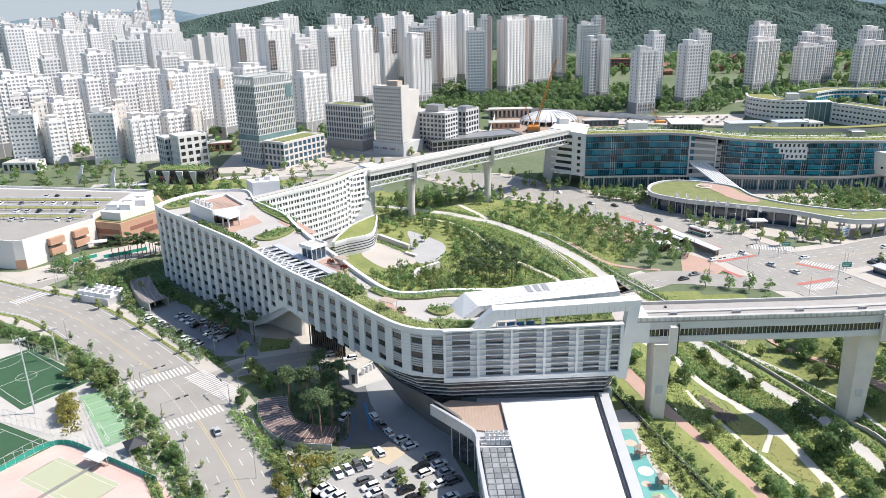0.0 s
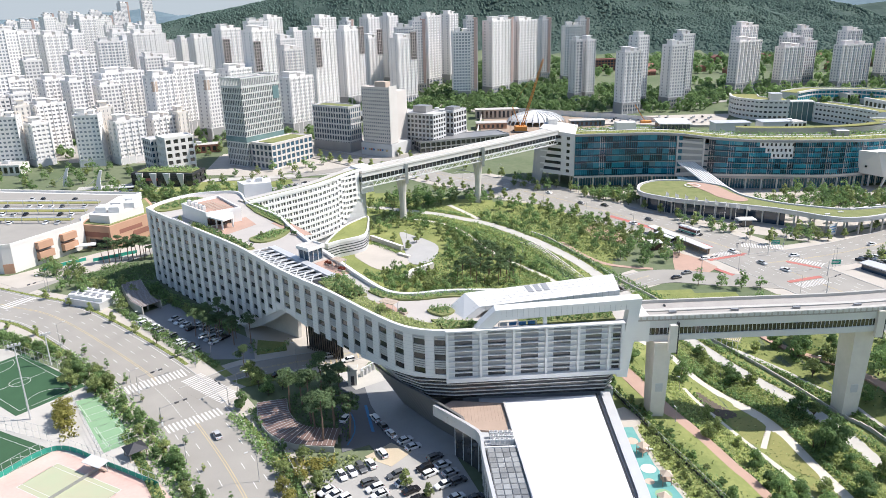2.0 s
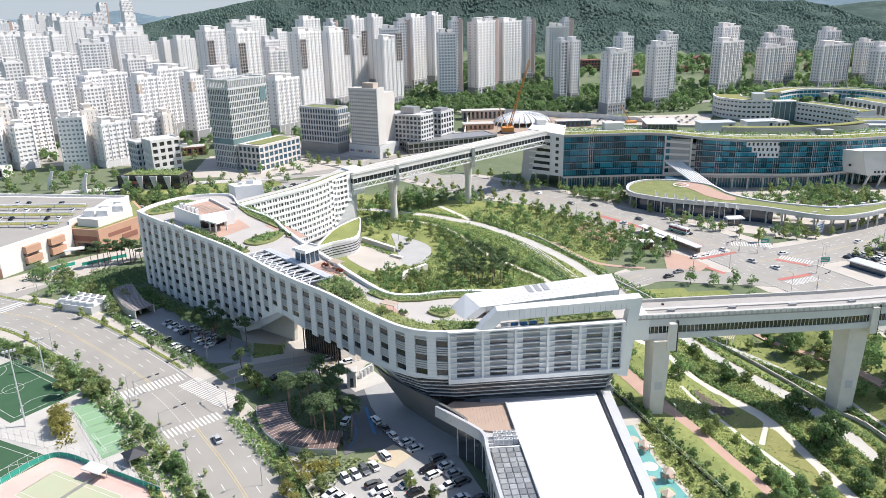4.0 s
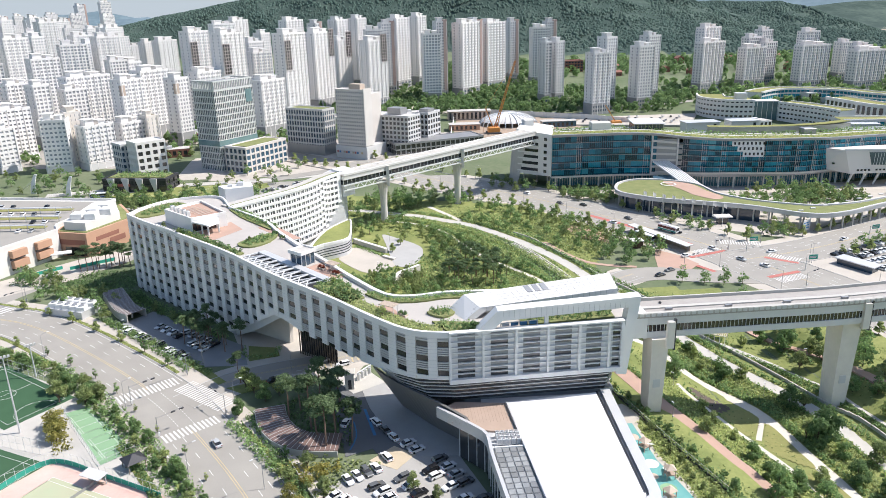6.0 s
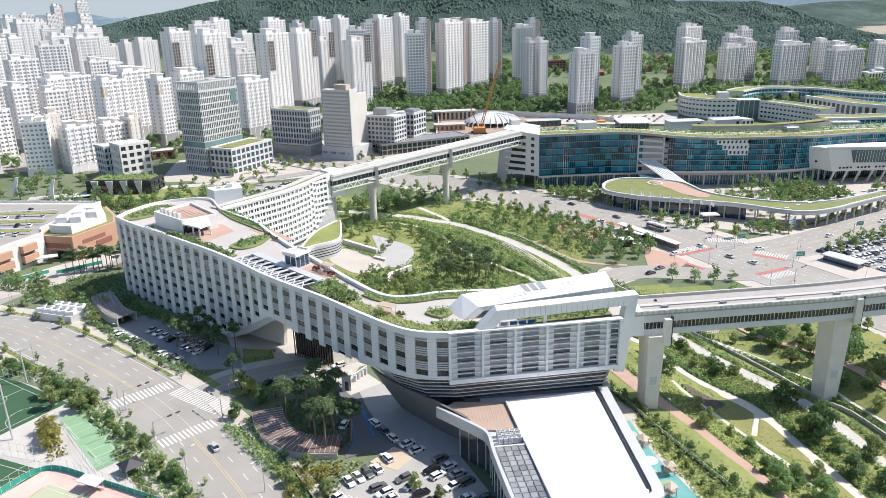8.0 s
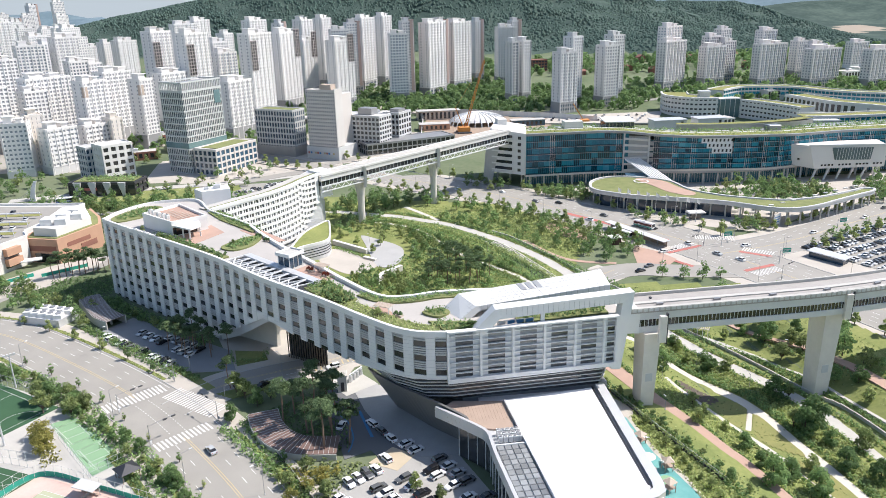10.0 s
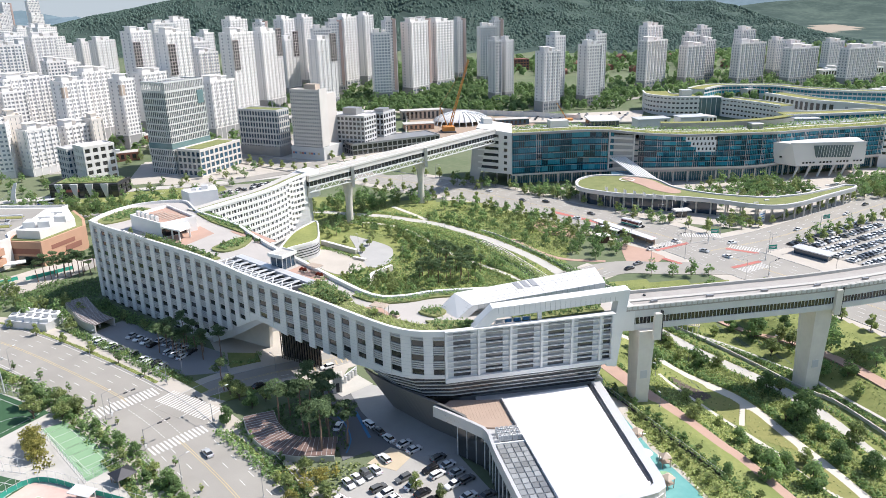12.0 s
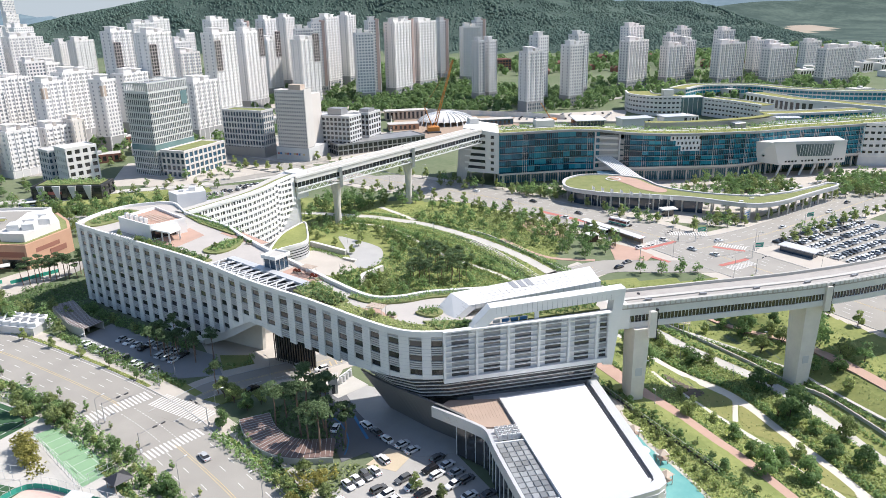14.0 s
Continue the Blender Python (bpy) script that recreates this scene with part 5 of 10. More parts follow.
# entrance stair under slanting white louvres
for k in range(7):
    x = 148 + k * 1.5
    part("louvre_blade", Shape().hexa([(x, 427, 15.6), (x + 0.7, 427, 15.6), (x + 14.7, 404, 4.2), (x + 14, 404, 4.2), (x, 427, 16.4), (x + 0.7, 427, 16.4), (x + 14.7, 404, 5.0), (x + 14, 404, 5.0)]), STEEL_WHITE, ministry, "white slanting louvre blade")
part("entrance_canopy", Shape().hexa([(144, 408, 6.0), (164, 405, 6.0), (166, 418, 8.4), (146, 421, 8.4), (144, 408, 6.5), (164, 405, 6.5), (166, 418, 8.9), (146, 421, 8.9)]), BLUE_GLASS, ministry)
# roof pavilion and boxes
part("roof_pavilion", Shape().box(143, 162, 450, 460, 31, 35.6), BLUE_GLASS, ministry)
for k in range(9):
    part("mullion", Shape().box(143 + k * 2.35, 143.2 + k * 2.35, 449.8, 450.1, 31, 35.6), GREY_CLAD, ministry)
part("pavilion_roof", Shape().hexa([(142, 448.5, 35.6), (163, 448.5, 35.0), (163, 461, 36.6), (142, 461, 37.2), (142, 448.5, 36.1), (163, 448.5, 35.5), (163, 461, 37.1), (142, 461, 37.7)]), GREY_STONE, ministry)
part("roof_box", Shape().bevel_box(116, 128, 450, 457, 32, 37.2, 0.3), OFFWHITE, ministry)
part("roof_box", Shape().bevel_box(76, 82, 466, 474, 33, 38, 0.3), OFFWHITE, ministry)
part("roof_box", Shape().bevel_box(246, 254, 434, 440, 28, 31.6, 0.3), GREY_CLAD, ministry)
for x0, x1 in ((206, 231), (240, 261)):
    low = thing("garden_building", (x0, 520, 0), "low white garden building behind the glass office", "building", "garden buildings")
    part("wall", Shape().box(x0, x1, 518, 530, 0, 23.4), OFFWHITE, low)
    part("roof", Shape().box(x0 - 0.6, x1 + 0.6, 517.2, 530.6, 23.4, 24.0), SILVER, low)
    part("door", Shape().box(x1 - 4.5, x1 - 2.5, 517.9, 518.1, 19, 22.4), DARK_GLASS, low)

hall = thing("white_hall", (285, 408, 0), "white hall on slanting columns with a wide slanted window", "building")
part("body", Shape().hexa([(263, 408.6, 8.0), (310.5, 408.6, 7.2), (316, 423.5, 7.2), (250, 422, 9.5), (257.5, 407.4, 22.8), (309, 407.4, 21.2), (314, 423.5, 21.6), (248, 422, 22.4)]), OFFWHITE, hall)
part("roof_edge", Shape().hexa([(257.2, 407.0, 22.4), (309.2, 407.0, 20.9), (309.2, 408.2, 20.9), (257.2, 408.2, 22.4), (257.2, 407.0, 23.3), (309.2, 407.0, 21.8), (309.2, 408.2, 21.8), (257.2, 408.2, 23.3)]), SILVER, hall)
part("window_wall", Shape().hexa([(275.5, 407.6, 13.2), (299.3, 407.5, 12.3), (299.3, 408.6, 12.3), (275.5, 408.6, 13.2), (272.6, 407.1, 20.9), (300, 407.0, 20.0), (300, 408.2, 20.0), (272.6, 408.2, 20.9)]), SEA_PANE, hall, "slanted glass wall")
for k in range(1, 14):
    x = 274.5 + k * 1.85
    part("mullion", Shape().beam((x, 407.5, 12.9), (x, 407.0, 20.4), 0.16), STEEL_WHITE, hall)
for k in range(18):
    if k % 5 < 4:
        x = 267 + k * 2.35
        part("window", Shape().box(x, x + 1.1, 408.0, 408.5, 9.6 - k * 0.03, 10.6 - k * 0.03), DARK_GLASS, hall)
for x, z in ((253, 18), (251.5, 14.5), (255, 13), (253.5, 20)):
    part("window", Shape().box(x - 0.2, x + 0.9, 413.6 + (255 - x) * 1.6, 414.4 + (255 - x) * 1.6, z, z + 1.1), DARK_GLASS, hall)
for k in range(6):
    x = 266 + k * 8.4
    part("column", Shape().cone((x - 2.2, 411.5, 0), (x, 410.5, 8.2), 0.6, 0.85, 10), OFFWHITE, hall)
for x in (253, 262, 300, 312):
    part("column", Shape().cone((x, 420, 0), (x, 420, 9), 0.6, 0.6, 10), OFFWHITE, hall)

# oval entrance canopy with planted roof
canopy = thing("oval_canopy", (180, 375, 0), "sweeping oval entrance canopy with grass roof", "building")
out_l = smooth([(114.5, 394), (115, 384), (121.8, 375.9), (131, 368), (150, 358.3), (171, 346), (187.5, 330), (199, 326), (214, 329.5), (226, 335), (246, 343.8), (257, 348.4), (262, 353), (257, 356.5), (250, 353.5), (238, 349), (222, 344), (203, 342.7), (192, 347.5), (177, 358), (166, 374), (164, 394), (155.3, 405), (143, 412), (131, 413), (120, 406)], 3.0, True)
CT = 8.5
part("slab", Shape().prism([tuple(p) for p in out_l], CT - 1.5, CT), SILVER, canopy, "curved silver fascia")
cen = Vector((185, 368))
part("roof_planting", Shape().prism([tuple(p) for p in offset(out_l + [out_l[0]], 1.5)[:-1]], CT, CT + 0.25), ROOF_GREEN, canopy)
s = Shape()
s.ribbon(out_l, CT, CT + 0.8, -0.9, 0.3, True)
part("coping", s, GREY_STONE, canopy)
part("roof_path", Shape().prism([tuple(p) for p in smooth([(146, 404), (150, 384), (152, 372), (159, 362), (165, 366), (162, 380), (160, 396), (152, 405)], 2, True)], CT + 0.25, CT + 0.4), PINK_PAVING, canopy, "tan roof terrace")
s = Shape()
ring(s, 147, 398, 4, CT + 0.6, 0.9)
part("skylight_rim", s, OFFWHITE, canopy)
s = Shape()
s.ribbon(out_l[2:27], 0, CT - 1.5, -3.2, -3.0)
part("glass_wall", s, BLUE_GLASS, canopy)
for p, u in along(offset(out_l, 2.2), 7.5, 2):
    part("column", Shape().cone((p.x, p.y, 0), (p.x, p.y, CT - 1.5), 0.45, 0.45, 8), PALE_CONCRETE, canopy)
for k in range(9):
    p = Vector((190, 331)).lerp(Vector((256, 358)), k / 8)
    part("bench", Shape().bevel_box(p.x - 1.2, p.x + 1.2, p.y - 0.5 + 3, p.y + 0.5 + 3, CT + 0.25, CT + 0.8, 0.1), OFFWHITE, canopy)


def make_flagpole():
    ob = thing("flagpole", (0, 0, 0), "slim white flagpole with a limp flag", "flagpole", "flagpoles")
    part("pole", Shape().cone((0, 0, 0), (0, 0, 12.5), 0.13, 0.07, 8), STEEL_WHITE, ob)
    f = Shape()
    for i in range(5):
        f.hexa([(0.1 + i * 0.4, 0.08 * math.sin(i), 10.2 - i * 0.25), (0.5 + i * 0.4, 0.08 * math.sin(i + 1), 9.95 - i * 0.25), (0.5 + i * 0.4, 0.08 * math.sin(i + 1) + 0.03, 9.95 - i * 0.25), (0.1 + i * 0.4, 0.08 * math.sin(i) + 0.03, 10.2 - i * 0.25),
                (0.1 + i * 0.4, 0.08 * math.sin(i), 12.0 - i * 0.2), (0.5 + i * 0.4, 0.08 * math.sin(i + 1), 11.8 - i * 0.2), (0.5 + i * 0.4, 0.08 * math.sin(i + 1) + 0.03, 11.8 - i * 0.2), (0.1 + i * 0.4, 0.08 * math.sin(i) + 0.03, 12.0 - i * 0.2)])
    part("flag", f, LINE, ob, "pale cloth flag")
    part("base", Shape().cone((0, 0, 0), (0, 0, 0.4), 0.4, 0.3, 10), CONCRETE, ob)
    return ob


flag = Stamp(make_flagpole())
for k in range(9):
    p = Vector((124, 374)).lerp(Vector((154, 342)), k / 8)
    flag.put(p.x, p.y, 0, 20)

# terraced curved offices beyond
SEA_GREEN = glass("pale_sea_glass", (0.14, 0.24, 0.25), 0.12, 0.2)


def terrace_block(label, line, depth_m, z0, floors, height, pane=DARK_GLASS, plain=False):
    l = smooth(line, 4.0)
    c = l[len(l) // 2]
    ob = thing("curved_office", (c.x, c.y, ground_z(c.x, c.y)), label, "building", "curved offices")
    back = offset(l, depth_m)
    top = z0 + floors * height
    part("core", Shape().prism([tuple(p) for p in offset(l, 0.4)] + [tuple(p) for p in back[::-1]], z0 - 14, top), SILVER, ob)
    if plain:
        part("storey_band", Shape().ribbon(l, z0 - 3, top, -0.3, 0.15), OFFWHITE, ob, "plain pale wall")
        for p, u in along(l[:len(l) // 2], 5.5, 2.0):
            part("opening", Shape().wall(p, p + u * 3.2, z0 + height, top - 1.6, 0.1, 0.22), DARK_GLASS, ob)
        for p, u in along(l[len(l) // 2:], 13.0, 5.0):
            part("window", Shape().wall(p, p + u * 2.2, z0 + height, top - 2.4, 0.1, 0.22), GREY_CLAD, ob)
    else:
        tall = 0.62 if pane is DARK_GLASS else 0.3
        for k in range(floors):
            z = z0 + k * height
            part("storey_band", Shape().ribbon(l, z, z + height * tall, -0.3, 0.15), OFFWHITE, ob)
            part("ribbon_window", Shape().ribbon(l, z + height * tall, z + height, -0.35, -0.12), pane, ob)
        for p, u in along(l, 4.0):
            part("pier", Shape().wall(p, p + u * (1.5 if pane is DARK_GLASS else 0.4), z0, top, -0.3, 0.1), OFFWHITE, ob)
    part("roof_planting", Shape().prism([tuple(p) for p in offset(l, 1.5)] + [tuple(p) for p in offset(l, depth_m - 1)[::-1]], top, top + 0.3), DRY_GRASS, ob)
    s = Shape()
    part("coping", s.ribbon(l, top - 0.5, top + 1.3, -1.0, 0.7), OFFWHITE, ob)
    part("coping", Shape().ribbon(back[::-1], top - 0.5, top + 1.0, -0.6, 0.4), OFFWHITE, ob)
    return ob


terrace_block("white curved terraced office with grass roof", [(288, 694), (281.5, 675), (281.5, 662), (288, 648), (298, 637.5), (316, 633)], 24, 5.2, 4, 4.2)
terrace_block("long pale curved office with ribbon windows", [(337, 631), (345, 611), (352, 589), (356, 571)], 16, 4.5, 4, 3.9)
terrace_block("far blue glazed curved office with grass roof", [(360, 706), (394, 726), (436, 708), (452, 668), (492, 630), (560, 600)], 18, 11, 2, 4.4, TEAL_GLASS)
terrace_block("grey curved office with tall dark openings", [(386, 640), (393, 585), (410, 556), (424, 522), (440, 492)], 20, 9, 3, 4.3, DARK_GLASS, True)
terrace_block("low teal glazed office with grass roof", [(309, 492), (330, 488), (360, 486), (392, 486)], 18, 17.5, 1, 8.0, TEAL_GLASS)
link = thing("glass_link", (327, 634, 0), "glazed link between the curved offices", "building")
part("glazing", Shape().wall((315, 637), (338, 633), 4, 21, -10, 0), SEA_GREEN, link)
part("roof", Shape().wall((315, 637), (338, 633), 21, 21.8, -10.5, 0.6), OFFWHITE, link)
for k in range(6):
    q = Vector((315.5, 636.9)).lerp(Vector((337.5, 633.1)), k / 5)
    part("mullion", Shape().beam((q.x, q.y - 0.2, 4), (q.x, q.y - 0.2, 21), 0.35), OFFWHITE, link)
hut2 = thing("garden_building", (318, 480, 0), "small white hut on the terraced roof", "building", "garden buildings")
part("wall", Shape().prism([(305, 482), (326, 477), (328, 484), (307, 489)], 10, 24.6), OFFWHITE, hut2)
part("roof", Shape().prism([(304.4, 481.6), (326.4, 476.4), (328.6, 484.4), (306.6, 489.6)], 24.6, 25.2), SILVER, hut2)
for k in range(4):
    part("window", Shape().wall((308 + k * 4.6, 481.3 - k * 1.1), (310 + k * 4.6, 480.8 - k * 1.1), 20.5, 23, 0.0, 0.15), DARK_GLASS, hut2)
stair = thing("stair_tower", (309, 648, 0), "pale square stair tower on the curved office", "building")
part("wall", Shape().prism([(303, 643), (312, 641), (314, 650), (305, 652)], 4, 27.5), OFFWHITE, stair)
part("cap", Shape().prism([(302.6, 642.6), (312.4, 640.6), (314.4, 650.4), (304.6, 652.4)], 27.5, 28.1), SILVER, stair)
terrace_block("pale curved office beside the hall", [(334, 425), (352, 419), (400, 415), (470, 420)], 30, 6, 5, 4.3)


# ---------------------------------------------------------------- town behind
def turned(cx, cy, turn):
    c, s = math.cos(radians(turn)), math.sin(radians(turn))
    return lambda x, y: (cx + x * c - y * s, cy + x * s + y * c)


def grid_wall(shape, glassy, a, b, z0, floors, fh, cols, pier, sill, proud=0.45, reveal=True):
    """One wall sheet along a-b (outside to the right) with recessed openings, and the glazing behind it."""
    a, b = Vector(a), Vector(b)
    u = (b - a).normalized()
    n = Vector((u.y, -u.x))
    glassy.wall(a, b, z0, z0 + floors * fh, -0.25, -0.05)
    a, b = a - u * proud, b + u * proud
    length = (b - a).length
    us = [0.0]
    for i in range(cols):
        us += [length * i / cols + pier / 2, length * (i + 1) / cols - pier / 2]
    us.append(length)
    zs = [z0]
    for k in range(floors):
        zs += [z0 + k * fh + sill * 0.65, z0 + (k + 1) * fh - sill * 0.35]
    zs.append(z0 + floors * fh + 0.6)
    k0, w = len(shape.v), len(us)
    for depth in (proud, -0.06):
        for z in zs:
            for q in us:
                p = a + u * q + n * depth
                shape.v.append((p.x, p.y, z))
    back = k0 + w * len(zs)
    for j in range(len(zs) - 1):
        for i in range(w - 1):
            c = [j * w + i, j * w + i + 1, (j + 1) * w + i + 1, (j + 1) * w + i]
            if i % 2 and j % 2:
                for q in range(4) if reveal else (0, 1):
                    shape.f.append((k0 + c[q], back + c[q], back + c[(q + 1) % 4], k0 + c[(q + 1) % 4]))
            else:
                shape.f.append(tuple(k0 + q for q in c))
    t = (len(zs) - 1) * w
    shape.f.append((k0 + t, k0 + t + w - 1, back + t + w - 1, back + t))


def make_tower(style, x, y, turn, w, d, floors, accent=0, far=False):
    """An apartment tower: long face along turn, plan centre at x, y; a far one goes without its smallest parts."""
    fh = 2.85
    z0 = ground_z(x, y) if x or y else 0.0
    wall_mat, label = TOWER_LOOK[style]
    ob = thing("apartment_tower", (x, y, z0), label, "apartment building", "apartment towers")
    f = turned(x, y, turn)
    foot = 3 if floors > 12 else 1
    zb, zt = z0 + 2.0 + foot * fh, z0 + 5.0 + floors * fh
    n = max(2, floors - foot)
    fh = (zt - zb - 0.4) / n
    p = [f(-w / 2, -d / 2), f(w / 2, -d / 2), f(w / 2, d / 2), f(-w / 2, d / 2)]
    wall, gl = Shape(), Shape()
    wall.prism([f(-w / 2 + 0.3, -d / 2 + 0.3), f(w / 2 - 0.3, -d / 2 + 0.3), f(w / 2 - 0.3, d / 2 - 0.3), f(-w / 2 + 0.3, d / 2 - 0.3)], z0 - 6, zt - 0.3)
    cols = max(2, round(w / 2.9))
    blank = style == "cream"
    for a, b, c, pier, sill in ((p[0], p[1], cols, 2.4 if blank else 1.15, 1.7 if accent == 5 else 0.7 if style == 'stone' else 1.3), (p[1], p[2], 2, d / 2 - 1.5, 1.7), (p[3], p[0], 2 if style != "stone" else 3, d / 2 - 1.7 if style != "stone" else d / 3 - 1.8, 1.6)):
        if far and a is p[3]:
            continue
        grid_wall(wall, gl, a, b, zb, n, fh, c, pier, sill, 0.4, not far)
    # vertical ribs between pairs of bays
    a, b = Vector(p[0]), Vector(p[1])
    ribs = Shape()
    for k in range(0, cols + 1, 2 if cols > 6 else cols):
        q = a.lerp(b, min(max(k / cols, 0.012), 0.985))
        ribs.wall(q, q + (b - a).normalized() * 0.45, z0, zt + 0.6, 0.3, 0.85)
    part("wall", wall, wall_mat, ob)
    if not far:
        tagged(part("rib", ribs, wall_mat, ob), kind="stuff")
    part("glazing", gl, APT_GLASS_PAINTED_LIT if style in ("white", "cream") else APT_GLASS, ob, "pale grey reflecting windows")
    e = 0.75
    part("plinth", Shape().prism([f(-w / 2 - e, -d / 2 - e), f(w / 2 + e, -d / 2 - e), f(w / 2 + e, d / 2 + e), f(-w / 2 - e, d / 2 + e)], z0 - 6, zb - 0.2), APT_STONE_FOOT if foot > 1 else APT_GREY, ob, "grey stone lower storeys")
    if foot > 1 and x > -30 and not far:
        s = Shape()
        for k in range(cols):
            for j in range(2):
                u0 = -w / 2 + w * (k + 0.25) / cols
                s.prism([f(u0, -d / 2 - e - 0.06), f(u0 + w / cols * 0.5, -d / 2 - e - 0.06), f(u0 + w / cols * 0.5, -d / 2 - e + 0.1), f(u0, -d / 2 - e + 0.1)], z0 + 2.6 + j * 3.6, z0 + 4.6 + j * 3.6)
        tagged(part("lower_window", s, BLUE_GLASS, ob), kind="stuff")
    if accent in (1, 2):
        u0 = -w / 2 + 0.4 if accent == 1 else w / 2 - 8.4
        deck, dark = Shape(), Shape()
        lo = zb + round(n * 0.52) * fh if accent == 1 else zb + round(n * 0.62) * fh
        grid_wall(deck, dark, f(u0, -d / 2 - 0.75), f(u0 + 8, -d / 2 - 0.75), lo, 9, fh, 3, 0.8, 0.9, 0.3)
        part("balcony_front", deck, APT_BROWN, ob, "dark brown balcony grid")
        part("balcony_glazing", dark, DARK_GLASS, ob)
    if accent == 3:
        part("side_panel", Shape().prism([f(-w / 2 - 0.6, -d / 2 - 0.5), f(-w / 2 + 3.2, -d / 2 - 0.5), f(-w / 2 + 3.2, -d / 2 + 2), f(-w / 2 - 0.6, -d / 2 + 2)], zb + n * 0.74 * fh, zb + n * 0.93 * fh), TAN, ob, "peach coloured panel")
    if accent == 4 and not far:
        for k in (0.3, 0.55, 0.8):
            part("side_panel", Shape().prism([f(-w / 2 - 0.6, -d / 2 + 2), f(-w / 2 + 0.1, -d / 2 + 2), f(-w / 2 + 0.1, d / 2 - 2), f(-w / 2 - 0.6, d / 2 - 2)], zb + n * k * fh, zb + n * (k + 0.06) * fh), APT_GREY, ob, "grey band on the flank")
    if style == "brown":
        part("side_panel", Shape().prism([f(w / 2 - 3.4, -d / 2 - 0.7), f(w / 2 + 0.7, -d / 2 - 0.7), f(w / 2 + 0.7, d / 2 - 1), f(w / 2 - 3.4, d / 2 - 1)], z0, zt + 2.4), APT_ROSE, ob, "rose-brown stair side panel")
    # parapet, stair housings with overhanging caps, and an open roof frame
    if not far:
        part("parapet", Shape().ribbon(p, zt - 0.4, zt + 1.1, -0.3, 0.45, True), wall_mat, ob)
    roof = Shape()
    for u0, u1, hh in (((-0.36, -0.06, 4.6), (0.1, 0.3, 3.2)) if w > 16 else ((-0.28, 0.2, 4.2),)):
        roof.prism([f(w * u0, -d * 0.22), f(w * u1, -d * 0.22), f(w * u1, d * 0.34), f(w * u0, d * 0.34)], zt - 0.5, zt + hh)
        roof.prism([f(w * u0 - 0.9, -d * 0.22 - 0.9), f(w * u1 + 0.9, -d * 0.22 - 0.9), f(w * u1 + 0.9, d * 0.34 + 0.9), f(w * u0 - 0.9, d * 0.34 + 0.9)], zt + hh, zt + hh + 0.5)
    part("roof_housing", roof, wall_mat, ob)
    return ob


# lighter copy of APT_GLASS with sunlight put into its colour
APT_GLASS_PAINTED_LIT = glass("apartment_window_glass_painted_sunlit", (0.43, 0.44, 0.455), 0.3, 0.2)
APT_STONE_FOOT = paint("grey_granite_storeys", (0.33, 0.325, 0.32), (0.26, 0.255, 0.25), 0.75, stain=0.06)
APT_ROSE = paint("rose_brown_render", (0.40, 0.30, 0.265), (0.34, 0.255, 0.225), 0.8, stain=0.05)
APT_STONE = paint("apartment_stone", (0.78, 0.735, 0.715), (0.70, 0.655, 0.635), 0.8, grain=0.8, stain=0.03, per_object=0.05)
TOWER_LOOK = {
    "white": (APT_WHITE, "tall white apartment tower with rows of square windows"),
    "pale": (APT_WHITE, "pale apartment tower with wide blue-grey windows"),
    "brown": (APT_GREY, "grey apartment tower with a rose-brown side"),
    "grey": (APT_GREY, "grey stepped apartment tower beside trees"),
    "stone": (APT_STONE, "stone-coloured apartment tower with tall window strips"),
    "cream": (APT_CREAM, "cream stair tower of an apartment block"),
}
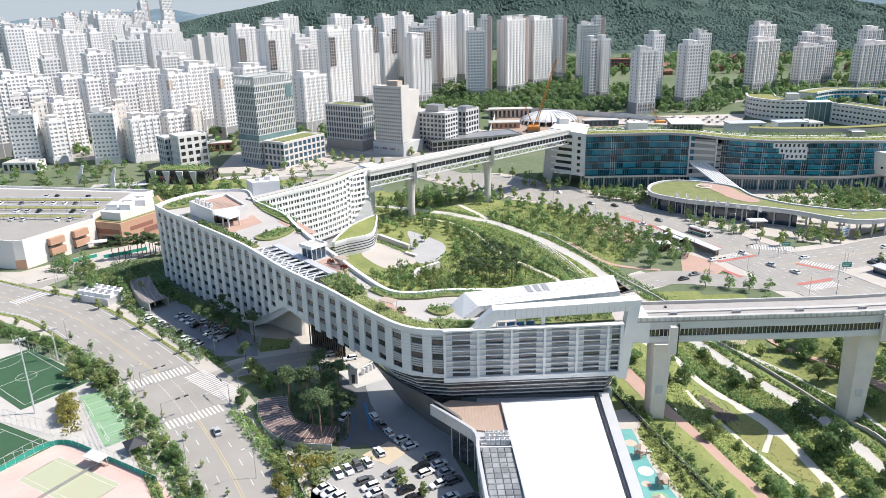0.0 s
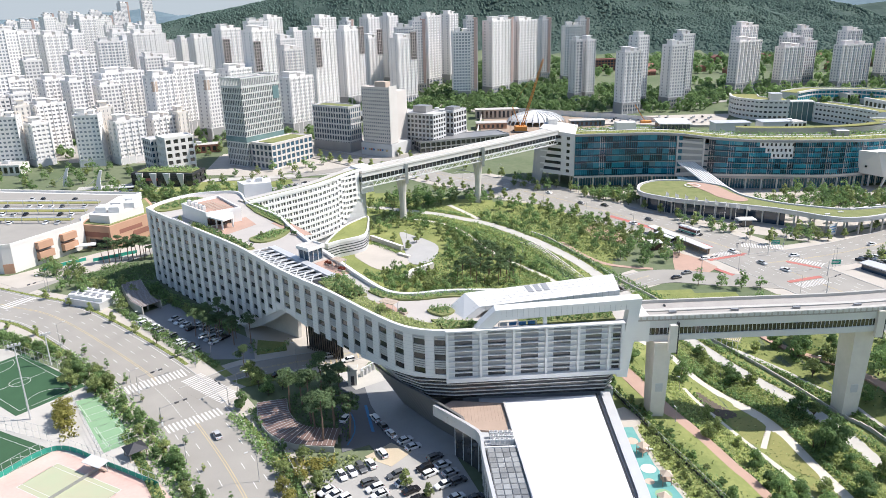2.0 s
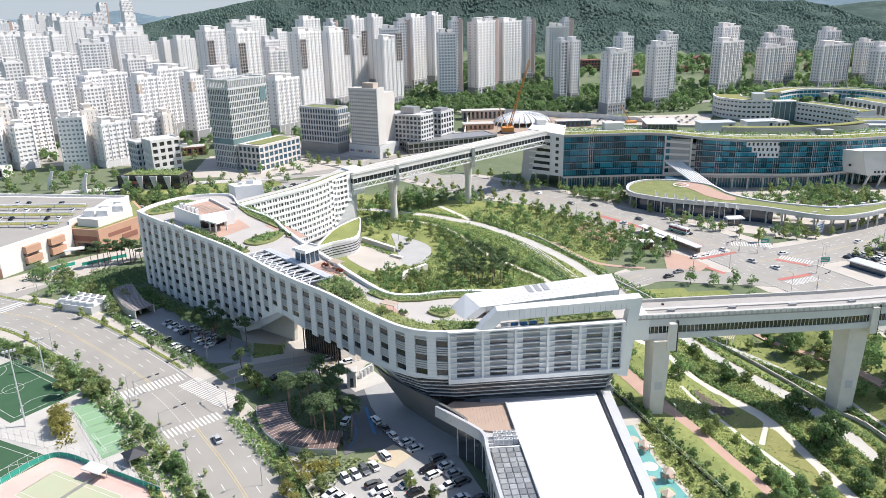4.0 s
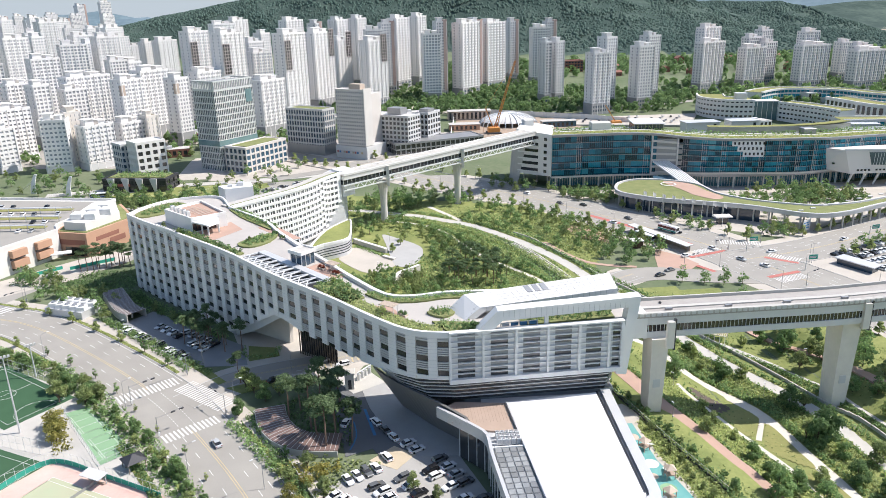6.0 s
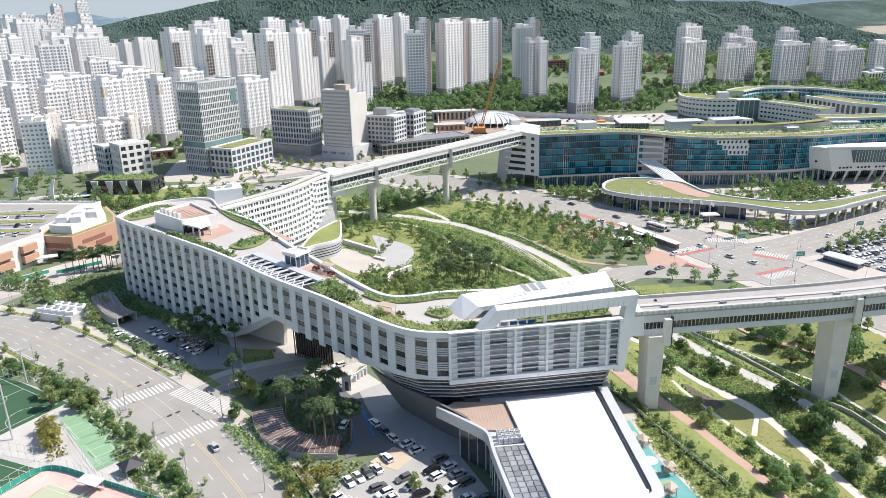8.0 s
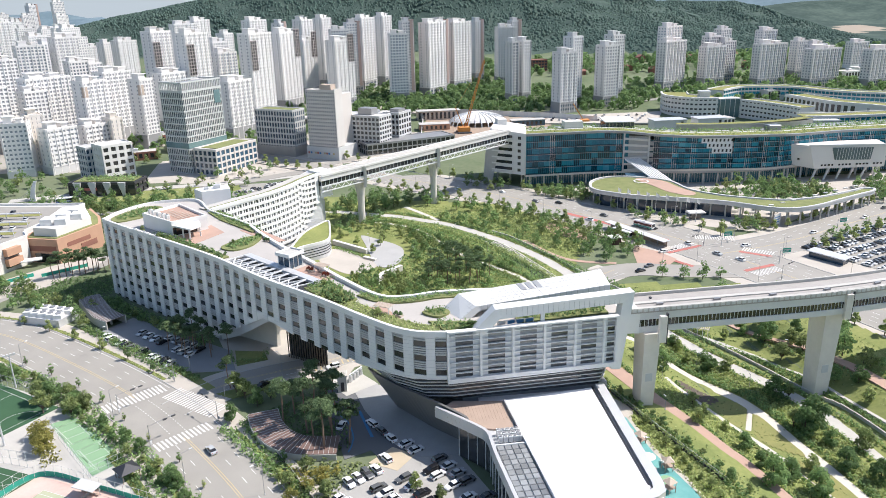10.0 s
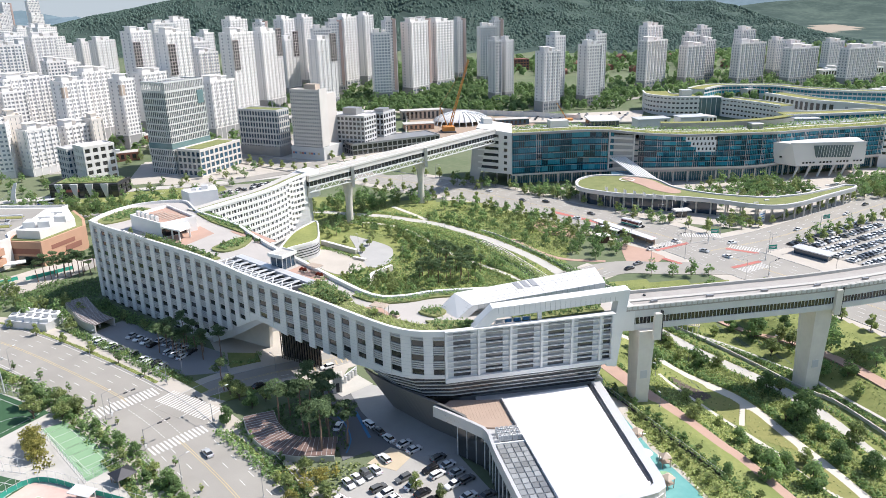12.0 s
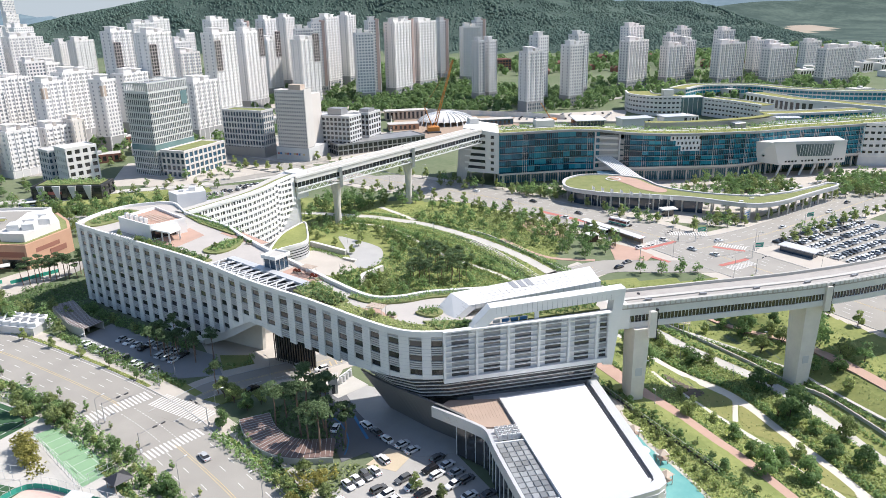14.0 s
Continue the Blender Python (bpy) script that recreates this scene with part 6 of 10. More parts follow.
# plan centre x, y, turn of the long face, width, depth, storeys, special panels
TOWERS = [
    ('white', 8, 915, 54, 27.1, 13, 27, 0), ('white', 33, 950, 54, 19.5, 13, 27, 0), ('pale', 39, 800, 4, 18.3, 12, 23, 0), ('brown', 50, 818, 12, 11.2, 14, 27, 0),
    ('white', 80, 834, 48, 32.2, 13, 26, 0), ('brown', 92, 860, 40, 14.0, 13, 26, 0), ('pale', 117, 885, 44, 34.1, 13, 25, 0), ('brown', 151, 950, 18, 11.5, 16, 24, 0),
    ('pale', 178, 905, 6, 21.3, 13, 22, 0), ('brown', 194, 925, 12, 11.8, 14, 24, 0), ('grey', 154, 763, 18, 7.1, 13, 20, 0), ('grey', 167, 770, 26, 10.2, 13, 20, 0),
    ('grey', 191, 698, 20, 19.6, 13, 18, 0), ('grey', 209, 732, 26, 13.3, 13, 22, 0), ('grey', 242, 723, 22, 18.8, 13, 19, 0), ('grey', 268, 775, 26, 16.4, 13, 21, 0),
    ('stone', 357, 835, 30, 29.8, 11, 22, 0), ('stone', 350, 812, 30, 38.1, 11, 17, 0), ('stone', 421, 860, 20, 18.2, 11, 17, 0), ('stone', 451, 890, 20, 17.3, 11, 19, 0),
    ('stone', 406, 825, 20, 31.4, 11, 14, 0), ('stone', 439, 855, 20, 18.2, 11, 15, 0), ('stone', 485, 850, 16, 22.7, 11, 19, 0), ('stone', 465, 805, 16, 40.8, 11, 15, 0),
    ('stone', 536, 860, 16, 17.6, 11, 14, 0), ('stone', 528, 815, 16, 22.7, 11, 14, 0), ('stone', 521, 790, 16, 44.9, 11, 13, 0), ('stone', 673, 940, 16, 29.8, 11, 10, 0),
    ('stone', 581, 770, 16, 51.9, 11, 13, 0), ('stone', 737, 930, 16, 28.7, 11, 8, 0), ('white', 791, 960, 16, 34.0, 11, 5, 0), ('white', -193, 750, 54, 23.8, 13, 27, 1),
    ('white', -154, 712, 54, 28.0, 13, 27, 1), ('white', -216, 1000, 40, 30.7, 13, 25, 0), ('white', -202, 1030, 54, 26.3, 13, 26, 0), ('white', -146, 800, 40, 17.2, 13, 22, 0),
    ('pale', -137, 775, 40, 21.2, 13, 19, 0), ('white', -156, 930, 50, 14.3, 13, 22, 0), ('white', -101, 735, 56, 31.2, 13, 26, 1), ('white', -77, 785, 56, 30.8, 13, 25, 2),
    ('white', -127, 990, 54, 30.9, 13, 26, 0), ('brown', -90, 900, 50, 9.6, 13, 26, 0), ('white', -63, 905, 54, 19.8, 13, 27, 0), ('white', -41, 935, 54, 18.0, 13, 27, 0),
    ('white', -60, 870, 50, 21.9, 13, 20, 2), ('white', -22, 775, 44, 25.6, 13, 22, 2), ('pale', -22, 850, 10, 19.1, 13, 24, 0), ('brown', -7, 870, 14, 14.9, 15, 26, 0),
    ('white', -111, 640, 54, 27.8, 13, 15, 0), ('white', -173, 690, 54, 28.4, 13, 16, 0), ('white', -181, 622, 54, 13.1, 13, 17, 3), ('white', -220, 622, 54, 20.7, 13, 17, 3),
    ('white', -211, 660, 54, 31.0, 13, 18, 0), ('white', -330, 985, 50, 27.3, 13, 17, 0), ('white', -302, 960, 52, 11.8, 13, 19, 0), ('white', -276, 940, 52, 20.7, 13, 20, 0),
    ('white', -281, 985, 54, 14.0, 13, 19, 0), ('white', -294, 800, 46, 23.3, 13, 25, 4), ('pale', -273, 760, 40, 17.0, 13, 18, 0), ('white', -262, 770, 50, 14.4, 13, 17, 0),
    ('pale', -320, 780, 34, 24.5, 13, 23, 0), ('white', -368, 930, 48, 21.2, 13, 23, 0), ('white', -265, 655, 50, 37.8, 13, 17, 0), ('white', -271, 640, 46, 18.1, 13, 14, 0),
    ('white', -316, 700, 44, 24.2, 13, 21, 4), ('white', -392, 900, 50, 19.4, 13, 29, 0), ('white', -375, 830, 50, 14.2, 13, 25, 0), ('white', -366, 760, 52, 23.7, 13, 26, 0),
    ('white', -473, 980, 50, 13.9, 13, 29, 0), ('white', -356, 690, 40, 15.1, 13, 20, 4), ('white', -315, 640, 50, 20.7, 13, 16, 0), ('white', -292, 625, 50, 12.7, 13, 16, 0),
    ('white', -413, 800, 50, 22.1, 13, 26, 0), ('grey', -402, 720, 50, 16.7, 13, 29, 0), ('white', -399, 740, 52, 13.4, 13, 28, 0), ('white', -419, 720, 50, 16.8, 13, 28, 0),
    ('white', -346, 640, 50, 20.8, 13, 16, 0), ('white', -354, 620, 50, 18.6, 13, 18, 0), ('white', -404, 680, 50, 18.0, 13, 22, 0), ('pale', -247, 540, 10, 16.5, 12, 11, 5),
    ('cream', -241, 556, 30, 10.4, 14, 12, 0), ('white', -223, 548, 48, 21.8, 12, 9, 5), ('pale', -306, 540, 14, 17.3, 12, 11, 5), ('cream', -301, 556, 30, 9.4, 14, 13, 0),
    ('white', -287, 545, 48, 12.5, 12, 9, 5), ('white', -213, 590, 50, 19.7, 12, 7, 5), ('cream', -200, 598, 40, 8.3, 14, 8, 0), ('white', -294, 580, 48, 22.4, 12, 12, 5),
    ('white', -325, 600, 40, 14.1, 13, 14, 5), ('pale', -340, 590, 30, 21.5, 13, 13, 5), ('white', -344, 570, 40, 23.3, 13, 18, 0),
]
for row in TOWERS:
    make_tower(*row)
# the far edge of the town
PLACED = [(r[1], r[2]) for r in TOWERS]
far_towers = [Stamp(make_tower("white", 0, 0, 0, 25, 13, 25, 0, True)), Stamp(make_tower("white", 0, 0, 0, 18, 13, 27, 4, True)), Stamp(make_tower("pale", 0, 0, 0, 22, 13, 23, 0, True)), Stamp(make_tower("brown", 0, 0, 0, 20, 14, 24, 0, True))]
rng = random.Random(11)
for _ in range(2600):
    y = rng.uniform(830, 1750)
    x = rng.uniform(-0.72, -0.345) * y
    if any((x - a) ** 2 + (y - b) ** 2 < 40 ** 2 for a, b in PLACED) or len(PLACED) > 185:
        continue
    PLACED.append((x, y))
    t = rng.uniform(0.72, 0.98) if y < 1200 else rng.uniform(0.75, 1.05)
    rng.choice(far_towers).put(x, y, ground_z(x, y), rng.uniform(38, 58), (1.0, 1.0, t))


def make_block(name, label, corner, turn, w, d, h, floors, cols_w, cols_d, wall_mat, glass_mat, pier, sill, category="building", base=0.0):
    """A block with its nearest corner at corner; the right face runs along turn, the left face goes back from it."""
    z = ground_z(*corner)
    ob = thing(name, (corner[0], corner[1], z), label, category)
    f = turned(corner[0], corner[1], turn)
    p = [f(0, 0), f(w, 0), f(w, d), f(0, d)]
    part("core", Shape().prism([f(0.3, 0.3), f(w - 0.3, 0.3), f(w - 0.3, d - 0.3), f(0.3, d - 0.3)], z - 2, z + h - 0.5), wall_mat, ob)
    fh = (h - base - 1.2) / floors
    for a, b, c in ((p[0], p[1], cols_w), (p[1], p[2], cols_d), (p[2], p[3], cols_w), (p[3], p[0], cols_d)):
        wall, gl = Shape(), Shape()
        grid_wall(wall, gl, a, b, z + base, floors, fh, c, pier, sill, 0.4)
        part("wall", wall, wall_mat, ob)
        part("glazing", gl, glass_mat, ob)
    part("parapet", Shape().ribbon(p, z + h - 1.3, z + h, -0.5, 0.42, True), wall_mat, ob)
    part("roof", Shape().prism([f(0.4, 0.4), f(w - 0.4, 0.4), f(w - 0.4, d - 0.4), f(0.4, d - 0.4)], z + h - 0.9, z + h - 0.6), CONCRETE, ob)
    return ob, f, z


HOTEL_STONE = paint("pinkish_grey_stone", (0.62, 0.575, 0.535), (0.53, 0.49, 0.455), 0.8, stain=0.1)
FIN_GREY = paint("pale_green_grey_fin", (0.58, 0.585, 0.565), (0.49, 0.50, 0.48), 0.6, 0.1)
SLOT_GLASS = glass("slate_window_glass", (0.06, 0.085, 0.105), 0.12, 0.3)
SEA_GLASS = glass("pale_green_glass", (0.17, 0.27, 0.275), 0.12, 0.2)
ob, f, z = make_block("office_tower", "grey office tower with tall narrow windows and green band", (-129, 518), 55, 36, 20, 57, 13, 22, 12, FIN_GREY, SLOT_GLASS, 0.62, 0.95)
part("glass_band", Shape().prism([f(-0.5, -0.6), f(36.5, -0.6), f(36.5, 20.6), f(-0.5, 20.6)], z + 17.9, z + 21.6), SEA_GLASS, ob, "green glazed storey")
crown = [("crown_fin", (k * 1.6 + 0.1, -0.42)) for k in range(23)] + [("crown_fin", (-0.42, k * 1.6 + 0.6)) for k in range(13)]
for name, (u0, v0) in crown:
    part(name, Shape().hexa([(*f(x, y), h) for h in (z + 56.6, z + 62.0) for x, y in ((u0, v0), (u0 + 0.5, v0), (u0 + 0.5, v0 + 0.6), (u0, v0 + 0.6))]), FIN_GREY, ob)
ring4 = [f(-0.1, -0.1), f(36.1, -0.1), f(36.1, 20.1), f(-0.1, 20.1)]
part("crown_rail", Shape().ribbon(ring4, z + 61.6, z + 62.5, -0.7, 0.4, True), FIN_GREY, ob)
part("sky_lounge", Shape().hexa([(*f(x, y), h) for h in (z + 45.5, z + 54.5) for x, y in ((28.8, -0.6), (34.6, -0.6), (34.6, 1), (28.8, 1))]), SEA_GLASS, ob, "recessed green glass loggia")
part("roof_housing", Shape().prism([f(4, 4), f(33, 4), f(33, 17), f(4, 17)], z + 56, z + 61.2), GREY_CLAD, ob)
ob, f, z = make_block("office_annex", "low pale office annex with square windows and roof plants", (-110, 508.5), 57, 42, 19, 18.5, 4, 9, 5, BEIGE, BLUE_GLASS, 1.3, 1.3)
part("roof_planting", Shape().prism([f(4, 3), f(38, 3), f(38, 16), f(4, 16)], z + 18, z + 18.4), ROOF_GREEN, ob)
ob, f, z = make_block("shop_block", "grey glazed shop and office block", (-60, 557), 56, 14, 35, 35, 8, 6, 14, GREY_STONE, BLUE_GLASS, 0.8, 1.2)
part("shop_front", Shape().prism([f(-0.8, -0.8), f(14.8, -0.8), f(14.8, 36), f(-0.8, 36)], z - 1, z + 7.5), GREY_CLAD, ob, "dark glazed shop floors")
part("roof_planting", Shape().prism([f(2, 2), f(12, 2), f(12, 33), f(2, 33)], z + 34.4, z + 34.8), ROOF_GREEN, ob)
ob, f, z = make_block("hotel_block", "tall pinkish-grey block with rows of small windows", (-28.2, 538), 56, 9, 24.5, 51, 15, 4, 13, HOTEL_STONE, BLUE_GLASS, 0.9, 1.5, base=10)
part("stair_tower", Shape().prism([f(13, 6), f(31, 6), f(31, 20), f(13, 20)], z - 2, z + 46), HOTEL_STONE, ob, "plain pinkish rear tower")
part("end_panel", Shape().prism([f(-0.3, -0.55), f(9.3, -0.55), f(9.3, 0.2), f(-0.3, 0.2)], z + 10, z + 51.6), BEIGE, ob, "blank pale pink end panel")
part("shop_front", Shape().prism([f(-1, -1.5), f(24, -1.5), f(24, 27), f(-1, 27)], z - 2, z + 9.5), GREY_STONE, ob, "grey shop floors")
part("roof_housing", Shape().prism([f(2, 4), f(8, 4), f(8, 14), f(2, 14)], z + 50, z + 54.5), TAN, ob)
for k in range(12):
    part("shop_sign", Shape().prism([f(-1.7, 2 + k * 2), f(-1.5, 2 + k * 2), f(-1.5, 3.4 + k * 2), f(-1.7, 3.4 + k * 2)], z + 4.2, z + 5.6), (YELLOW, LINE, BLUE_MARK, RED_MARK)[k % 4], ob, "small coloured sign panel")
ob, f, z = make_block("commercial_block", "grey commercial block with big square windows", (3.7, 553), 56, 17, 34, 28.5, 7, 5, 10, GREY_STONE, DARK_GLASS, 1.1, 1.3, base=3)
part("sign_band", Shape().prism([f(-1.0, 1), f(-0.5, 1), f(-0.5, 14), f(-1.0, 14)], z + 4.4, z + 7.4), BLUE_MARK, ob, "blue sign band with pale bars")
for k in range(8):
    part("sign_bar", Shape().prism([f(-1.1, 2 + k * 1.4), f(-1.0, 2 + k * 1.4), f(-1.0, 3 + k * 1.4), f(-1.1, 3 + k * 1.4)], z + 5.2, z + 6.6), LINE, ob)
part("roof_housing", Shape().prism([f(6, 10), f(15, 10), f(15, 22), f(6, 22)], z + 28, z + 33), GREY_CLAD, ob)
ob, f, z = make_block("commercial_block", "dark grey commercial block with square windows", (20, 574), 56, 19, 13, 27, 6, 5, 4, GREY_STONE, DARK_GLASS, 1.2, 1.4)
part("roof_housing", Shape().prism([f(4, 2), f(14, 2), f(14, 10), f(4, 10)], z + 26, z + 29), GREY_CLAD, ob)
ob, f, z = make_block("clinic_block", "white five-storey block with dark framed windows", (-182, 506), 40, 20, 15, 25, 5, 4, 5, OFFWHITE, DARK_GLASS, 2.0, 2.0)
ob, f, z = make_block("clinic_block", "white windowed side block with grey upper storey", (-196, 517), 40, 14, 14, 22, 5, 5, 4, GREY_STONE, BLUE_GLASS, 1.2, 1.6)
ob, f, z = make_block("shop_row", "low dark shop row with slanted grey fins", (-196, 476), -10, 42, 18, 8.5, 2, 8, 3, DARK_METAL, DARK_GLASS, 1.0, 1.0)
for k in range(4):
    q = 6 + k * 9.5
    part("slanted_fin", Shape().hexa([(*f(q, -1.6), z), (*f(q + 1.2, -1.6), z), (*f(q + 1.2, -0.4), z), (*f(q, -0.4), z), (*f(q - 2.6, -1.6), z + 8.6), (*f(q + 2.2, -1.6), z + 8.6), (*f(q + 2.2, -0.4), z + 8.6), (*f(q - 2.6, -0.4), z + 8.6)]), GREY_STONE, ob)
part("shop_sign", Shape().prism([f(10, -1.0), f(18, -1.0), f(18, -0.4), f(10, -0.4)], z + 3.6, z + 5.2), RED_MARK, ob, "red sign panel")
part("roof_planting", Shape().prism([f(2, 3), f(40, 3), f(40, 16), f(2, 16)], z + 8.2, z + 8.6), ROOF_GREEN, ob)
make_block("school_block", "low brick-red and white school block", (205, 1020), 4, 60, 18, 16, 4, 14, 4, BRICK_RED, BLUE_GLASS, 1.4, 1.6)
make_block("school_block", "low white school block", (120, 1060), 4, 60, 18, 18, 4, 14, 4, OFFWHITE, BLUE_GLASS, 1.4, 1.6)
make_block("sales_hall", "low grey hall with planted roof beside the bridge", (-6, 548), 20, 74, 22, 9, 2, 18, 5, GREY_CLAD, DARK_GLASS, 0.7, 0.8)

# small red-roofed houses at the hill's foot
def make_house():
    ob = thing("village_house", (0, 0, 0), "small red brick house with pitched roof", "house", "village houses")
    part("wall", Shape().box(-6, 6, -4.5, 4.5, -2, 5.5), BRICK_RED, ob)
    r = Shape()
    r.hexa([(-6.6, -5.1, 5.5), (6.6, -5.1, 5.5), (6.6, 5.1, 5.5), (-6.6, 5.1, 5.5), (-6.6, -0.1, 8.6), (6.6, -0.1, 8.6), (6.6, 0.1, 8.6), (-6.6, 0.1, 8.6)])
    part("roof", r, BRICK_RED, ob)
    for k in range(3):
        part("window", Shape().box(-4.6 + k * 3.6, -2.9 + k * 3.6, -4.56, -4.45, 1.2, 3.2), DARK_GLASS, ob)
    part("gable_wall", Shape().box(5.9, 6.1, -3.5, 3.5, 0, 5.6), OFFWHITE, ob)
    return ob


house = Stamp(make_house())
for _ in range(34):
    x, y = rng.uniform(270, 900), rng.uniform(960, 1120)
    house.put(x, y, ground_z(x, y), rng.choice((0, 90)) + rng.uniform(-12, 12), rng.uniform(0.8, 1.2))

# low shops and sheds that fill the town floor
def make_shed(w, d, h, mat_w, label):
    ob = thing("low_building", (0, 0, 0), label, "building", "low town buildings")
    part("wall", Shape().box(-w / 2, w / 2, -d / 2, d / 2, -3, h), mat_w, ob)
    part("roof", Shape().box(-w / 2 + 0.4, w / 2 - 0.4, -d / 2 + 0.4, d / 2 - 0.4, h, h + 0.2), CONCRETE, ob)
    for k in range(int(w / 4)):
        part("window", Shape().box(-w / 2 + 1 + k * 4, -w / 2 + 3.4 + k * 4, -d / 2 - 0.06, -d / 2 + 0.1, 1.5, h - 1.2), DARK_GLASS, ob)
    part("roof_unit", Shape().bevel_box(-2, 2, -1.5, 2, h + 0.2, h + 2.2, 0.2), SILVER, ob)
    return ob


sheds = [Stamp(make_shed(24, 14, 7, OFFWHITE, "low pale town building")), Stamp(make_shed(18, 12, 10, BEIGE, "low beige town building")), Stamp(make_shed(30, 12, 6, BRICK_RED, "low red-brown town building"))]
for x, y, t, k in ((-150, 600, 10, 0), (-175, 640, 30, 2), (-140, 660, 5, 1), (-60, 690, 10, 0), (-290, 640, 0, 0), (-270, 690, 0, 2), (-70, 650, 12, 1), (10, 700, 15, 0), (-340, 660, 0, 1), (-180, 575, 15, 2), (300, 600, 10, 0), (420, 720, 10, 1), (560, 700, 0, 0), (640, 720, 15, 0), (700, 820, 10, 0), (-300, 520, 0, 0), (-350, 500, 10, 2)):
    sheds[k].put(x, y, ground_z(x, y), t)
for x, y, t, k in ((640, 880, 14, 0), (668, 858, 14, 0), (700, 866, 16, 1), (705, 905, 12, 0), (742, 880, 14, 0), (690, 950, 10, 1), (735, 955, 15, 0), (778, 930, 12, 0), (600, 850, 15, 0), (790, 1000, 10, 1), (835, 990, 14, 0)):
    sheds[k].put(x, y, ground_z(x, y), t, 1.25)


# ---------------------------------------------------------------- on the office roof
trench = [Vector(p) for p in inset_line(OUTER, 0.9)[TRUSS[0]:TRUSS[1]:4]]
trench_in = [Vector(p) for p in inset_line(OUTER, 9.3)[TRUSS[0]:TRUSS[1]:4]]
# shallow floor in a dark colour stands in for the deep bay's shade
part("truss_bay_floor", Shape().prism([tuple(p) for p in trench] + [tuple(p) for p in trench_in[::-1]], ROOF - 0.79, ROOF - 0.72), DARK_METAL, office, "shallow truss bay floor coloured dark for the shade of a deep bay")
n = len(trench)
for i in range(n - 1):
    a, b, c, d = trench[i], trench[i + 1], trench_in[i + 1], trench_in[i]
    h = ROOF + 0.55
    mid = a.lerp(d, 0.5)
    part("truss_chord", Shape().beam((a.x, a.y, h), (d.x, d.y, h), 0.35), STEEL_WHITE, office, "white steel roof truss")
    part("truss_brace", Shape().beam((a.x, a.y, h - 0.5), (c.x, c.y, h), 0.32).beam((b.x, b.y, h - 1.0), (mid.x, mid.y, h), 0.3), STEEL_WHITE, office, "white steel brace")
part("truss_edge", Shape().beam((trench_in[0].x, trench_in[0].y, ROOF + 0.4), (trench_in[-1].x, trench_in[-1].y, ROOF + 0.4), 2.6, 0.9), SILVER, office, "pale beam along the truss bay")


def on_roof(name, label, pts, material, dz, category="roof garden"):
    q = [Vector(p[:2]) for p in pts]
    if sum(a.x * b.y - b.x * a.y for a, b in zip(q, q[1:] + q[:1])) < 0:
        q = q[::-1]
    return part(name, Shape().prism([tuple(p) for p in q], ROOF - 0.05, ROOF + dz), material, office, label)


def along_outer(i0, i1, d0, d1):
    return inset_line(OUTER, d0)[i0:i1:3] + inset_line(OUTER, d1)[i0:i1:3][::-1]


last = len(OUTER)
on_roof("roof_planting", "grass and shrub strip along the roof edge", along_outer(128, last, 1.0, 6.2) , ROOF_GREEN, 0.5)
on_roof("roof_planting", "grass strip behind the front parapet", [(0, 168.3), (8, 168.8), (7, 174), (-4, 176)], ROOF_GREEN, 0.5)
on_roof("roof_planting", "planted bed between the portals", [(19, 170.8), (44, 172.6), (44, 177.6), (19, 175.6)], ROOF_GREEN, 0.4)
on_roof("terrace", "pink tiled terrace beside the front portal", [(9, 169.6), (18.5, 170.4), (18.5, 175.2), (10, 174.6)], PAVING, 0.06)
on_roof("roof_planting", "hedge strip inside the courtyard parapet", [tuple(p) for p in offset(INNER, 1.0)[8:34]] + [tuple(p) for p in offset(INNER, 3.6)[8:34]][::-1], ROOF_GREEN, 0.45)
on_roof("terrace", "pink paved terrace on the roof", [(-22.5, 190.5), (-14.5, 188.0), (-10.5, 178.5), (-13.5, 177.5), (-19.5, 184)], PINK_PAVING, 0.05)
on_roof("terrace", "pink paved terrace beside the kiosk", [(-41, 224), (-33, 212.5), (-27.5, 213.5), (-36, 229)], PINK_PAVING, 0.05)
on_roof("roof_planting", "shrub bed at the end of the truss bay", [(-37.5, 206.5), (-30.0, 211.5), (-22, 195), (-27, 190.5)], ROOF_GREEN, 0.5)
on_roof("roof_planting", "round planted bed on the walk", [tuple(p) for p in smooth([(-5, 182), (0, 184), (2.5, 181), (-1, 178)], 1.5, True)], ROOF_GREEN, 0.6)
on_roof("roof_planting", "planted tip of the western roof", [tuple(p) for p in smooth([(-117.5, 298), (-113, 293), (-104, 300), (-100, 312), (-108, 315), (-115, 306)], 2, True)], ROOF_GREEN, 0.5)
on_roof("roof_planting", "planted strip along the western roof edge", along_outer(38, 78, 1.0, 4.6), ROOF_GREEN, 0.5)
on_roof("roof_planting", "triangular planted bed near the kiosk", [tuple(p) for p in smooth([(-68, 252), (-60, 262), (-55, 262), (-57, 252), (-63, 247)], 2, True)], ROOF_GREEN, 0.55)
on_roof("terrace", "red-brown sunk terrace near the curved wing", [(-60, 277), (-50, 262), (-46, 256), (-51, 254), (-58, 264), (-64, 272)], PINK_PAVING, 0.05)
on_roof("roof_planting", "planted strip before the curved wing", [(-76, 302), (-69, 291), (-56, 270), (-59, 268), (-73, 287), (-80, 300)], ROOF_GREEN, 0.5)

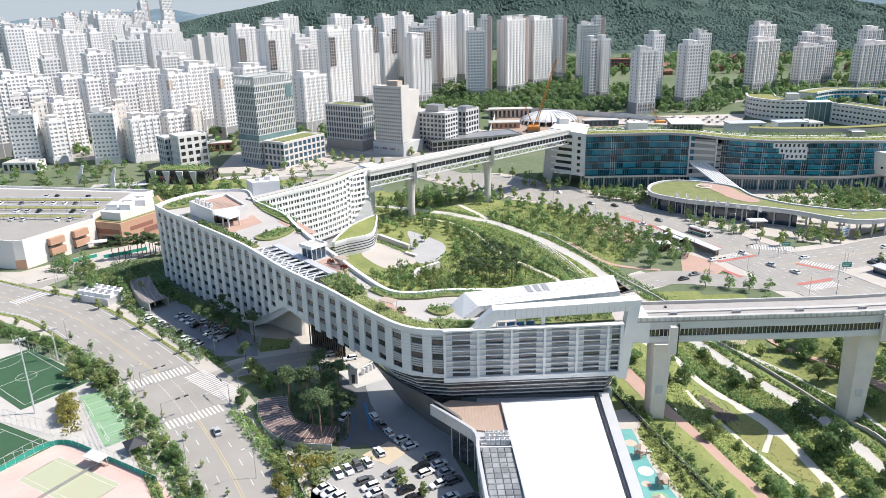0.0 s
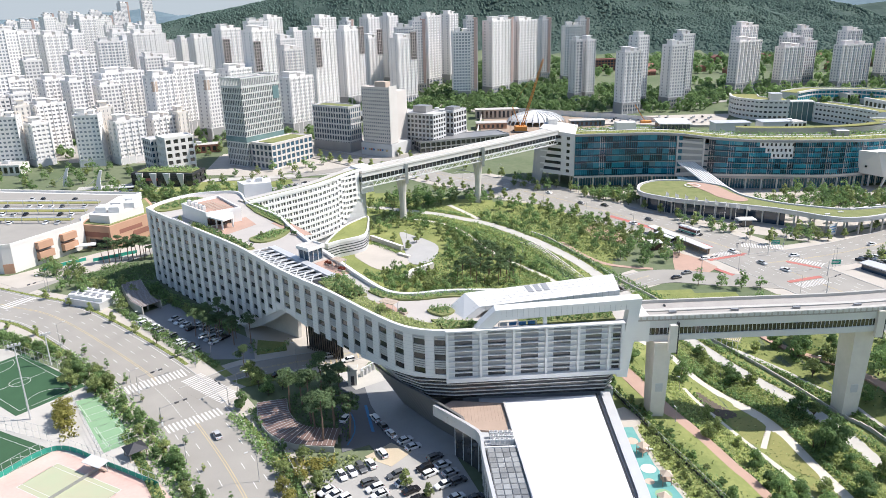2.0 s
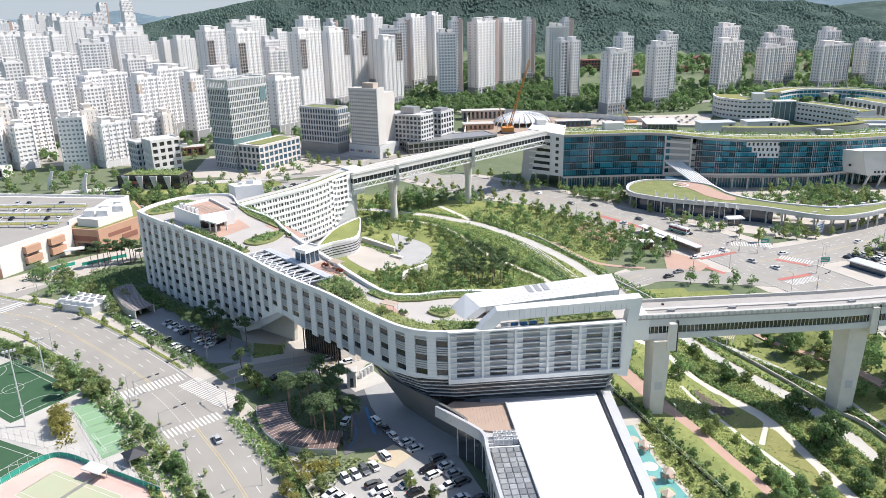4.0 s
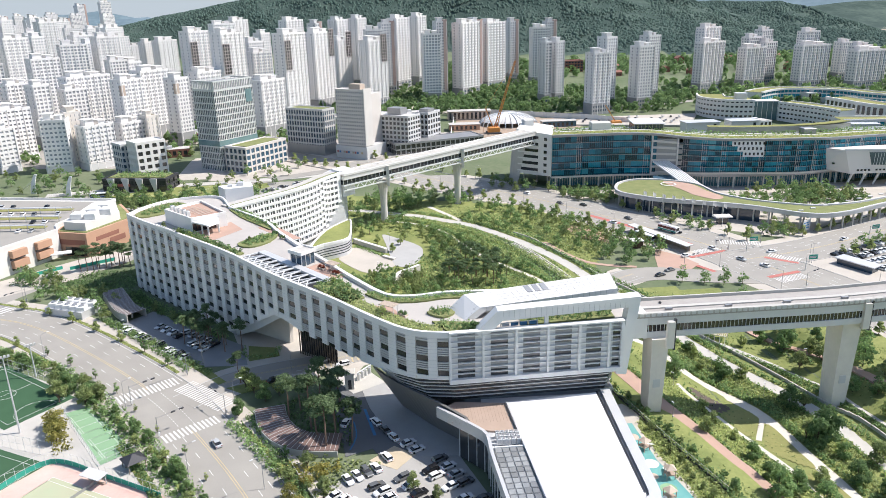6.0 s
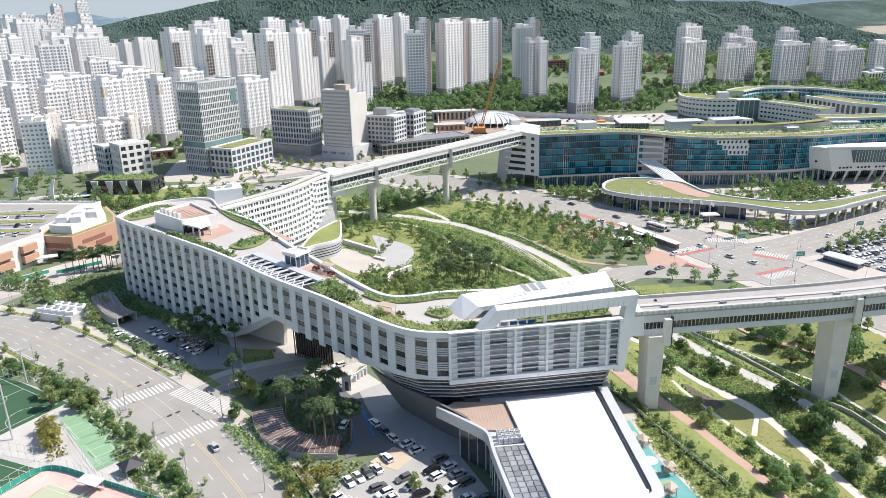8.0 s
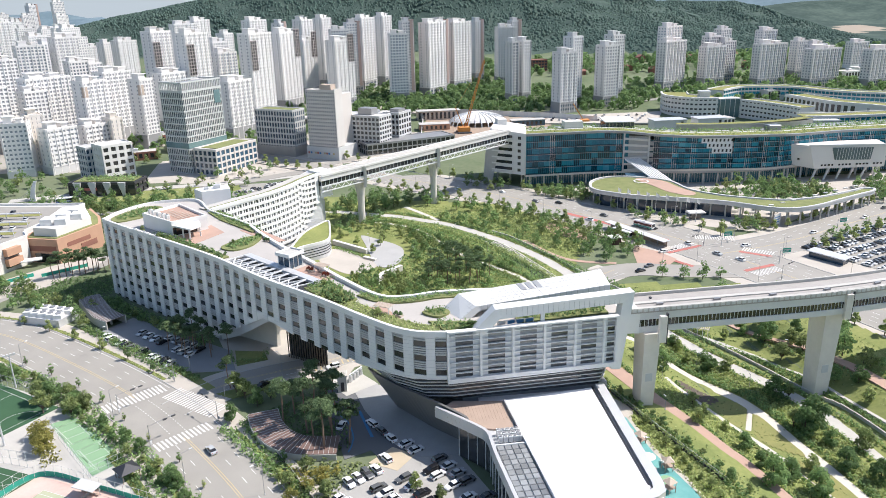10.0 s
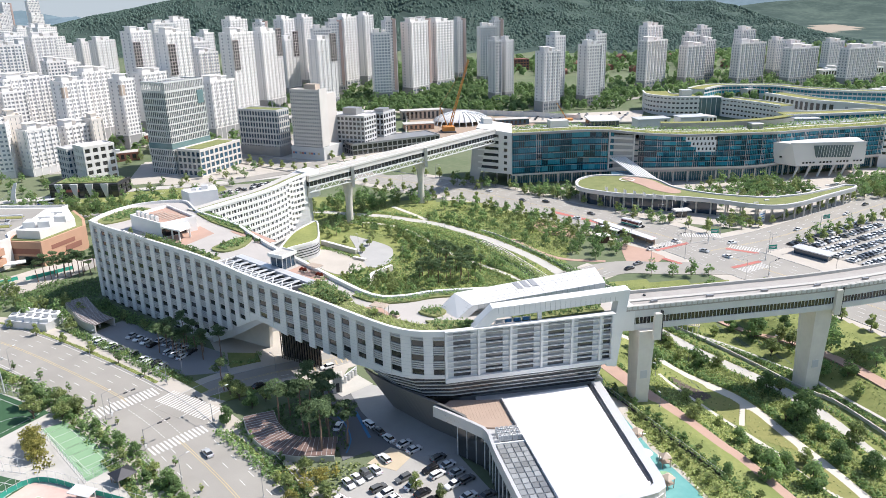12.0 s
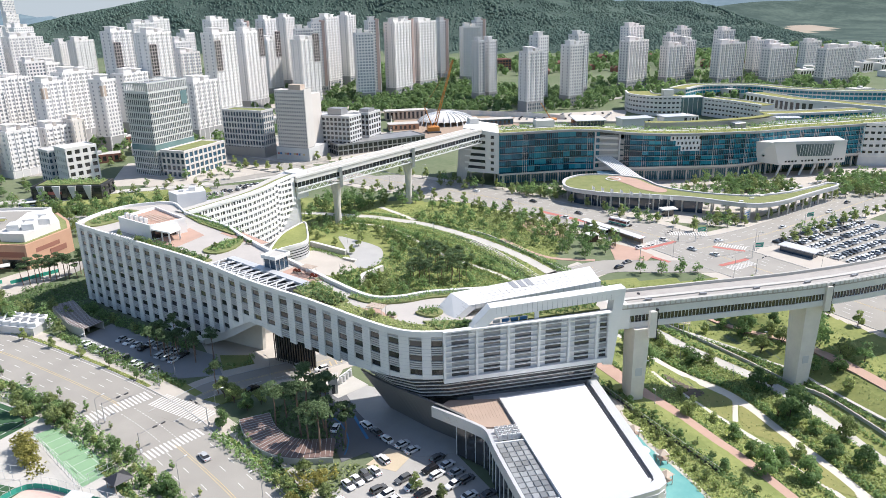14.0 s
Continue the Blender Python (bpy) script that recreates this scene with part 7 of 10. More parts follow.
pent = thing("roof_penthouse", (-89, 282, ROOF), "white plant penthouse with a terrace roof", "penthouse")
PP = [(-101.6, 285), (-87.8, 269.8), (-76.2, 276.7), (-90.1, 297)]
part("wall", Shape().prism(PP, ROOF, ROOF + 4.6), WHITE, pent)
PC = Vector((-88.9, 282))
pin = [tuple(PC + (Vector(p) - PC) * 0.92) for p in PP]
part("roof_floor", Shape().prism(pin, ROOF + 4.6, ROOF + 4.7), PINK_PAVING, pent)
s = Shape()
s.ribbon(PP, ROOF + 4.4, ROOF + 5.6, -0.6, 0.05, True)
part("parapet", s, WHITE, pent)
for k in range(7):
    q = Vector((-93, 285)).lerp(Vector((-84, 277.5)), k / 6)
    part("slat", Shape().beam((q.x - 1.6, q.y - 2.2, ROOF + 5.2), (q.x + 2.6, q.y + 3.2, ROOF + 5.2), 0.3, 0.15), TAN, pent)
part("terrace_roof", Shape().prism([(-87.8, 270.2), (-80, 263.5), (-77, 268), (-79, 275)], ROOF + 3.6, ROOF + 4.1), WHITE, pent)
for q in ((-80.6, 264.4), (-77.6, 268.2), (-83.5, 267.3), (-79.4, 273.8)):
    part("post", Shape().beam((*q, ROOF), (*q, ROOF + 3.6), 0.5), WHITE, pent)
part("door_glass", Shape().wall((-87.6, 270.0), (-79.5, 274.6), ROOF + 0.2, ROOF + 3.2, 0.02, 0.1), DARK_GLASS, pent)
for x, y in ((-96.5, 282.5), (-94.4, 280.2), (-92.2, 278), (-98.5, 285.2), (-90.2, 275.6)):
    ac.put(x, y, ROOF + 4.62, 40, 1.3)
for k in range(9):
    ac.put(-103 + k * 1.15, 277.5 - k * 1.25, ROOF, 43, 1.0)
on_roof("terrace", "pink tiled penthouse terrace", [(-87, 268.5), (-78, 258.5), (-69.5, 271), (-76, 282)], PINK_PAVING, 0.06)

kiosk = thing("roof_kiosk", (-42.6, 228, ROOF), "small square glass lift kiosk with white roof", "kiosk")
f = turned(-42.6, 228.3, -42)
part("glass_wall", Shape().prism([f(-2.4, -2.7), f(2.4, -2.7), f(2.4, 2.7), f(-2.4, 2.7)], ROOF, ROOF + 4.0), BLUE_GLASS, kiosk)
for x in (-2.5, 0, 2.5):
    for y in (-2.8, -1.0, 1.0, 2.8):
        if abs(x) > 1 or abs(y) > 2:
            q = f(x, y)
            part("mullion", Shape().beam((*q, ROOF), (*q, ROOF + 4.1), 0.24), STEEL_WHITE, kiosk)
c4 = [f(-3.1, -3.4), f(3.1, -3.4), f(3.1, 3.4), f(-3.1, 3.4)]
part("roof", Shape().prism(c4, ROOF + 4.0, ROOF + 4.6), WHITE, kiosk)
part("roof_rim", Shape().ribbon(c4, ROOF + 4.6, ROOF + 5.1, -0.4, 0.0, True), WHITE, kiosk)
part("roof_floor", Shape().prism([f(-2.6, -2.9), f(2.6, -2.9), f(2.6, 2.9), f(-2.6, 2.9)], ROOF + 4.6, ROOF + 4.66), CONCRETE, kiosk, "grey roof felt")

hut = thing("roof_hut", (-84, 334, 27), "plain white box hut with rooftop units", "hut")
part("wall", Shape().prism([(-92, 337), (-87.5, 330), (-75.5, 333.5), (-78, 343)], 24, 32.6), WHITE, hut)
part("roof_unit", Shape().bevel_box(-83, -80, 335, 338, 32.6, 34.2, 0.2), SILVER, hut)
part("roof_unit", Shape().bevel_box(-87, -85, 334, 336, 32.6, 33.6, 0.2), SILVER, hut)
part("plinth", Shape().prism([(-100, 345), (-88, 322), (-74, 330), (-74, 352)], 0, 24), SILVER, hut, "pale retaining base")


def make_pergola():
    ob = thing("roof_shelter", (0, 0, 0), "small tan slat-roofed shelter with bench", "shelter", "roof shelters")
    part("roof", Shape().box(-2.4, 2.4, -1.3, -1.15, 2.5, 2.65).box(-2.4, 2.4, 1.15, 1.3, 2.5, 2.65), GREY_STONE, ob)
    for k in range(13):
        part("roof_slat", Shape().box(-2.4 + k * 0.385, -2.2 + k * 0.385, -1.5, 1.5, 2.65, 2.78), TAN, ob)
    for x, y in ((-2.1, -1), (2.1, -1), (-2.1, 1), (2.1, 1)):
        part("post", Shape().beam((x, y, 0), (x, y, 2.6), 0.12), GREY_STONE, ob)
    part("bench", Shape().bevel_box(-1.8, 1.8, -0.3, 0.3, 0.2, 0.5, 0.05), DECK, ob)
    return ob


perg = Stamp(make_pergola())
perg.put(-15.2, 183.6, ROOF + 0.05, -35)
perg.put(-32.5, 219.5, ROOF + 0.05, -45)


def make_bench_planter(leaf, label):
    ob = thing("planter", (0, 0, 0), label, "planter", "roof planters")
    part("rim", Shape().bevel_box(-1.3, 1.3, -0.7, 0.7, 0, 0.5, 0.08), TAN, ob)
    part("shrub", clump_cloud(random.Random(3), [(-0.6, 0, 0.8, 0.7, 0.6), (0.5, 0.1, 0.8, 0.7, 0.6)], 90, 0.3), leaf, ob)
    return ob


# ---------------------------------------------------------------- trees and planting
def clump_cloud(rng, lobes, count, size, flat=1.0, full=True):
    """Many small tilted leaf sprays spread over the surface and inside of several lobes."""
    s = Shape()
    for _ in range(count):
        cx, cy, cz, r, rz = rng.choice(lobes)
        d = Vector((rng.gauss(0, 1), rng.gauss(0, 1), rng.gauss(0, 1) * 0.9 + 0.25)).normalized()
        k = rng.uniform(0.55, 1.08)
        p = Vector((cx + d.x * r * k, cy + d.y * r * k, cz + d.z * rz * k))
        n = (d + Vector((rng.uniform(-0.7, 0.7), rng.uniform(-0.7, 0.7), rng.uniform(-0.2, 0.9)))).normalized()
        n = Vector((n.x * flat, n.y * flat, n.z)).normalized()
        t = n.cross(Vector((rng.uniform(-1, 1), rng.uniform(-1, 1), rng.uniform(-1, 1)))).normalized()
        b = n.cross(t)
        a = size * rng.uniform(0.6, 1.25)
        mid = n * a * 0.28
        if full:
            s.tri(p - t * a, p + b * a * 0.75 - mid, p + b * 0.1 + mid)
            s.tri(p + t * a, p - b * a * 0.7 - mid, p - b * 0.1 + mid)
        s.quad(p - t * a * 0.6 - b * a * 0.55, p + t * a * 0.55 - b * a * 0.6, p + t * a * 0.6 + b * a * 0.5, p - t * a * 0.5 + b * a * 0.6)
    return s


def make_tree(seed, h, spread, trunk_h, leaf, count, size, label, name="tree", tall=1.0):
    rng = random.Random(seed)
    ob = thing(name, (0, 0, 0), label, "tree")
    tr = Shape()
    top = Vector((rng.uniform(-0.3, 0.3), rng.uniform(-0.3, 0.3), h * 0.7))
    tr.cone((0, 0, -0.4), (top.x * 0.4, top.y * 0.4, trunk_h), 0.035 * h * 0.6 + 0.06, 0.028 * h * 0.6 + 0.03)
    tr.cone((top.x * 0.4, top.y * 0.4, trunk_h), top, 0.028 * h * 0.6 + 0.03, 0.03)
    lobes = []
    n = rng.randint(6, 8)
    for i in range(n):
        a = 6.283 * i / n + rng.uniform(-0.4, 0.4)
        rr = spread * rng.uniform(0.35, 0.62)
        z = trunk_h + (h - trunk_h) * rng.uniform(0.06, 0.62)
        r = spread * rng.uniform(0.34, 0.52)
        lobes.append((rr * math.cos(a), rr * math.sin(a), z, r, r * 0.8 * tall))
        tr.cone((top.x * 0.4, top.y * 0.4, trunk_h * rng.uniform(0.85, 1.2)), (rr * math.cos(a) * 0.9, rr * math.sin(a) * 0.9, z), 0.07 + 0.006 * h, 0.02, 5)
    lobes.append((top.x, top.y, h - spread * 0.4, spread * 0.5, spread * 0.45 * tall))
    part("trunk", tr, BARK, ob)
    part("crown", clump_cloud(rng, lobes, count, size), leaf, ob)
    return ob


def make_pine(seed, h, spread, label):
    rng = random.Random(seed)
    ob = thing("pine_tree", (0, 0, 0), label, "tree")
    tr = Shape()
    bend = Vector((rng.uniform(-0.6, 0.6), rng.uniform(-0.6, 0.6), 0))
    mid, top = bend + Vector((0, 0, h * 0.55)), bend * 0.3 + Vector((0, 0, h * 0.96))
    tr.cone((0, 0, -0.4), mid, 0.24, 0.17)
    tr.cone(mid, top, 0.17, 0.05)
    lobes = []
    for i in range(9):
        a = i * 2.4 + rng.uniform(-0.4, 0.4)
        f = rng.uniform(0.68, 0.98)
        rr = spread * rng.uniform(0.3, 0.75) * (1.25 - f * 0.6)
        c = (bend.x + rr * math.cos(a), bend.y + rr * math.sin(a), h * f + 0.3)
        lobes.append((*c, spread * rng.uniform(0.3, 0.45), spread * 0.16))
        tr.cone((bend.x * 0.8, bend.y * 0.8, h * f - 0.5), c, 0.08, 0.03, 5)
    lobes.append((top.x, top.y, h * 0.97, spread * 0.4, spread * 0.22))
    part("trunk", tr, paint("pine_bark_%d" % seed, (0.26, 0.17, 0.12), (0.15, 0.10, 0.075), 0.95, grain=5), ob, "slim reddish trunk")
    part("crown", clump_cloud(rng, lobes, 560, 0.36, 0.6), LEAF_PINE, ob, "flat dark needle clusters")
    return ob


def lite(seed, h, spread, leaf, label):
    """A tree of fewer, larger sprays, for the joined cover further off."""
    rng = random.Random(seed)
    lobes = [(spread * 0.5 * math.cos(a), spread * 0.5 * math.sin(a), h * rng.uniform(0.27, 0.66), spread * 0.5, spread * 0.42) for a in (0.3, 1.6, 2.8, 4.0, 5.2)]
    lobes.append((0, 0, h - spread * 0.4, spread * 0.5, spread * 0.45))
    c = clump_cloud(rng, lobes, 130, 0.58)
    t = Shape().cone((0, 0, -0.4), (0, 0, h * 0.6), 0.16, 0.06, 5)
    return (np.array(c.v + t.v), [f for f in c.f], [tuple(i + len(c.v) for i in f) for f in t.f], leaf)


FAR = [lite(s, h, sp, lf, "") for s, h, sp, lf in ((41, 7, 3.0, LEAF), (42, 8, 3.2, LEAF), (43, 6.2, 2.6, LEAF_LIGHT), (44, 5.4, 1.8, LEAF_LIGHT))]
COVER = {}


def join_far(x, y, s, kind):
    v, cf, tf, leaf = FAR[kind]
    a = rng.uniform(0, 6.28)
    c, n = math.cos(a) * s, math.sin(a) * s
    w = np.stack([v[:, 0] * c - v[:, 1] * n + x, v[:, 0] * n + v[:, 1] * c + y, v[:, 2] * s * rng.uniform(0.9, 1.15) + ground_z(x, y)], 1)
    COVER.setdefault(kind, []).append(w)


def finish_cover():
    for kind, parts_v in COVER.items():
        v, cf, tf, leaf = FAR[kind]
        n = len(v)
        me = bpy.data.meshes.new("tree_cover")
        allv = np.concatenate(parts_v)
        faces = cf + tf
        me.from_pydata(allv.tolist(), [], [tuple(i + n * k for i in f) for k in range(len(parts_v)) for f in faces])
        me.materials.append(leaf), me.materials.append(BARK)
        idx = np.tile(np.array([0] * len(cf) + [1] * len(tf), dtype=np.int32), len(parts_v))
        me.polygons.foreach_set("material_index", idx)
        me.update()
        tagged(new("tree_cover", me), "green broadleaf trees spread over the park and streets", "trees", kind="stuff")


TREES = [Stamp(make_tree(s, h, sp, th, lf, c, sz, lb)) for s, h, sp, th, lf, c, sz, lb in (
    (1, 7.2, 3.3, 1.1, LEAF, 1000, 0.35, "round dark green broadleaf tree"), (2, 5.8, 3.0, 0.8, LEAF, 920, 0.33, "bushy green broadleaf tree"), (3, 8.2, 3.6, 1.4, LEAF, 1080, 0.37, "spreading green broadleaf tree"),
    (4, 5.6, 2.5, 0.9, LEAF_LIGHT, 680, 0.31, "light green young tree"), (5, 6.6, 2.8, 1.1, LEAF_LIGHT, 760, 0.33, "light green airy tree"))]
STREET = [Stamp(make_tree(s, h, sp, th, lf, c, sz, lb, "street_tree")) for s, h, sp, th, lf, c, sz, lb in (
    (11, 5.2, 1.3, 1.1, LEAF, 240, 0.27, "slim young street tree"), (12, 6.0, 1.5, 1.2, LEAF, 280, 0.28, "slim green street tree"), (13, 4.6, 1.2, 1.0, LEAF_LIGHT, 220, 0.26, "small light green street tree"))]
YELLOWS = [Stamp(make_tree(21, 6.0, 3.0, 1.5, LEAF_YELLOW, 700, 0.31, "broad tree turning yellow"))]
PINES = [Stamp(make_pine(31, 12, 3.6, "tall slim pine with flat crown")), Stamp(make_pine(32, 10.5, 3.2, "tall leaning pine with flat crown")), Stamp(make_pine(33, 13.5, 3.8, "tall pine with layered crown"))]
rng = random.Random(7)


def plant(kinds, x, y, lo=0.8, hi=1.2, z=None):
    k = rng.choice(kinds)
    s = rng.uniform(lo, hi)
    if z is None and (y > 236 or x > 128) and k not in PINES:
        return join_far(x, y, s, 3 if k in STREET else rng.choice((0, 1, 1, 2, 2)))
    return k.put(x, y, ground_z(x, y) if z is None else z, rng.uniform(0, 360), (s, s, s * rng.uniform(0.9, 1.12)))


WAYS = []


def on_way(x, y, margin=0.3):
    """Whether a spot lies on one of the park's paths."""
    return any(np.any((l[:, 0] - x) ** 2 + (l[:, 1] - y) ** 2 < (w / 2 + margin) ** 2) for l, w in WAYS)


def grove(pts, gap, kinds, lo=0.8, hi=1.2):
    for x, y in scatter(pts, gap, rng):
        if on_way(x, y, 0.8):
            continue
        plant(kinds, x, y, lo, hi)


def row(pts, gap, kinds, lo=0.8, hi=1.2, jitter=0.6):
    for p, _ in along(smooth(pts), gap, gap * 0.4):
        plant(kinds, p.x + rng.uniform(-jitter, jitter), p.y + rng.uniform(-jitter, jitter), lo, hi)


def shrubs(label, pts, gap, leaf, h=1.1, count=7, name="shrub_bed", z=None, size=0.38):
    """Ground planting that nobody could count, as one mass."""
    s = Shape()
    for x, y in fill(pts, gap, rng):
        if z is None and on_way(x, y, 0.55):
            continue
        k = rng.uniform(0.6, 1.3)
        zz = ground_z(x, y) if z is None else z(x, y) if callable(z) else z
        c = clump_cloud(rng, [(x, y, zz + h * 0.45 * k, gap * 0.62 * k, h * 0.6 * k)], count, size * 1.12, 1.0, False)
        b = len(s.v)
        s.v += c.v
        s.f += [tuple(i + b for i in f) for f in c.f]
    return single(name, s, leaf, label, "shrubs", kind="stuff")


def band(pts, width):
    l = smooth(pts, 6.0)
    return [tuple(p) for p in offset(l, width / 2)] + [tuple(p) for p in offset(l, -width / 2)[::-1]]


# along the avenue
row([(-40, 128), (-62, 158), (-88, 191), (-108, 214), (-130, 233), (-165, 252)], 15, STREET, 0.5, 0.75)
row([(-33, 145), (-46, 168), (-60, 190)], 15, STREET, 0.6, 0.9)
row([(-84, 217), (-110, 243), (-140, 265), (-165, 282)], 15, STREET, 0.6, 0.9)
grove(band([(-54, 135), (-77.5, 168), (-98, 193), (-120, 217), (-165, 245)], 4.5), 2.6, TREES, 0.4, 0.65)
shrubs("dense green hedge planting beside the avenue", band([(-54, 135), (-77.5, 168), (-98.5, 194), (-121, 219), (-165, 246)], 7), 1.3, LEAF, 1.5, 9)
grove([(-118, 209), (-111, 212), (-101, 200), (-104, 195), (-114, 199)], 4, TREES, 0.8, 1.1)
for x, y in ((-110, 187), (-108, 183), (-106.5, 179.5)):
    plant(YELLOWS, x, y, 0.9, 1.05)
shrubs("yellowing shrub bed on the plaza", [(-114, 190), (-108, 190), (-101, 174), (-104, 172)], 1.2, LEAF_YELLOW, 1.4)
grove([(-66, 148), (-72, 158), (-62, 140), (-56, 128)], 3.2, TREES, 0.7, 1.0)
# strip between the avenue and the yard
shrubs("clipped hedge along the yard fence", band([(-33, 140), (-44, 163), (-56, 186)], 2.4), 0.95, LEAF, 1.6, 14, size=0.28)
shrubs("hedge beside the shaded car park", band([(-80, 216), (-100, 238.5), (-120, 259)], 2.4), 0.95, LEAF, 1.6, 14, size=0.28)
grove([(-47, 184), (-40, 191), (-29, 186), (-26, 168), (-32, 163), (-40, 171)], 4.7, PINES, 1.05, 1.35)
shrubs("low planting under the pines", [(-50, 190), (-40, 199), (-28, 193), (-27, 168), (-34, 167), (-41, 176)], 1.6, LEAF, 0.9)
grove([(-60, 186), (-52, 195), (-47, 199), (-54, 190)], 4.0, TREES, 0.7, 0.95)
grove([(-47, 158), (-36, 160), (-28, 157), (-36, 140), (-40, 145)], 4.4, TREES[3:] + YELLOWS, 0.6, 0.9)
shrubs("mixed shrubs beside the car park", [(-50, 168), (-30, 163), (-18, 158), (-27, 153), (-36, 138), (-42, 148)], 1.6, LEAF_LIGHT, 1.1)
row([(-14, 150), (-5, 142), (-10, 130)], 7, TREES[3:], 0.6, 0.9)
shrubs("dark planting along the foot of the facade", band([(-121, 290), (-111, 278), (-92, 257.5), (-74, 238.5)], 5), 1.3, LEAF, 1.4, 8)
shrubs("planting round the shaded car park", [(-120, 280), (-112, 268), (-106, 268), (-112, 280), (-119, 288)], 1.4, LEAF, 1.5, 8)
row([(-116, 282), (-100, 262), (-84, 245)], 7, TREES, 0.5, 0.75)
for x, y in ((-9, 336), (-13, 326), (-20, 340), (-7, 344)):
    plant(STREET, x, y, 0.8, 1.0)
grove([(-30, 290), (-8, 300), (4, 280), (-6, 262), (-22, 262), (-38, 280)], 7.5, TREES[3:] + STREET, 0.55, 0.85)
grove([(-2, 330), (10, 352), (24, 340), (30, 312), (14, 306)], 9, TREES, 0.5, 0.8)
# beside and before the western end
grove([(-84, 246), (-66, 232), (-60, 226), (-72, 228), (-88, 240)], 5.0, PINES, 0.7, 0.95)
plant(TREES, -60, 203, 1.0, 1.1), plant(TREES, -57, 199.5, 0.9, 1.0), plant(PINES, -62, 206, 0.8, 0.9)
single("lawn", patch(Shape(), [(-66, 203.2), (-58, 206.2), (-49.4, 208.6), (-48, 205), (-60.7, 199.5)], 0.28), GRASS, "clipped lawn island at the side street", "lawn", kind="structure")
grove([(-150, 292), (-125, 285), (-118, 270), (-122, 262), (-150, 278)], 6.5, TREES, 0.7, 1.0)
single("lawn", patch(Shape(), [(-64, 232), (-54, 229.5), (-52.4, 223.4), (-62, 220.8)], 0.3), GRASS, "shaded lawn island beside the car park", "lawn", kind="structure")
shrubs("dark hedge round the shaded lawn island", band([(-65, 231), (-63.5, 222), (-53.5, 224), (-53.5, 230)], 1.6), 0.9, LEAF, 1.4, 8, "hedge", size=0.28)
row([(-153, 319), (-146, 321.5), (-139, 322.5), (-131, 324), (-125, 325)], 2.6, PINES, 0.8, 1.0)
row([(-149, 325), (-139, 327), (-129, 329)], 4.0, PINES, 0.75, 0.95)
grove([(-176, 318), (-160, 314), (-150, 304), (-158, 297), (-174, 306)], 4.6, TREES, 0.7, 1.0)
grove([(-160, 293), (-150, 290), (-139, 284), (-144, 280), (-158, 286)], 4.6, TREES, 0.6, 0.9)
shrubs("thick shrubs beside the mall road", [(-176, 312), (-158, 310), (-142, 302), (-144, 296), (-160, 300), (-176, 304)], 1.7, LEAF, 1.5, 9)
shrubs("dark shrubs below the western facade", [(-150, 316), (-124, 318), (-121, 298), (-134, 292), (-150, 304)], 1.7, LEAF, 1.5, 9)
shrubs("low planting before the western end", [(-160, 305), (-124, 312), (-118, 285), (-150, 288)], 2.2, LEAF, 1.2)
shrubs("long hedge at the mall road", band([(-150, 298), (-128, 292), (-124, 284)], 5), 1.4, LEAF_LIGHT, 1.2)
# lawns, courtyard and park
single("lawn", drape(Shape(), [(-40, 440), (60, 400), (95, 345), (78, 300), (60, 262), (30, 250), (-14, 212), (-30, 235), (-48, 270), (-62, 300), (-40, 330), (-34, 370), (-50, 400)], 0.10), GRASS, "courtyard parkland grass", "lawn", kind="structure")
single("lawn", drape(Shape(), [(45, 205), (60, 262), (84, 268), (132, 256), (150, 215), (170, 140), (165, 90), (44, 90), (46, 150)], 0.08), GRASS, "mown grass of the low park", "lawn", kind="structure")


def path(pts, width, material, label, dz=0.17, name="path"):
    WAYS.append((np.array([tuple(p) for p in smooth(pts, 1.0)]), width))
    return single(name, strip(Shape(), smooth(pts, 2.5), width, dz), material, label, "path", kind="structure")


path([(-38, 406), (-8.6, 391), (2.9, 385), (16, 374.5), (25.6, 366.5), (35, 354.8), (43, 342), (50, 330), (56, 317), (62, 302), (66, 288), (71, 268), (78, 250)], 5.0, PATH_WHITE, "pale concrete park walk")
path([(9, 404), (16.3, 389.6), (24.1, 373)], 2.6, PATH_CREAM, "pale path joining the park walk")
path([(78, 250), (86.6, 235), (95, 209.5), (106, 184), (109, 170), (111, 156), (113, 120)], 4.6, PATH_WHITE, "pale concrete walk below the wall")
path([(40, 250), (65, 226), (74.5, 218), (79, 201), (90.5, 180), (93.3, 157), (95, 140), (97, 100)], 3.6, PATH_CREAM, "pale winding park path")
path([(48, 225), (55, 203), (61, 179), (65, 168), (70, 153), (73, 145), (80, 110)], 5.0, PINK_PAVING, "tan block-paved walk")
path([(72, 194), (73.6, 186), (79, 171), (86, 151), (92, 120)], 1.6, PATH_CREAM, "narrow pale path")
path([(91, 177), (84, 165.5)], 1.5, PATH_CREAM, "short linking path", 0.2)
path([(90, 237), (104.5, 216.5), (117, 191.5), (120, 172), (124, 140)], 2.0, PATH_WHITE, "pale path above the wall")
path([(-18, 378), (-5.8, 374), (7, 363.8), (14.7, 350), (19.6, 336), (28.5, 312), (37.6, 297), (46, 283), (52, 266)], 2.0, PATH_CREAM, "curving courtyard path")
path([(60, 330), (72, 300), (92, 290)], 2.4, PINK_PAVING, "tan courtyard path")
single("plaza", patch(Shape(), [(73.5, 354), (80.3, 355.5), (94, 337.5), (90, 324), (78, 335), (74.4, 346)], 0.2), PINK_PAVING, "tan gravel clearing among the trees", "pavement", kind="structure")
path([(110, 250), (118, 222), (128, 195), (133, 160)], 4.5, PINK_PAVING, "tan park walk under the bridge")
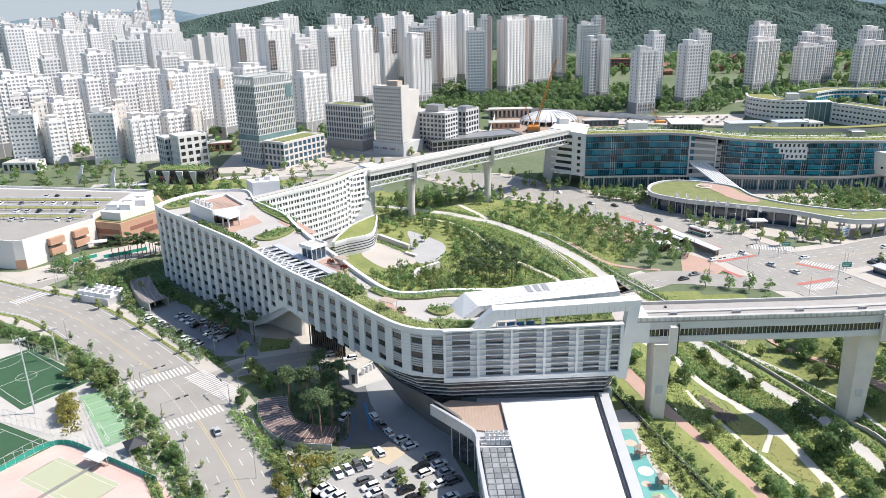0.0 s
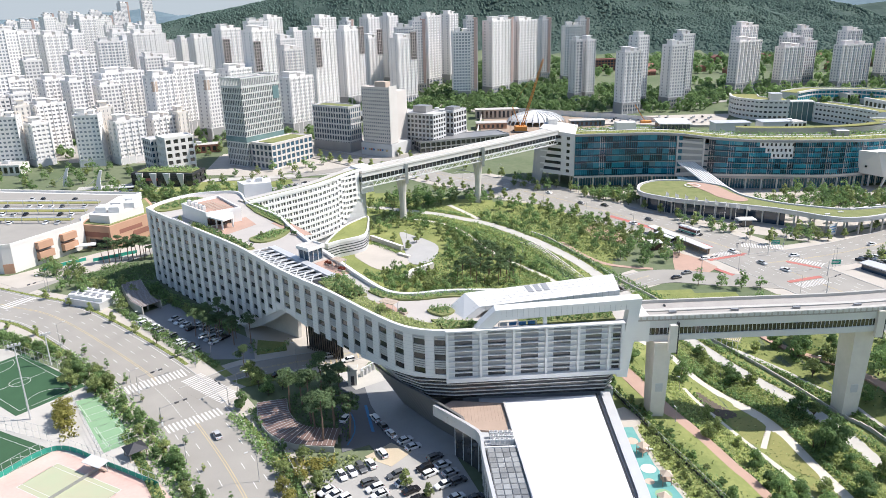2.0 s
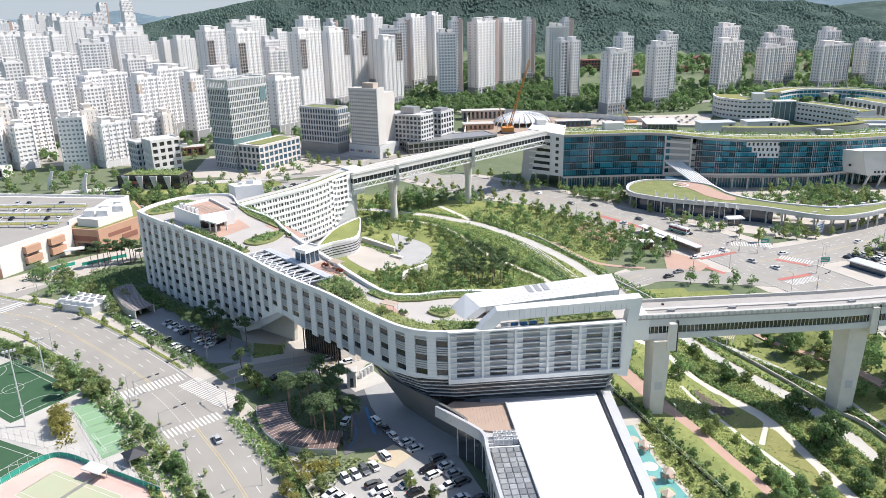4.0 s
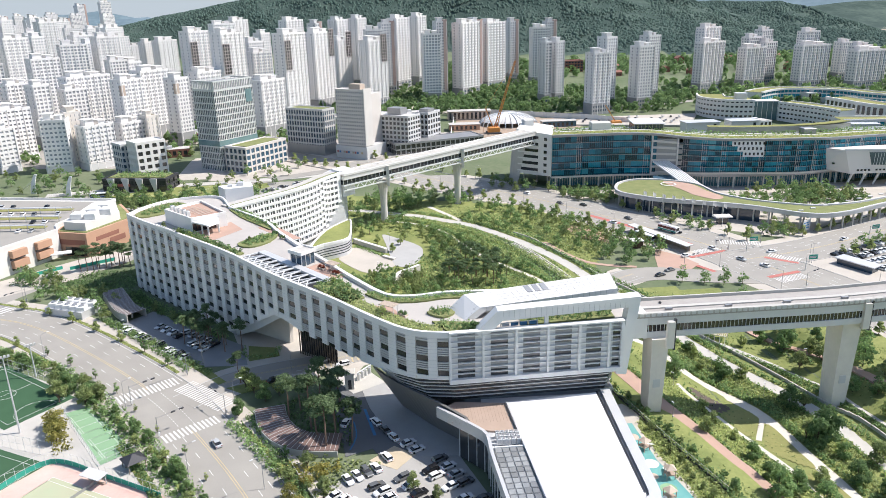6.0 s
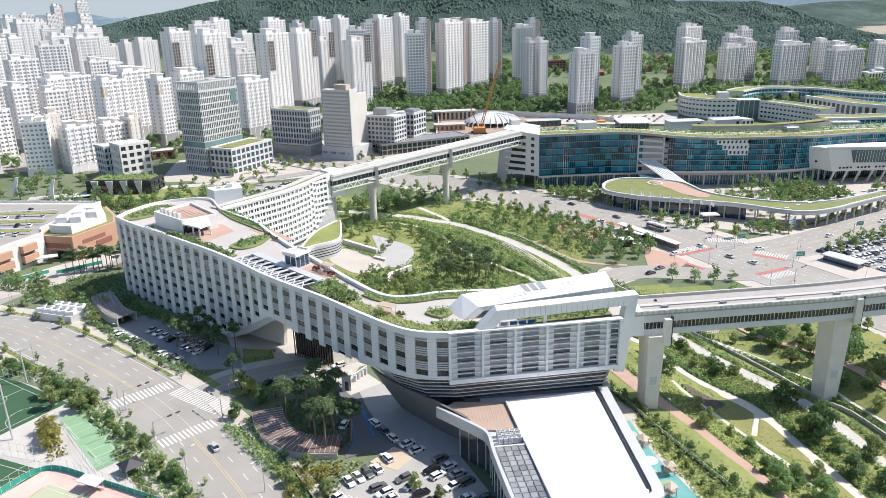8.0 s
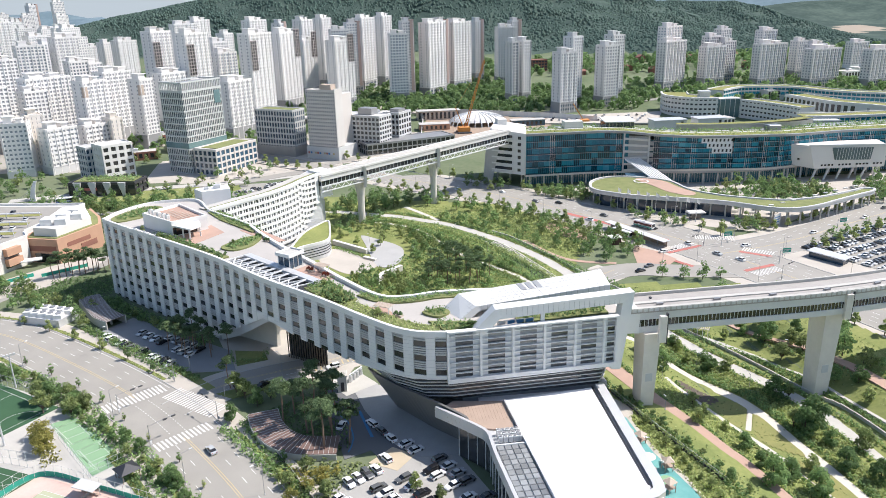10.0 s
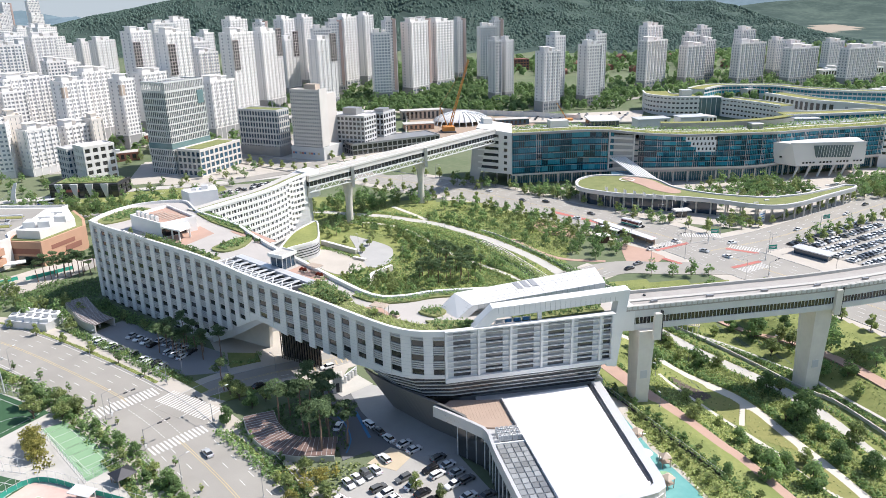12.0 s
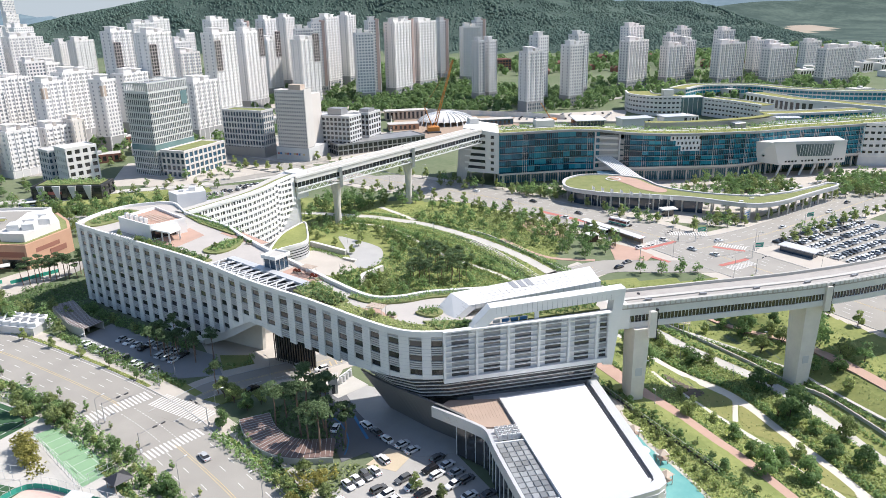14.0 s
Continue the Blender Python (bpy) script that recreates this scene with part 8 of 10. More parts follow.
GREY_COURT = paint("grey_court_paving", (0.42, 0.41, 0.395), (0.33, 0.325, 0.315), 0.85, grain=2, stain=0.15)
single("plaza", patch(Shape(), [tuple(p) for p in smooth([(-38, 322), (-33, 335), (-24, 330), (-15, 315), (-11.5, 310), (-14.8, 303), (-24.2, 299), (-33, 310)], 3, True)], 0.2), PAVING, "pale stone courtyard plaza", "pavement", kind="structure")
single("plaza", patch(Shape(), [tuple(p) for p in smooth([(-17.5, 354), (-10.4, 347), (-3.4, 338.5), (1.2, 328.7), (-0.5, 313.5), (-5.1, 306), (-11.5, 305.5), (-14.3, 322), (-16, 338)], 3, True)], 0.23), GREY_COURT, "grey paved court with young trees", "pavement", kind="structure")
for label, pts in (("dark green planted bed between paths", [(80.3, 178.6), (86.5, 181.6), (89.6, 176.5), (83.6, 167.4), (81.2, 168), (80.2, 173)]), ("dark green planted bed between paths", [(90.5, 173), (92, 160), (92.3, 152), (86.5, 157), (84.6, 163)]), ("dark green planted bed between paths", [(92.8, 148), (94.4, 130), (89.5, 134), (87, 148)])):
    single("flower_bed", drape(Shape(), [tuple(p) for p in smooth(pts, 2, True)], 0.2, 1.0), DRY_GRASS, label, "flower bed", kind="structure")
single("flower_bed", drape(Shape(), [tuple(p) for p in smooth([(76, 193.5), (80, 188), (84.2, 182.2), (81, 180), (77, 179.5), (75, 185)], 2, True)], 0.2, 1.0), SOIL, "dark mulched bed", "flower bed", kind="structure")
bleacher = thing("seat_steps", (54, 305, 0), "curved pale stone seat steps beside the walk", "steps", kind="structure")
for k in range(4):
    l = offset(smooth([(45.9, 330), (50.8, 318), (55.2, 302), (59.4, 285), (62, 272)], 2.0), -k * 0.95)
    part("step", strip(Shape(), l, 0.55, 0.35 + 0.18 * (3 - k), 0.6), PALE_CONCRETE, bleacher)
# retaining wall of the walk
s = Shape()
wl = smooth([(48, 346), (55, 335), (61.6, 317), (67.2, 301.6), (72, 285), (76.5, 272), (88, 246), (99, 222), (107, 200), (113, 180), (117, 167), (119, 130)], 3)
for a, b in zip(wl, wl[1:]):
    s.wall(a, b, min(ground_z(*a), ground_z(*b)) - 0.5, max(ground_z(*a), ground_z(*b)) + 1.1, -0.2, 0.2)
single("retaining_wall", s, CONCRETE, "long low concrete retaining wall", "wall", kind="structure")
single("water", drape(Shape(), [tuple(p) for p in smooth(band([(36, 342), (43, 331), (49, 308), (53.4, 292), (57, 272)], 4.2), 3, True)], 0.14, 2.0), paint("pond_water", (0.05, 0.07, 0.04), (0.07, 0.09, 0.05), 0.15), "shallow green creek", "water", kind="structure")

shrubs("tall green hedge beside the walk", band([(58, 340), (67, 303), (78, 275), (91, 246), (102, 222), (110, 200), (116, 180), (120, 160)], 2.6), 1.1, LEAF, 1.5)
shrubs("low hedge between paths", band([(73, 193), (79, 172), (84, 152), (90, 120)], 1.8), 1.0, LEAF, 1.1)
shrubs("meadow planting on the bank", band([(70, 240), (86, 205), (98, 180), (101, 150), (103, 120)], 8), 1.15, LEAF_LIGHT, 0.9, 8)
shrubs("rough meadow and saplings on the upper bank", [(70, 252), (86, 240), (100, 205), (107, 178), (109, 150), (103, 150), (99, 178), (90, 200), (78, 222)], 1.15, LEAF_LIGHT, 0.8, 7, size=0.3)
shrubs("dense bank shrubs beside the winding path", [(66, 232), (74, 222), (78, 204), (90, 182), (94, 160), (99, 160), (97, 182), (88, 204), (80, 224)], 1.25, LEAF, 1.3, 9, size=0.32)
shrubs("shrub belt between the tan walk and the thin path", [(64, 205), (72, 196), (79, 172), (84, 150), (90, 122), (84, 122), (76, 150), (70, 168), (66, 182)], 1.15, LEAF_LIGHT, 0.9, 8, size=0.3)
shrubs("shrub drift on the far park lawn", [(112, 245), (122, 222), (132, 195), (140, 160), (132, 160), (124, 190), (114, 215)], 1.7, LEAF, 1.2, 8)
shrubs("wild planting beside the pond", [(-6, 300), (14, 330), (34, 310), (48, 292), (44, 262), (22, 240), (2, 232), (-8, 262)], 2.4, LEAF_LIGHT, 0.8, 8)
shrubs("courtyard shrubs", [(-28, 398), (50, 380), (70, 320), (55, 262), (20, 245), (0, 230), (-10, 300), (10, 330), (8, 360)], 2.5, LEAF, 1.2, 8, size=0.4)
grove([(-8, 268), (14, 300), (30, 285), (38, 262), (18, 236), (2, 226), (-12, 240)], 8.5, TREES, 0.6, 0.95)
grove([(7, 282), (14, 277), (31, 276), (36, 287), (27, 312), (19, 314), (11, 300)], 3.5, PINES, 0.62, 0.82)
grove([(-30, 350), (-18, 358), (-4, 372), (-8, 384), (-26, 384), (-34, 368)], 5.0, TREES, 0.6, 0.95)
grove([(-12, 360), (0, 352), (6, 335), (3, 318), (8, 305), (12, 330), (8, 352), (-4, 366)], 4.2, TREES[3:], 0.5, 0.8)
grove([(-34, 292), (-20, 296), (-4, 292), (4, 276), (-6, 262), (-22, 272)], 4.6, TREES, 0.5, 0.8)
grove([(-30, 396), (-6, 398), (14, 408), (0, 424), (-28, 416)], 5.5, TREES, 0.7, 1.05)
grove([(5, 300), (25, 330), (12, 365), (-6, 372), (10, 340)], 8.5, TREES[3:] + TREES[:1], 0.55, 0.85)
row([(24, 378), (38, 362), (49, 345)], 4.5, TREES, 0.55, 0.85)
row([(2, 360), (11, 345), (18, 328)], 4.5, TREES[3:], 0.5, 0.8)
row([(22, 338), (30, 322), (38, 306), (47, 290)], 4.5, TREES[3:] + STREET, 0.5, 0.8)
grove([(36, 392), (70, 380), (92, 345), (78, 310), (62, 330), (50, 362)], 8.0, TREES, 0.7, 1.1)
grove([(78, 330), (98, 330), (112, 300), (98, 288), (76, 300)], 6.5, TREES, 0.8, 1.1)
row([(42, 398), (72, 372), (96, 338), (112, 305)], 6.5, TREES, 0.7, 1.0)
grove([(-50, 404), (-24, 424), (6, 440), (40, 412), (20, 400), (-10, 398), (-30, 388)], 6.5, TREES, 0.8, 1.1)
grove([(102, 271), (118, 268), (134, 266), (128, 260), (110, 264)], 5.0, TREES, 0.7, 0.95)
grove([(95, 246), (135, 250), (150, 205), (142, 150), (126, 150), (118, 195)], 11, TREES, 0.75, 1.1)
grove([(88, 225), (98, 200), (104, 180), (104, 150), (99, 150), (96, 180), (84, 215)], 10, TREES, 0.75, 1.05)
grove([(48, 210), (62, 214), (72, 215), (76, 200), (66, 190), (62, 200)], 6.0, TREES, 0.6, 0.9)
grove([(66, 185), (76, 186), (82, 165), (84, 140), (74, 140), (70, 165)], 9.0, TREES[3:] + TREES[:1], 0.55, 0.85)
grove([(72, 150), (90, 150), (100, 120), (80, 110)], 9.0, TREES, 0.7, 1.0)
row([(48, 200), (54, 180), (58, 165), (62, 150), (68, 130)], 5.0, TREES, 0.3, 0.5)
shrubs("dark hedge along the playground", band([(48, 195), (53, 178), (57, 162), (61, 148), (66, 125)], 3.4), 1.1, LEAF, 1.4)
# verges of the avenue
def verge(label, off, lo, hi, width, leaf, h):
    l = [p for p in offset(AVENUE, off) if lo < p.y < hi]
    shrubs(label, band([tuple(p) for p in l[::3]], width), 0.95, leaf, h, 14 if h > 1 else 8, "hedge", size=0.27)
    strip_sh = strip(Shape(), l, width + 0.4, 0.2)
    single("verge", strip_sh, GRASS, "narrow planted verge beside the avenue", "verge", kind="structure")


verge("low shrubs along the kerb", -11.5, 70, 172, 0.9, LEAF_LIGHT, 0.6)
verge("low shrubs along the kerb", -11.5, 218, 300, 0.9, LEAF_LIGHT, 0.6)
verge("low shrubs along the kerb", 11.5, 70, 182, 0.9, LEAF_LIGHT, 0.6)
verge("low shrubs along the kerb", 11.5, 214, 300, 0.9, LEAF_LIGHT, 0.6)
verge("thick hedge behind the pavement", 17.6, 205, 262, 2.2, LEAF, 1.7)
verge("thick hedge behind the pavement", -17.4, 70, 176, 2.2, LEAF, 1.7)
shrubs("ragged meadow over the courtyard lawn", [(-44, 420), (56, 396), (92, 345), (76, 300), (58, 262), (30, 250), (-12, 214), (-30, 240), (-20, 280), (2, 300), (6, 340), (-20, 366), (-40, 400)], 2.3, LEAF_LIGHT, 0.55, 4, "meadow", size=0.42)
shrubs("tall grasses and perennials on the courtyard bank", [(20, 372), (46, 330), (56, 292), (66, 268), (52, 262), (36, 286), (26, 330)], 1.7, LEAF, 0.9, 6, "meadow", size=0.36)
shrubs("ragged meadow over the low park", [(52, 222), (84, 262), (118, 256), (138, 240), (148, 190), (150, 120), (64, 120), (58, 170)], 2.1, LEAF_LIGHT, 0.35, 3, "meadow", size=0.34)
shrubs("light saplings and shrubs beyond the walk", [(44, 392), (76, 372), (100, 335), (84, 300), (66, 318), (54, 356)], 2.6, LEAF_LIGHT, 2.0, 12, "shrub_bed", size=0.5)
grove([(-88, 236), (-80, 229), (-73, 236), (-80, 243)], 3.2, PINES, 0.75, 0.95)
grove([(-26, 296), (-4, 302), (4, 284), (-14, 276)], 4.0, TREES[3:] + STREET, 0.5, 0.8)
for x, y, k in ((101, 162.5, 1.35), (69, 166, 0.9), (75.7, 140, 1.2), (105, 180, 0.8), (85, 206, 0.75), (87, 219, 0.8), (99, 145, 1.0), (109, 152, 1.2), (96, 200, 0.9), (72.5, 170, 0.85), (122, 200, 1.1), (118, 215, 1.2), (126, 178, 0.9)):
    plant(TREES, x, y, k * 0.95, k * 1.05)
# planted edges of the park paths
def edge_planting(label, pts, off, width, leaf, h, gap=1.15):
    l = offset(smooth(pts, 6.0), off)
    shrubs(label, band([tuple(p) for p in l], width), gap * 0.9, leaf, h * 1.15, 16, "hedge", size=0.3)


row([(54, 167), (55.6, 150), (58, 132)], 3.6, TREES[3:], 0.35, 0.5)
edge_planting("mixed hedge beside the pale walk", [(78, 250), (86.6, 235), (95, 209.5), (106, 184), (109, 170), (111, 156), (113, 120)], -3.0, 2.0, LEAF, 1.3)
edge_planting("mixed hedge beside the pale walk", [(78, 250), (86.6, 235), (95, 209.5), (106, 184), (109, 170), (111, 156), (113, 120)], 3.0, 2.4, LEAF, 1.5)
edge_planting("dark shrub line along the winding path", [(40, 250), (65, 226), (74.5, 218), (79, 201), (90.5, 180), (93.3, 157), (95, 140), (97, 100)], 2.6, 2.6, LEAF, 1.5)
edge_planting("clipped hedge beside the tan walk", [(55, 203), (61, 179), (65, 168), (70, 153), (73, 145), (80, 110)], 3.2, 1.6, LEAF, 1.0)
edge_planting("flowering shrubs above the playground", [(52, 203), (57, 179), (61, 166), (66, 150), (70, 140)], 3.4, 2.8, LEAF_LIGHT, 1.4)
edge_planting("hedge along the path above the wall", [(90, 237), (104.5, 216.5), (117, 191.5), (120, 172), (124, 140)], -2.2, 1.8, LEAF, 1.2)
edge_planting("hedge beside the park walk", [(-38, 406), (-8.6, 391), (2.9, 385), (16, 374.5), (25.6, 366.5), (35, 354.8), (43, 342), (50, 330), (56, 317), (62, 302), (66, 288), (71, 268), (78, 250)], 4.2, 2.6, LEAF, 1.6, 1.4)
edge_planting("reeds and shrubs beside the park walk", [(-38, 406), (-8.6, 391), (2.9, 385), (16, 374.5), (25.6, 366.5), (35, 354.8), (43, 342), (50, 330), (56, 317), (62, 302), (66, 288), (71, 268), (78, 250)], -9.5, 3.6, LEAF_LIGHT, 1.5, 1.4)
edge_planting("shrubs along the curving courtyard path", [(-18, 378), (-5.8, 374), (7, 363.8), (14.7, 350), (19.6, 336), (28.5, 312), (37.6, 297), (46, 283), (52, 266)], 2.6, 2.6, LEAF, 1.6, 1.4)
edge_planting("shrubs along the curving courtyard path", [(-18, 378), (-5.8, 374), (7, 363.8), (14.7, 350), (19.6, 336), (28.5, 312), (37.6, 297), (46, 283), (52, 266)], -2.6, 2.6, LEAF_LIGHT, 1.4, 1.4)
shrubs("loose planting between the playground and the hedge", [(50.6, 170), (54, 174), (60, 158), (64, 142), (66, 126), (54.5, 126), (52.8, 144), (50.8, 154)], 1.1, LEAF_LIGHT, 1.0, 8, size=0.3)
# street trees of the boulevard, car parks and the canopy garden
for off in (-20, 20):
    for i, (p, _) in enumerate(along(offset(BOULEVARD, off), 11, 4)):
        if p.y > 312 or p.y < 255:
            plant(STREET, p.x, p.y, 0.9, 1.3)
for off in (-15, 15):
    for p, _ in along(offset(CROSS_ROAD, off), 11, 50):
        plant(STREET, p.x, p.y, 0.9, 1.3)
row([(184, 292), (215, 307), (250, 320)], 9, TREES[3:], 0.7, 0.9)
grove([(196, 345), (168, 368), (182, 392), (205, 388), (240, 380), (252, 364), (226, 358)], 6.0, TREES, 0.8, 1.2)
grove([(158, 328), (176, 316), (184, 322), (170, 334)], 4.5, TREES, 0.7, 0.95)
grove([(128, 362), (150, 338), (140, 334), (120, 360)], 5, TREES, 0.6, 0.9)
grove([(85, 428), (112, 420), (116, 398), (98, 400)], 6, TREES, 0.7, 1.0)
grove([(255, 355), (300, 385), (330, 380), (300, 350)], 5, TREES, 0.9, 1.25)
grove([(196, 404), (210, 398), (222, 380), (236, 370), (256, 376), (248, 394), (226, 404)], 4.6, TREES, 0.9, 1.35)
grove([(92, 420), (104, 410), (118, 400), (118, 394), (104, 396), (88, 412)], 4.4, TREES, 0.7, 1.05)
grove([(276, 390), (300, 392), (318, 382), (296, 366), (274, 366)], 5.0, TREES, 0.9, 1.3)
grove([(60, 460), (76, 432), (64, 426), (50, 448)], 6, TREES, 0.8, 1.0)
# town greenery
grove([(-210, 445), (-206, 459), (-167, 455), (-137, 456), (-138, 446), (-148, 432), (-172, 430)], 5.2, TREES, 0.55, 0.9)
shrubs("dense green belt between the mall and the town road", [(-210, 441), (-206, 457), (-167, 453), (-137, 455), (-138, 444), (-148, 430), (-172, 428)], 2.2, LEAF, 1.6, 9, size=0.5)
f = turned(-196, 476, -10)
shrubs("trees and shrubs on the shop roof", [f(6, 3), f(40, 3), f(40, 17), f(6, 17)], 2.4, LEAF, 1.9, 10, z=ground_z(-196, 476) + 8.5, size=0.45)
grove([(-230, 470), (-120, 505), (-60, 540), (-90, 470), (-130, 440)], 11, TREES, 0.7, 1.1)
single("lawn", patch(Shape(), [(-190, 462), (-130, 492), (-100, 505), (-90, 470), (-118, 440), (-170, 430)], 0.12), GRASS, "open lawn strip before the town", "lawn", kind="structure")
row([(-150, 420), (-120, 440), (-92, 440), (-70, 420)], 6, TREES, 0.8, 1.1)
grove([(-190, 405), (-120, 380), (-100, 345), (-90, 330), (-75, 360), (-110, 420), (-180, 440)], 7, TREES, 0.8, 1.15)
grove([(-420, 420), (-230, 470), (-190, 500), (-230, 540), (-420, 520)], 12, TREES, 0.8, 1.3)
grove([(-220, 560), (-160, 560), (-150, 620), (-230, 640)], 12, TREES, 0.8, 1.3)


def far_trees(label, pts, gap, size):
    """Distant tree cover, crowns of a few leaves each."""
    s = Shape()
    for x, y in scatter(pts, gap, rng, 6000):
        k = rng.uniform(0.7, 1.35)
        c = clump_cloud(rng, [(x, y, ground_z(x, y) + size * 0.8 * k, size * 0.75 * k, size * 0.85 * k)], 26, size * 0.42)
        b = len(s.v)
        s.v += c.v
        s.f += [tuple(i + b for i in f) for f in c.f]
    return single("tree_belt", s, LEAF, label, "trees", kind="stuff")


far_trees("wooded belt below the apartment towers", [(-20, 720), (140, 700), (260, 690), (330, 790), (120, 880), (0, 790)], 9, 5.5)
far_trees("trees between the towers and offices", [(300, 700), (520, 700), (640, 760), (560, 900), (320, 900)], 12, 5.5)
far_trees("trees at the foot of the wooded hill", [(-100, 960), (900, 960), (1100, 1150), (100, 1150)], 15, 6.5)
far_trees("trees between the town blocks", [(-450, 500), (-40, 620), (-60, 740), (-480, 740)], 15, 5.0)
far_trees("trees between the white towers", [(-330, 800), (-60, 740), (60, 760), (210, 900), (120, 1120), (-420, 1120)], 12, 5.0)
far_trees("trees beyond the curved offices", [(560, 540), (900, 700), (820, 880), (650, 720)], 13, 6)


def forest():
    """Crowns that cover the hills."""
    r = np.random.default_rng(5)
    n = 55000
    x, y = r.uniform(-860, 1130, n), r.uniform(1000, 1880, n)
    ring_n = 5
    v, f = [], []
    for i in range(n):
        z = ground_z(x[i], y[i])
        if z < 25 or (z < 34 and r.random() < 0.3):
            continue
        k = r.uniform(2.2, 4.3)
        b = len(v)
        for j in range(ring_n):
            a = 6.2832 * j / ring_n + r.uniform(-0.3, 0.3)
            q = k * r.uniform(0.75, 1.2)
            v.append((x[i] + q * math.cos(a), y[i] + q * math.sin(a), z - 1 + r.uniform(-1, 1)))
        for j in range(ring_n):
            a = 6.2832 * (j + 0.5) / ring_n + r.uniform(-0.3, 0.3)
            q = k * r.uniform(0.35, 0.75)
            v.append((x[i] + q * math.cos(a), y[i] + q * math.sin(a), z + k * r.uniform(0.4, 0.7)))
        v.append((x[i] + r.uniform(-1, 1), y[i] + r.uniform(-1, 1), z + k * r.uniform(0.7, 0.95)))
        for j in range(ring_n):
            j2 = (j + 1) % ring_n
            f += [(b + j, b + j2, b + ring_n + j), (b + j2, b + ring_n + j2, b + ring_n + j), (b + ring_n + j, b + ring_n + j2, b + 2 * ring_n)]
    s = Shape()
    s.v, s.f = v, f
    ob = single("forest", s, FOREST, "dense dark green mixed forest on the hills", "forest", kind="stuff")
    ob.data.polygons.foreach_set("use_smooth", np.ones(len(f), dtype=bool))
    return ob


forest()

# fuller trees of the low park and the car-park edges
for x, y, k in ((98, 161, 1.25), (82, 143, 1.0), (86, 137, 1.1), (104, 139, 0.9), (91, 206, 0.75), (86, 220, 0.7)):
    plant(TREES[:3], x, y, k * 0.92, k * 1.05)
for x, y, k in ((114, 224, 0.9), (118, 215, 0.9), (123, 208, 1.15), (131, 193, 1.1), (134, 187, 0.9), (127, 212, 0.8), (136, 200, 1.0), (140, 207, 0.9), (122, 226, 0.9), (137, 180, 1.0), (128, 228, 0.9)):
    plant(TREES, x, y, k * 0.92, k * 1.05)
for x, y, k in ((214, 379, 1.25), (219, 381, 1.35), (224, 382, 1.3), (230, 383, 1.2), (235, 382, 1.1), (176, 332, 1.1), (179, 327, 1.2), (181, 323, 1.0)):
    plant(TREES, x, y, k * 0.95, k * 1.05)
shrubs("yellow-green bushes at the head of the car park", band([(-44, 159), (-36, 157.5), (-29, 158.5)], 3.2), 1.2, LEAF_YELLOW, 1.9, 12, size=0.34)
shrubs("dense shrubs between the pergola and the avenue", band([(-61, 183), (-55, 175), (-49.5, 166), (-45, 159)], 3.4), 1.1, LEAF, 1.9, 12, size=0.34)
finish_cover()


# ---------------------------------------------------------------- roof shrubs
red = Stamp(make_bench_planter(LEAF_RED, "planter with red shrubs"))
for x, y in ((-36.2, 221.8), (-31.2, 216.0)):
    red.put(x, y, ROOF + 0.05, -45)
green_planter = Stamp(make_bench_planter(LEAF, "planter with green shrubs"))
for x, y in ((-11.5, 181.5), (-24.8, 199), (-56, 262), (-52.5, 256)):
    green_planter.put(x, y, ROOF + 0.05, -40)
RZ = ROOF + 0.45
shrubs("loose grasses and shrubs along the roof edge", along_outer(128, last, 1.4, 6.0), 1.15, LEAF_LIGHT, 0.75, 7, z=RZ, size=0.26)
shrubs("dense shrubs at the end of the truss bay", [(-37.5, 206.5), (-30.0, 211.5), (-22, 195), (-27, 190.5)], 1.3, LEAF, 1.7, 12, z=RZ, size=0.3)
shrubs("shrubs behind the front parapet", [(0, 168.5), (8, 169), (7, 173.8), (-4, 175.8)], 1.2, LEAF, 1.1, 8, z=RZ, size=0.28)
shrubs("dark shrubs between the roof portals", [(19, 171), (43.8, 172.8), (43.8, 177.4), (19, 175.4)], 1.3, LEAF, 1.5, 11, z=RZ, size=0.3)
shrubs("clipped hedge inside the courtyard parapet", [tuple(p) for p in offset(INNER, 1.3)[8:34]] + [tuple(p) for p in offset(INNER, 3.4)[8:34]][::-1], 0.95, LEAF, 1.1, 8, z=RZ, size=0.26)
shrubs("round clipped shrubs on the walk", [tuple(p) for p in smooth([(-4.4, 182), (0, 183.4), (1.9, 181), (-1, 178.6)], 1.5, True)], 1.0, LEAF, 1.4, 12, z=RZ, size=0.26)
shrubs("shrubs on the western roof tip", [(-116, 299), (-112, 295), (-104, 301), (-101, 311), (-108, 313)], 1.5, LEAF, 1.1, 8, z=RZ)
shrubs("shrubs along the western roof edge", along_outer(38, 78, 1.4, 4.4), 1.3, LEAF, 1.5, 10, z=RZ)
shrubs("shrubs in the triangular bed", [(-67, 252), (-60, 261), (-56, 260), (-58, 252), (-63, 248)], 1.3, LEAF, 1.1, 9, z=RZ)
shrubs("low shrubs before the curved wing", [(-75, 300), (-69, 291), (-56.5, 271), (-59, 269), (-73, 287), (-79, 299)], 1.4, LEAF, 0.8, 7, z=RZ)
for x, y in ((-29, 201), (-26.5, 196), (-31.5, 207), (-17, 181), (-64, 254), (-92, 267), (-87, 262.5), (-100, 276)):
    plant(TREES[3:], x, y, 0.32, 0.5, RZ)
for k in range(6):
    plant(TREES[:2], 4.2 + k * 0.8, 169.4 + 0.1 * k, 0.28, 0.36, RZ)
shrubs("tufts of dry grass on the glass office roof", [tuple(p) for p in offset(GL, 3)[::4]] + [tuple(p) for p in offset(GL, 11)[::-4]], 2.6, LEAF_LIGHT, 0.6, 5, z=lambda x, y: glass_top(x) + 0.9, size=0.5)
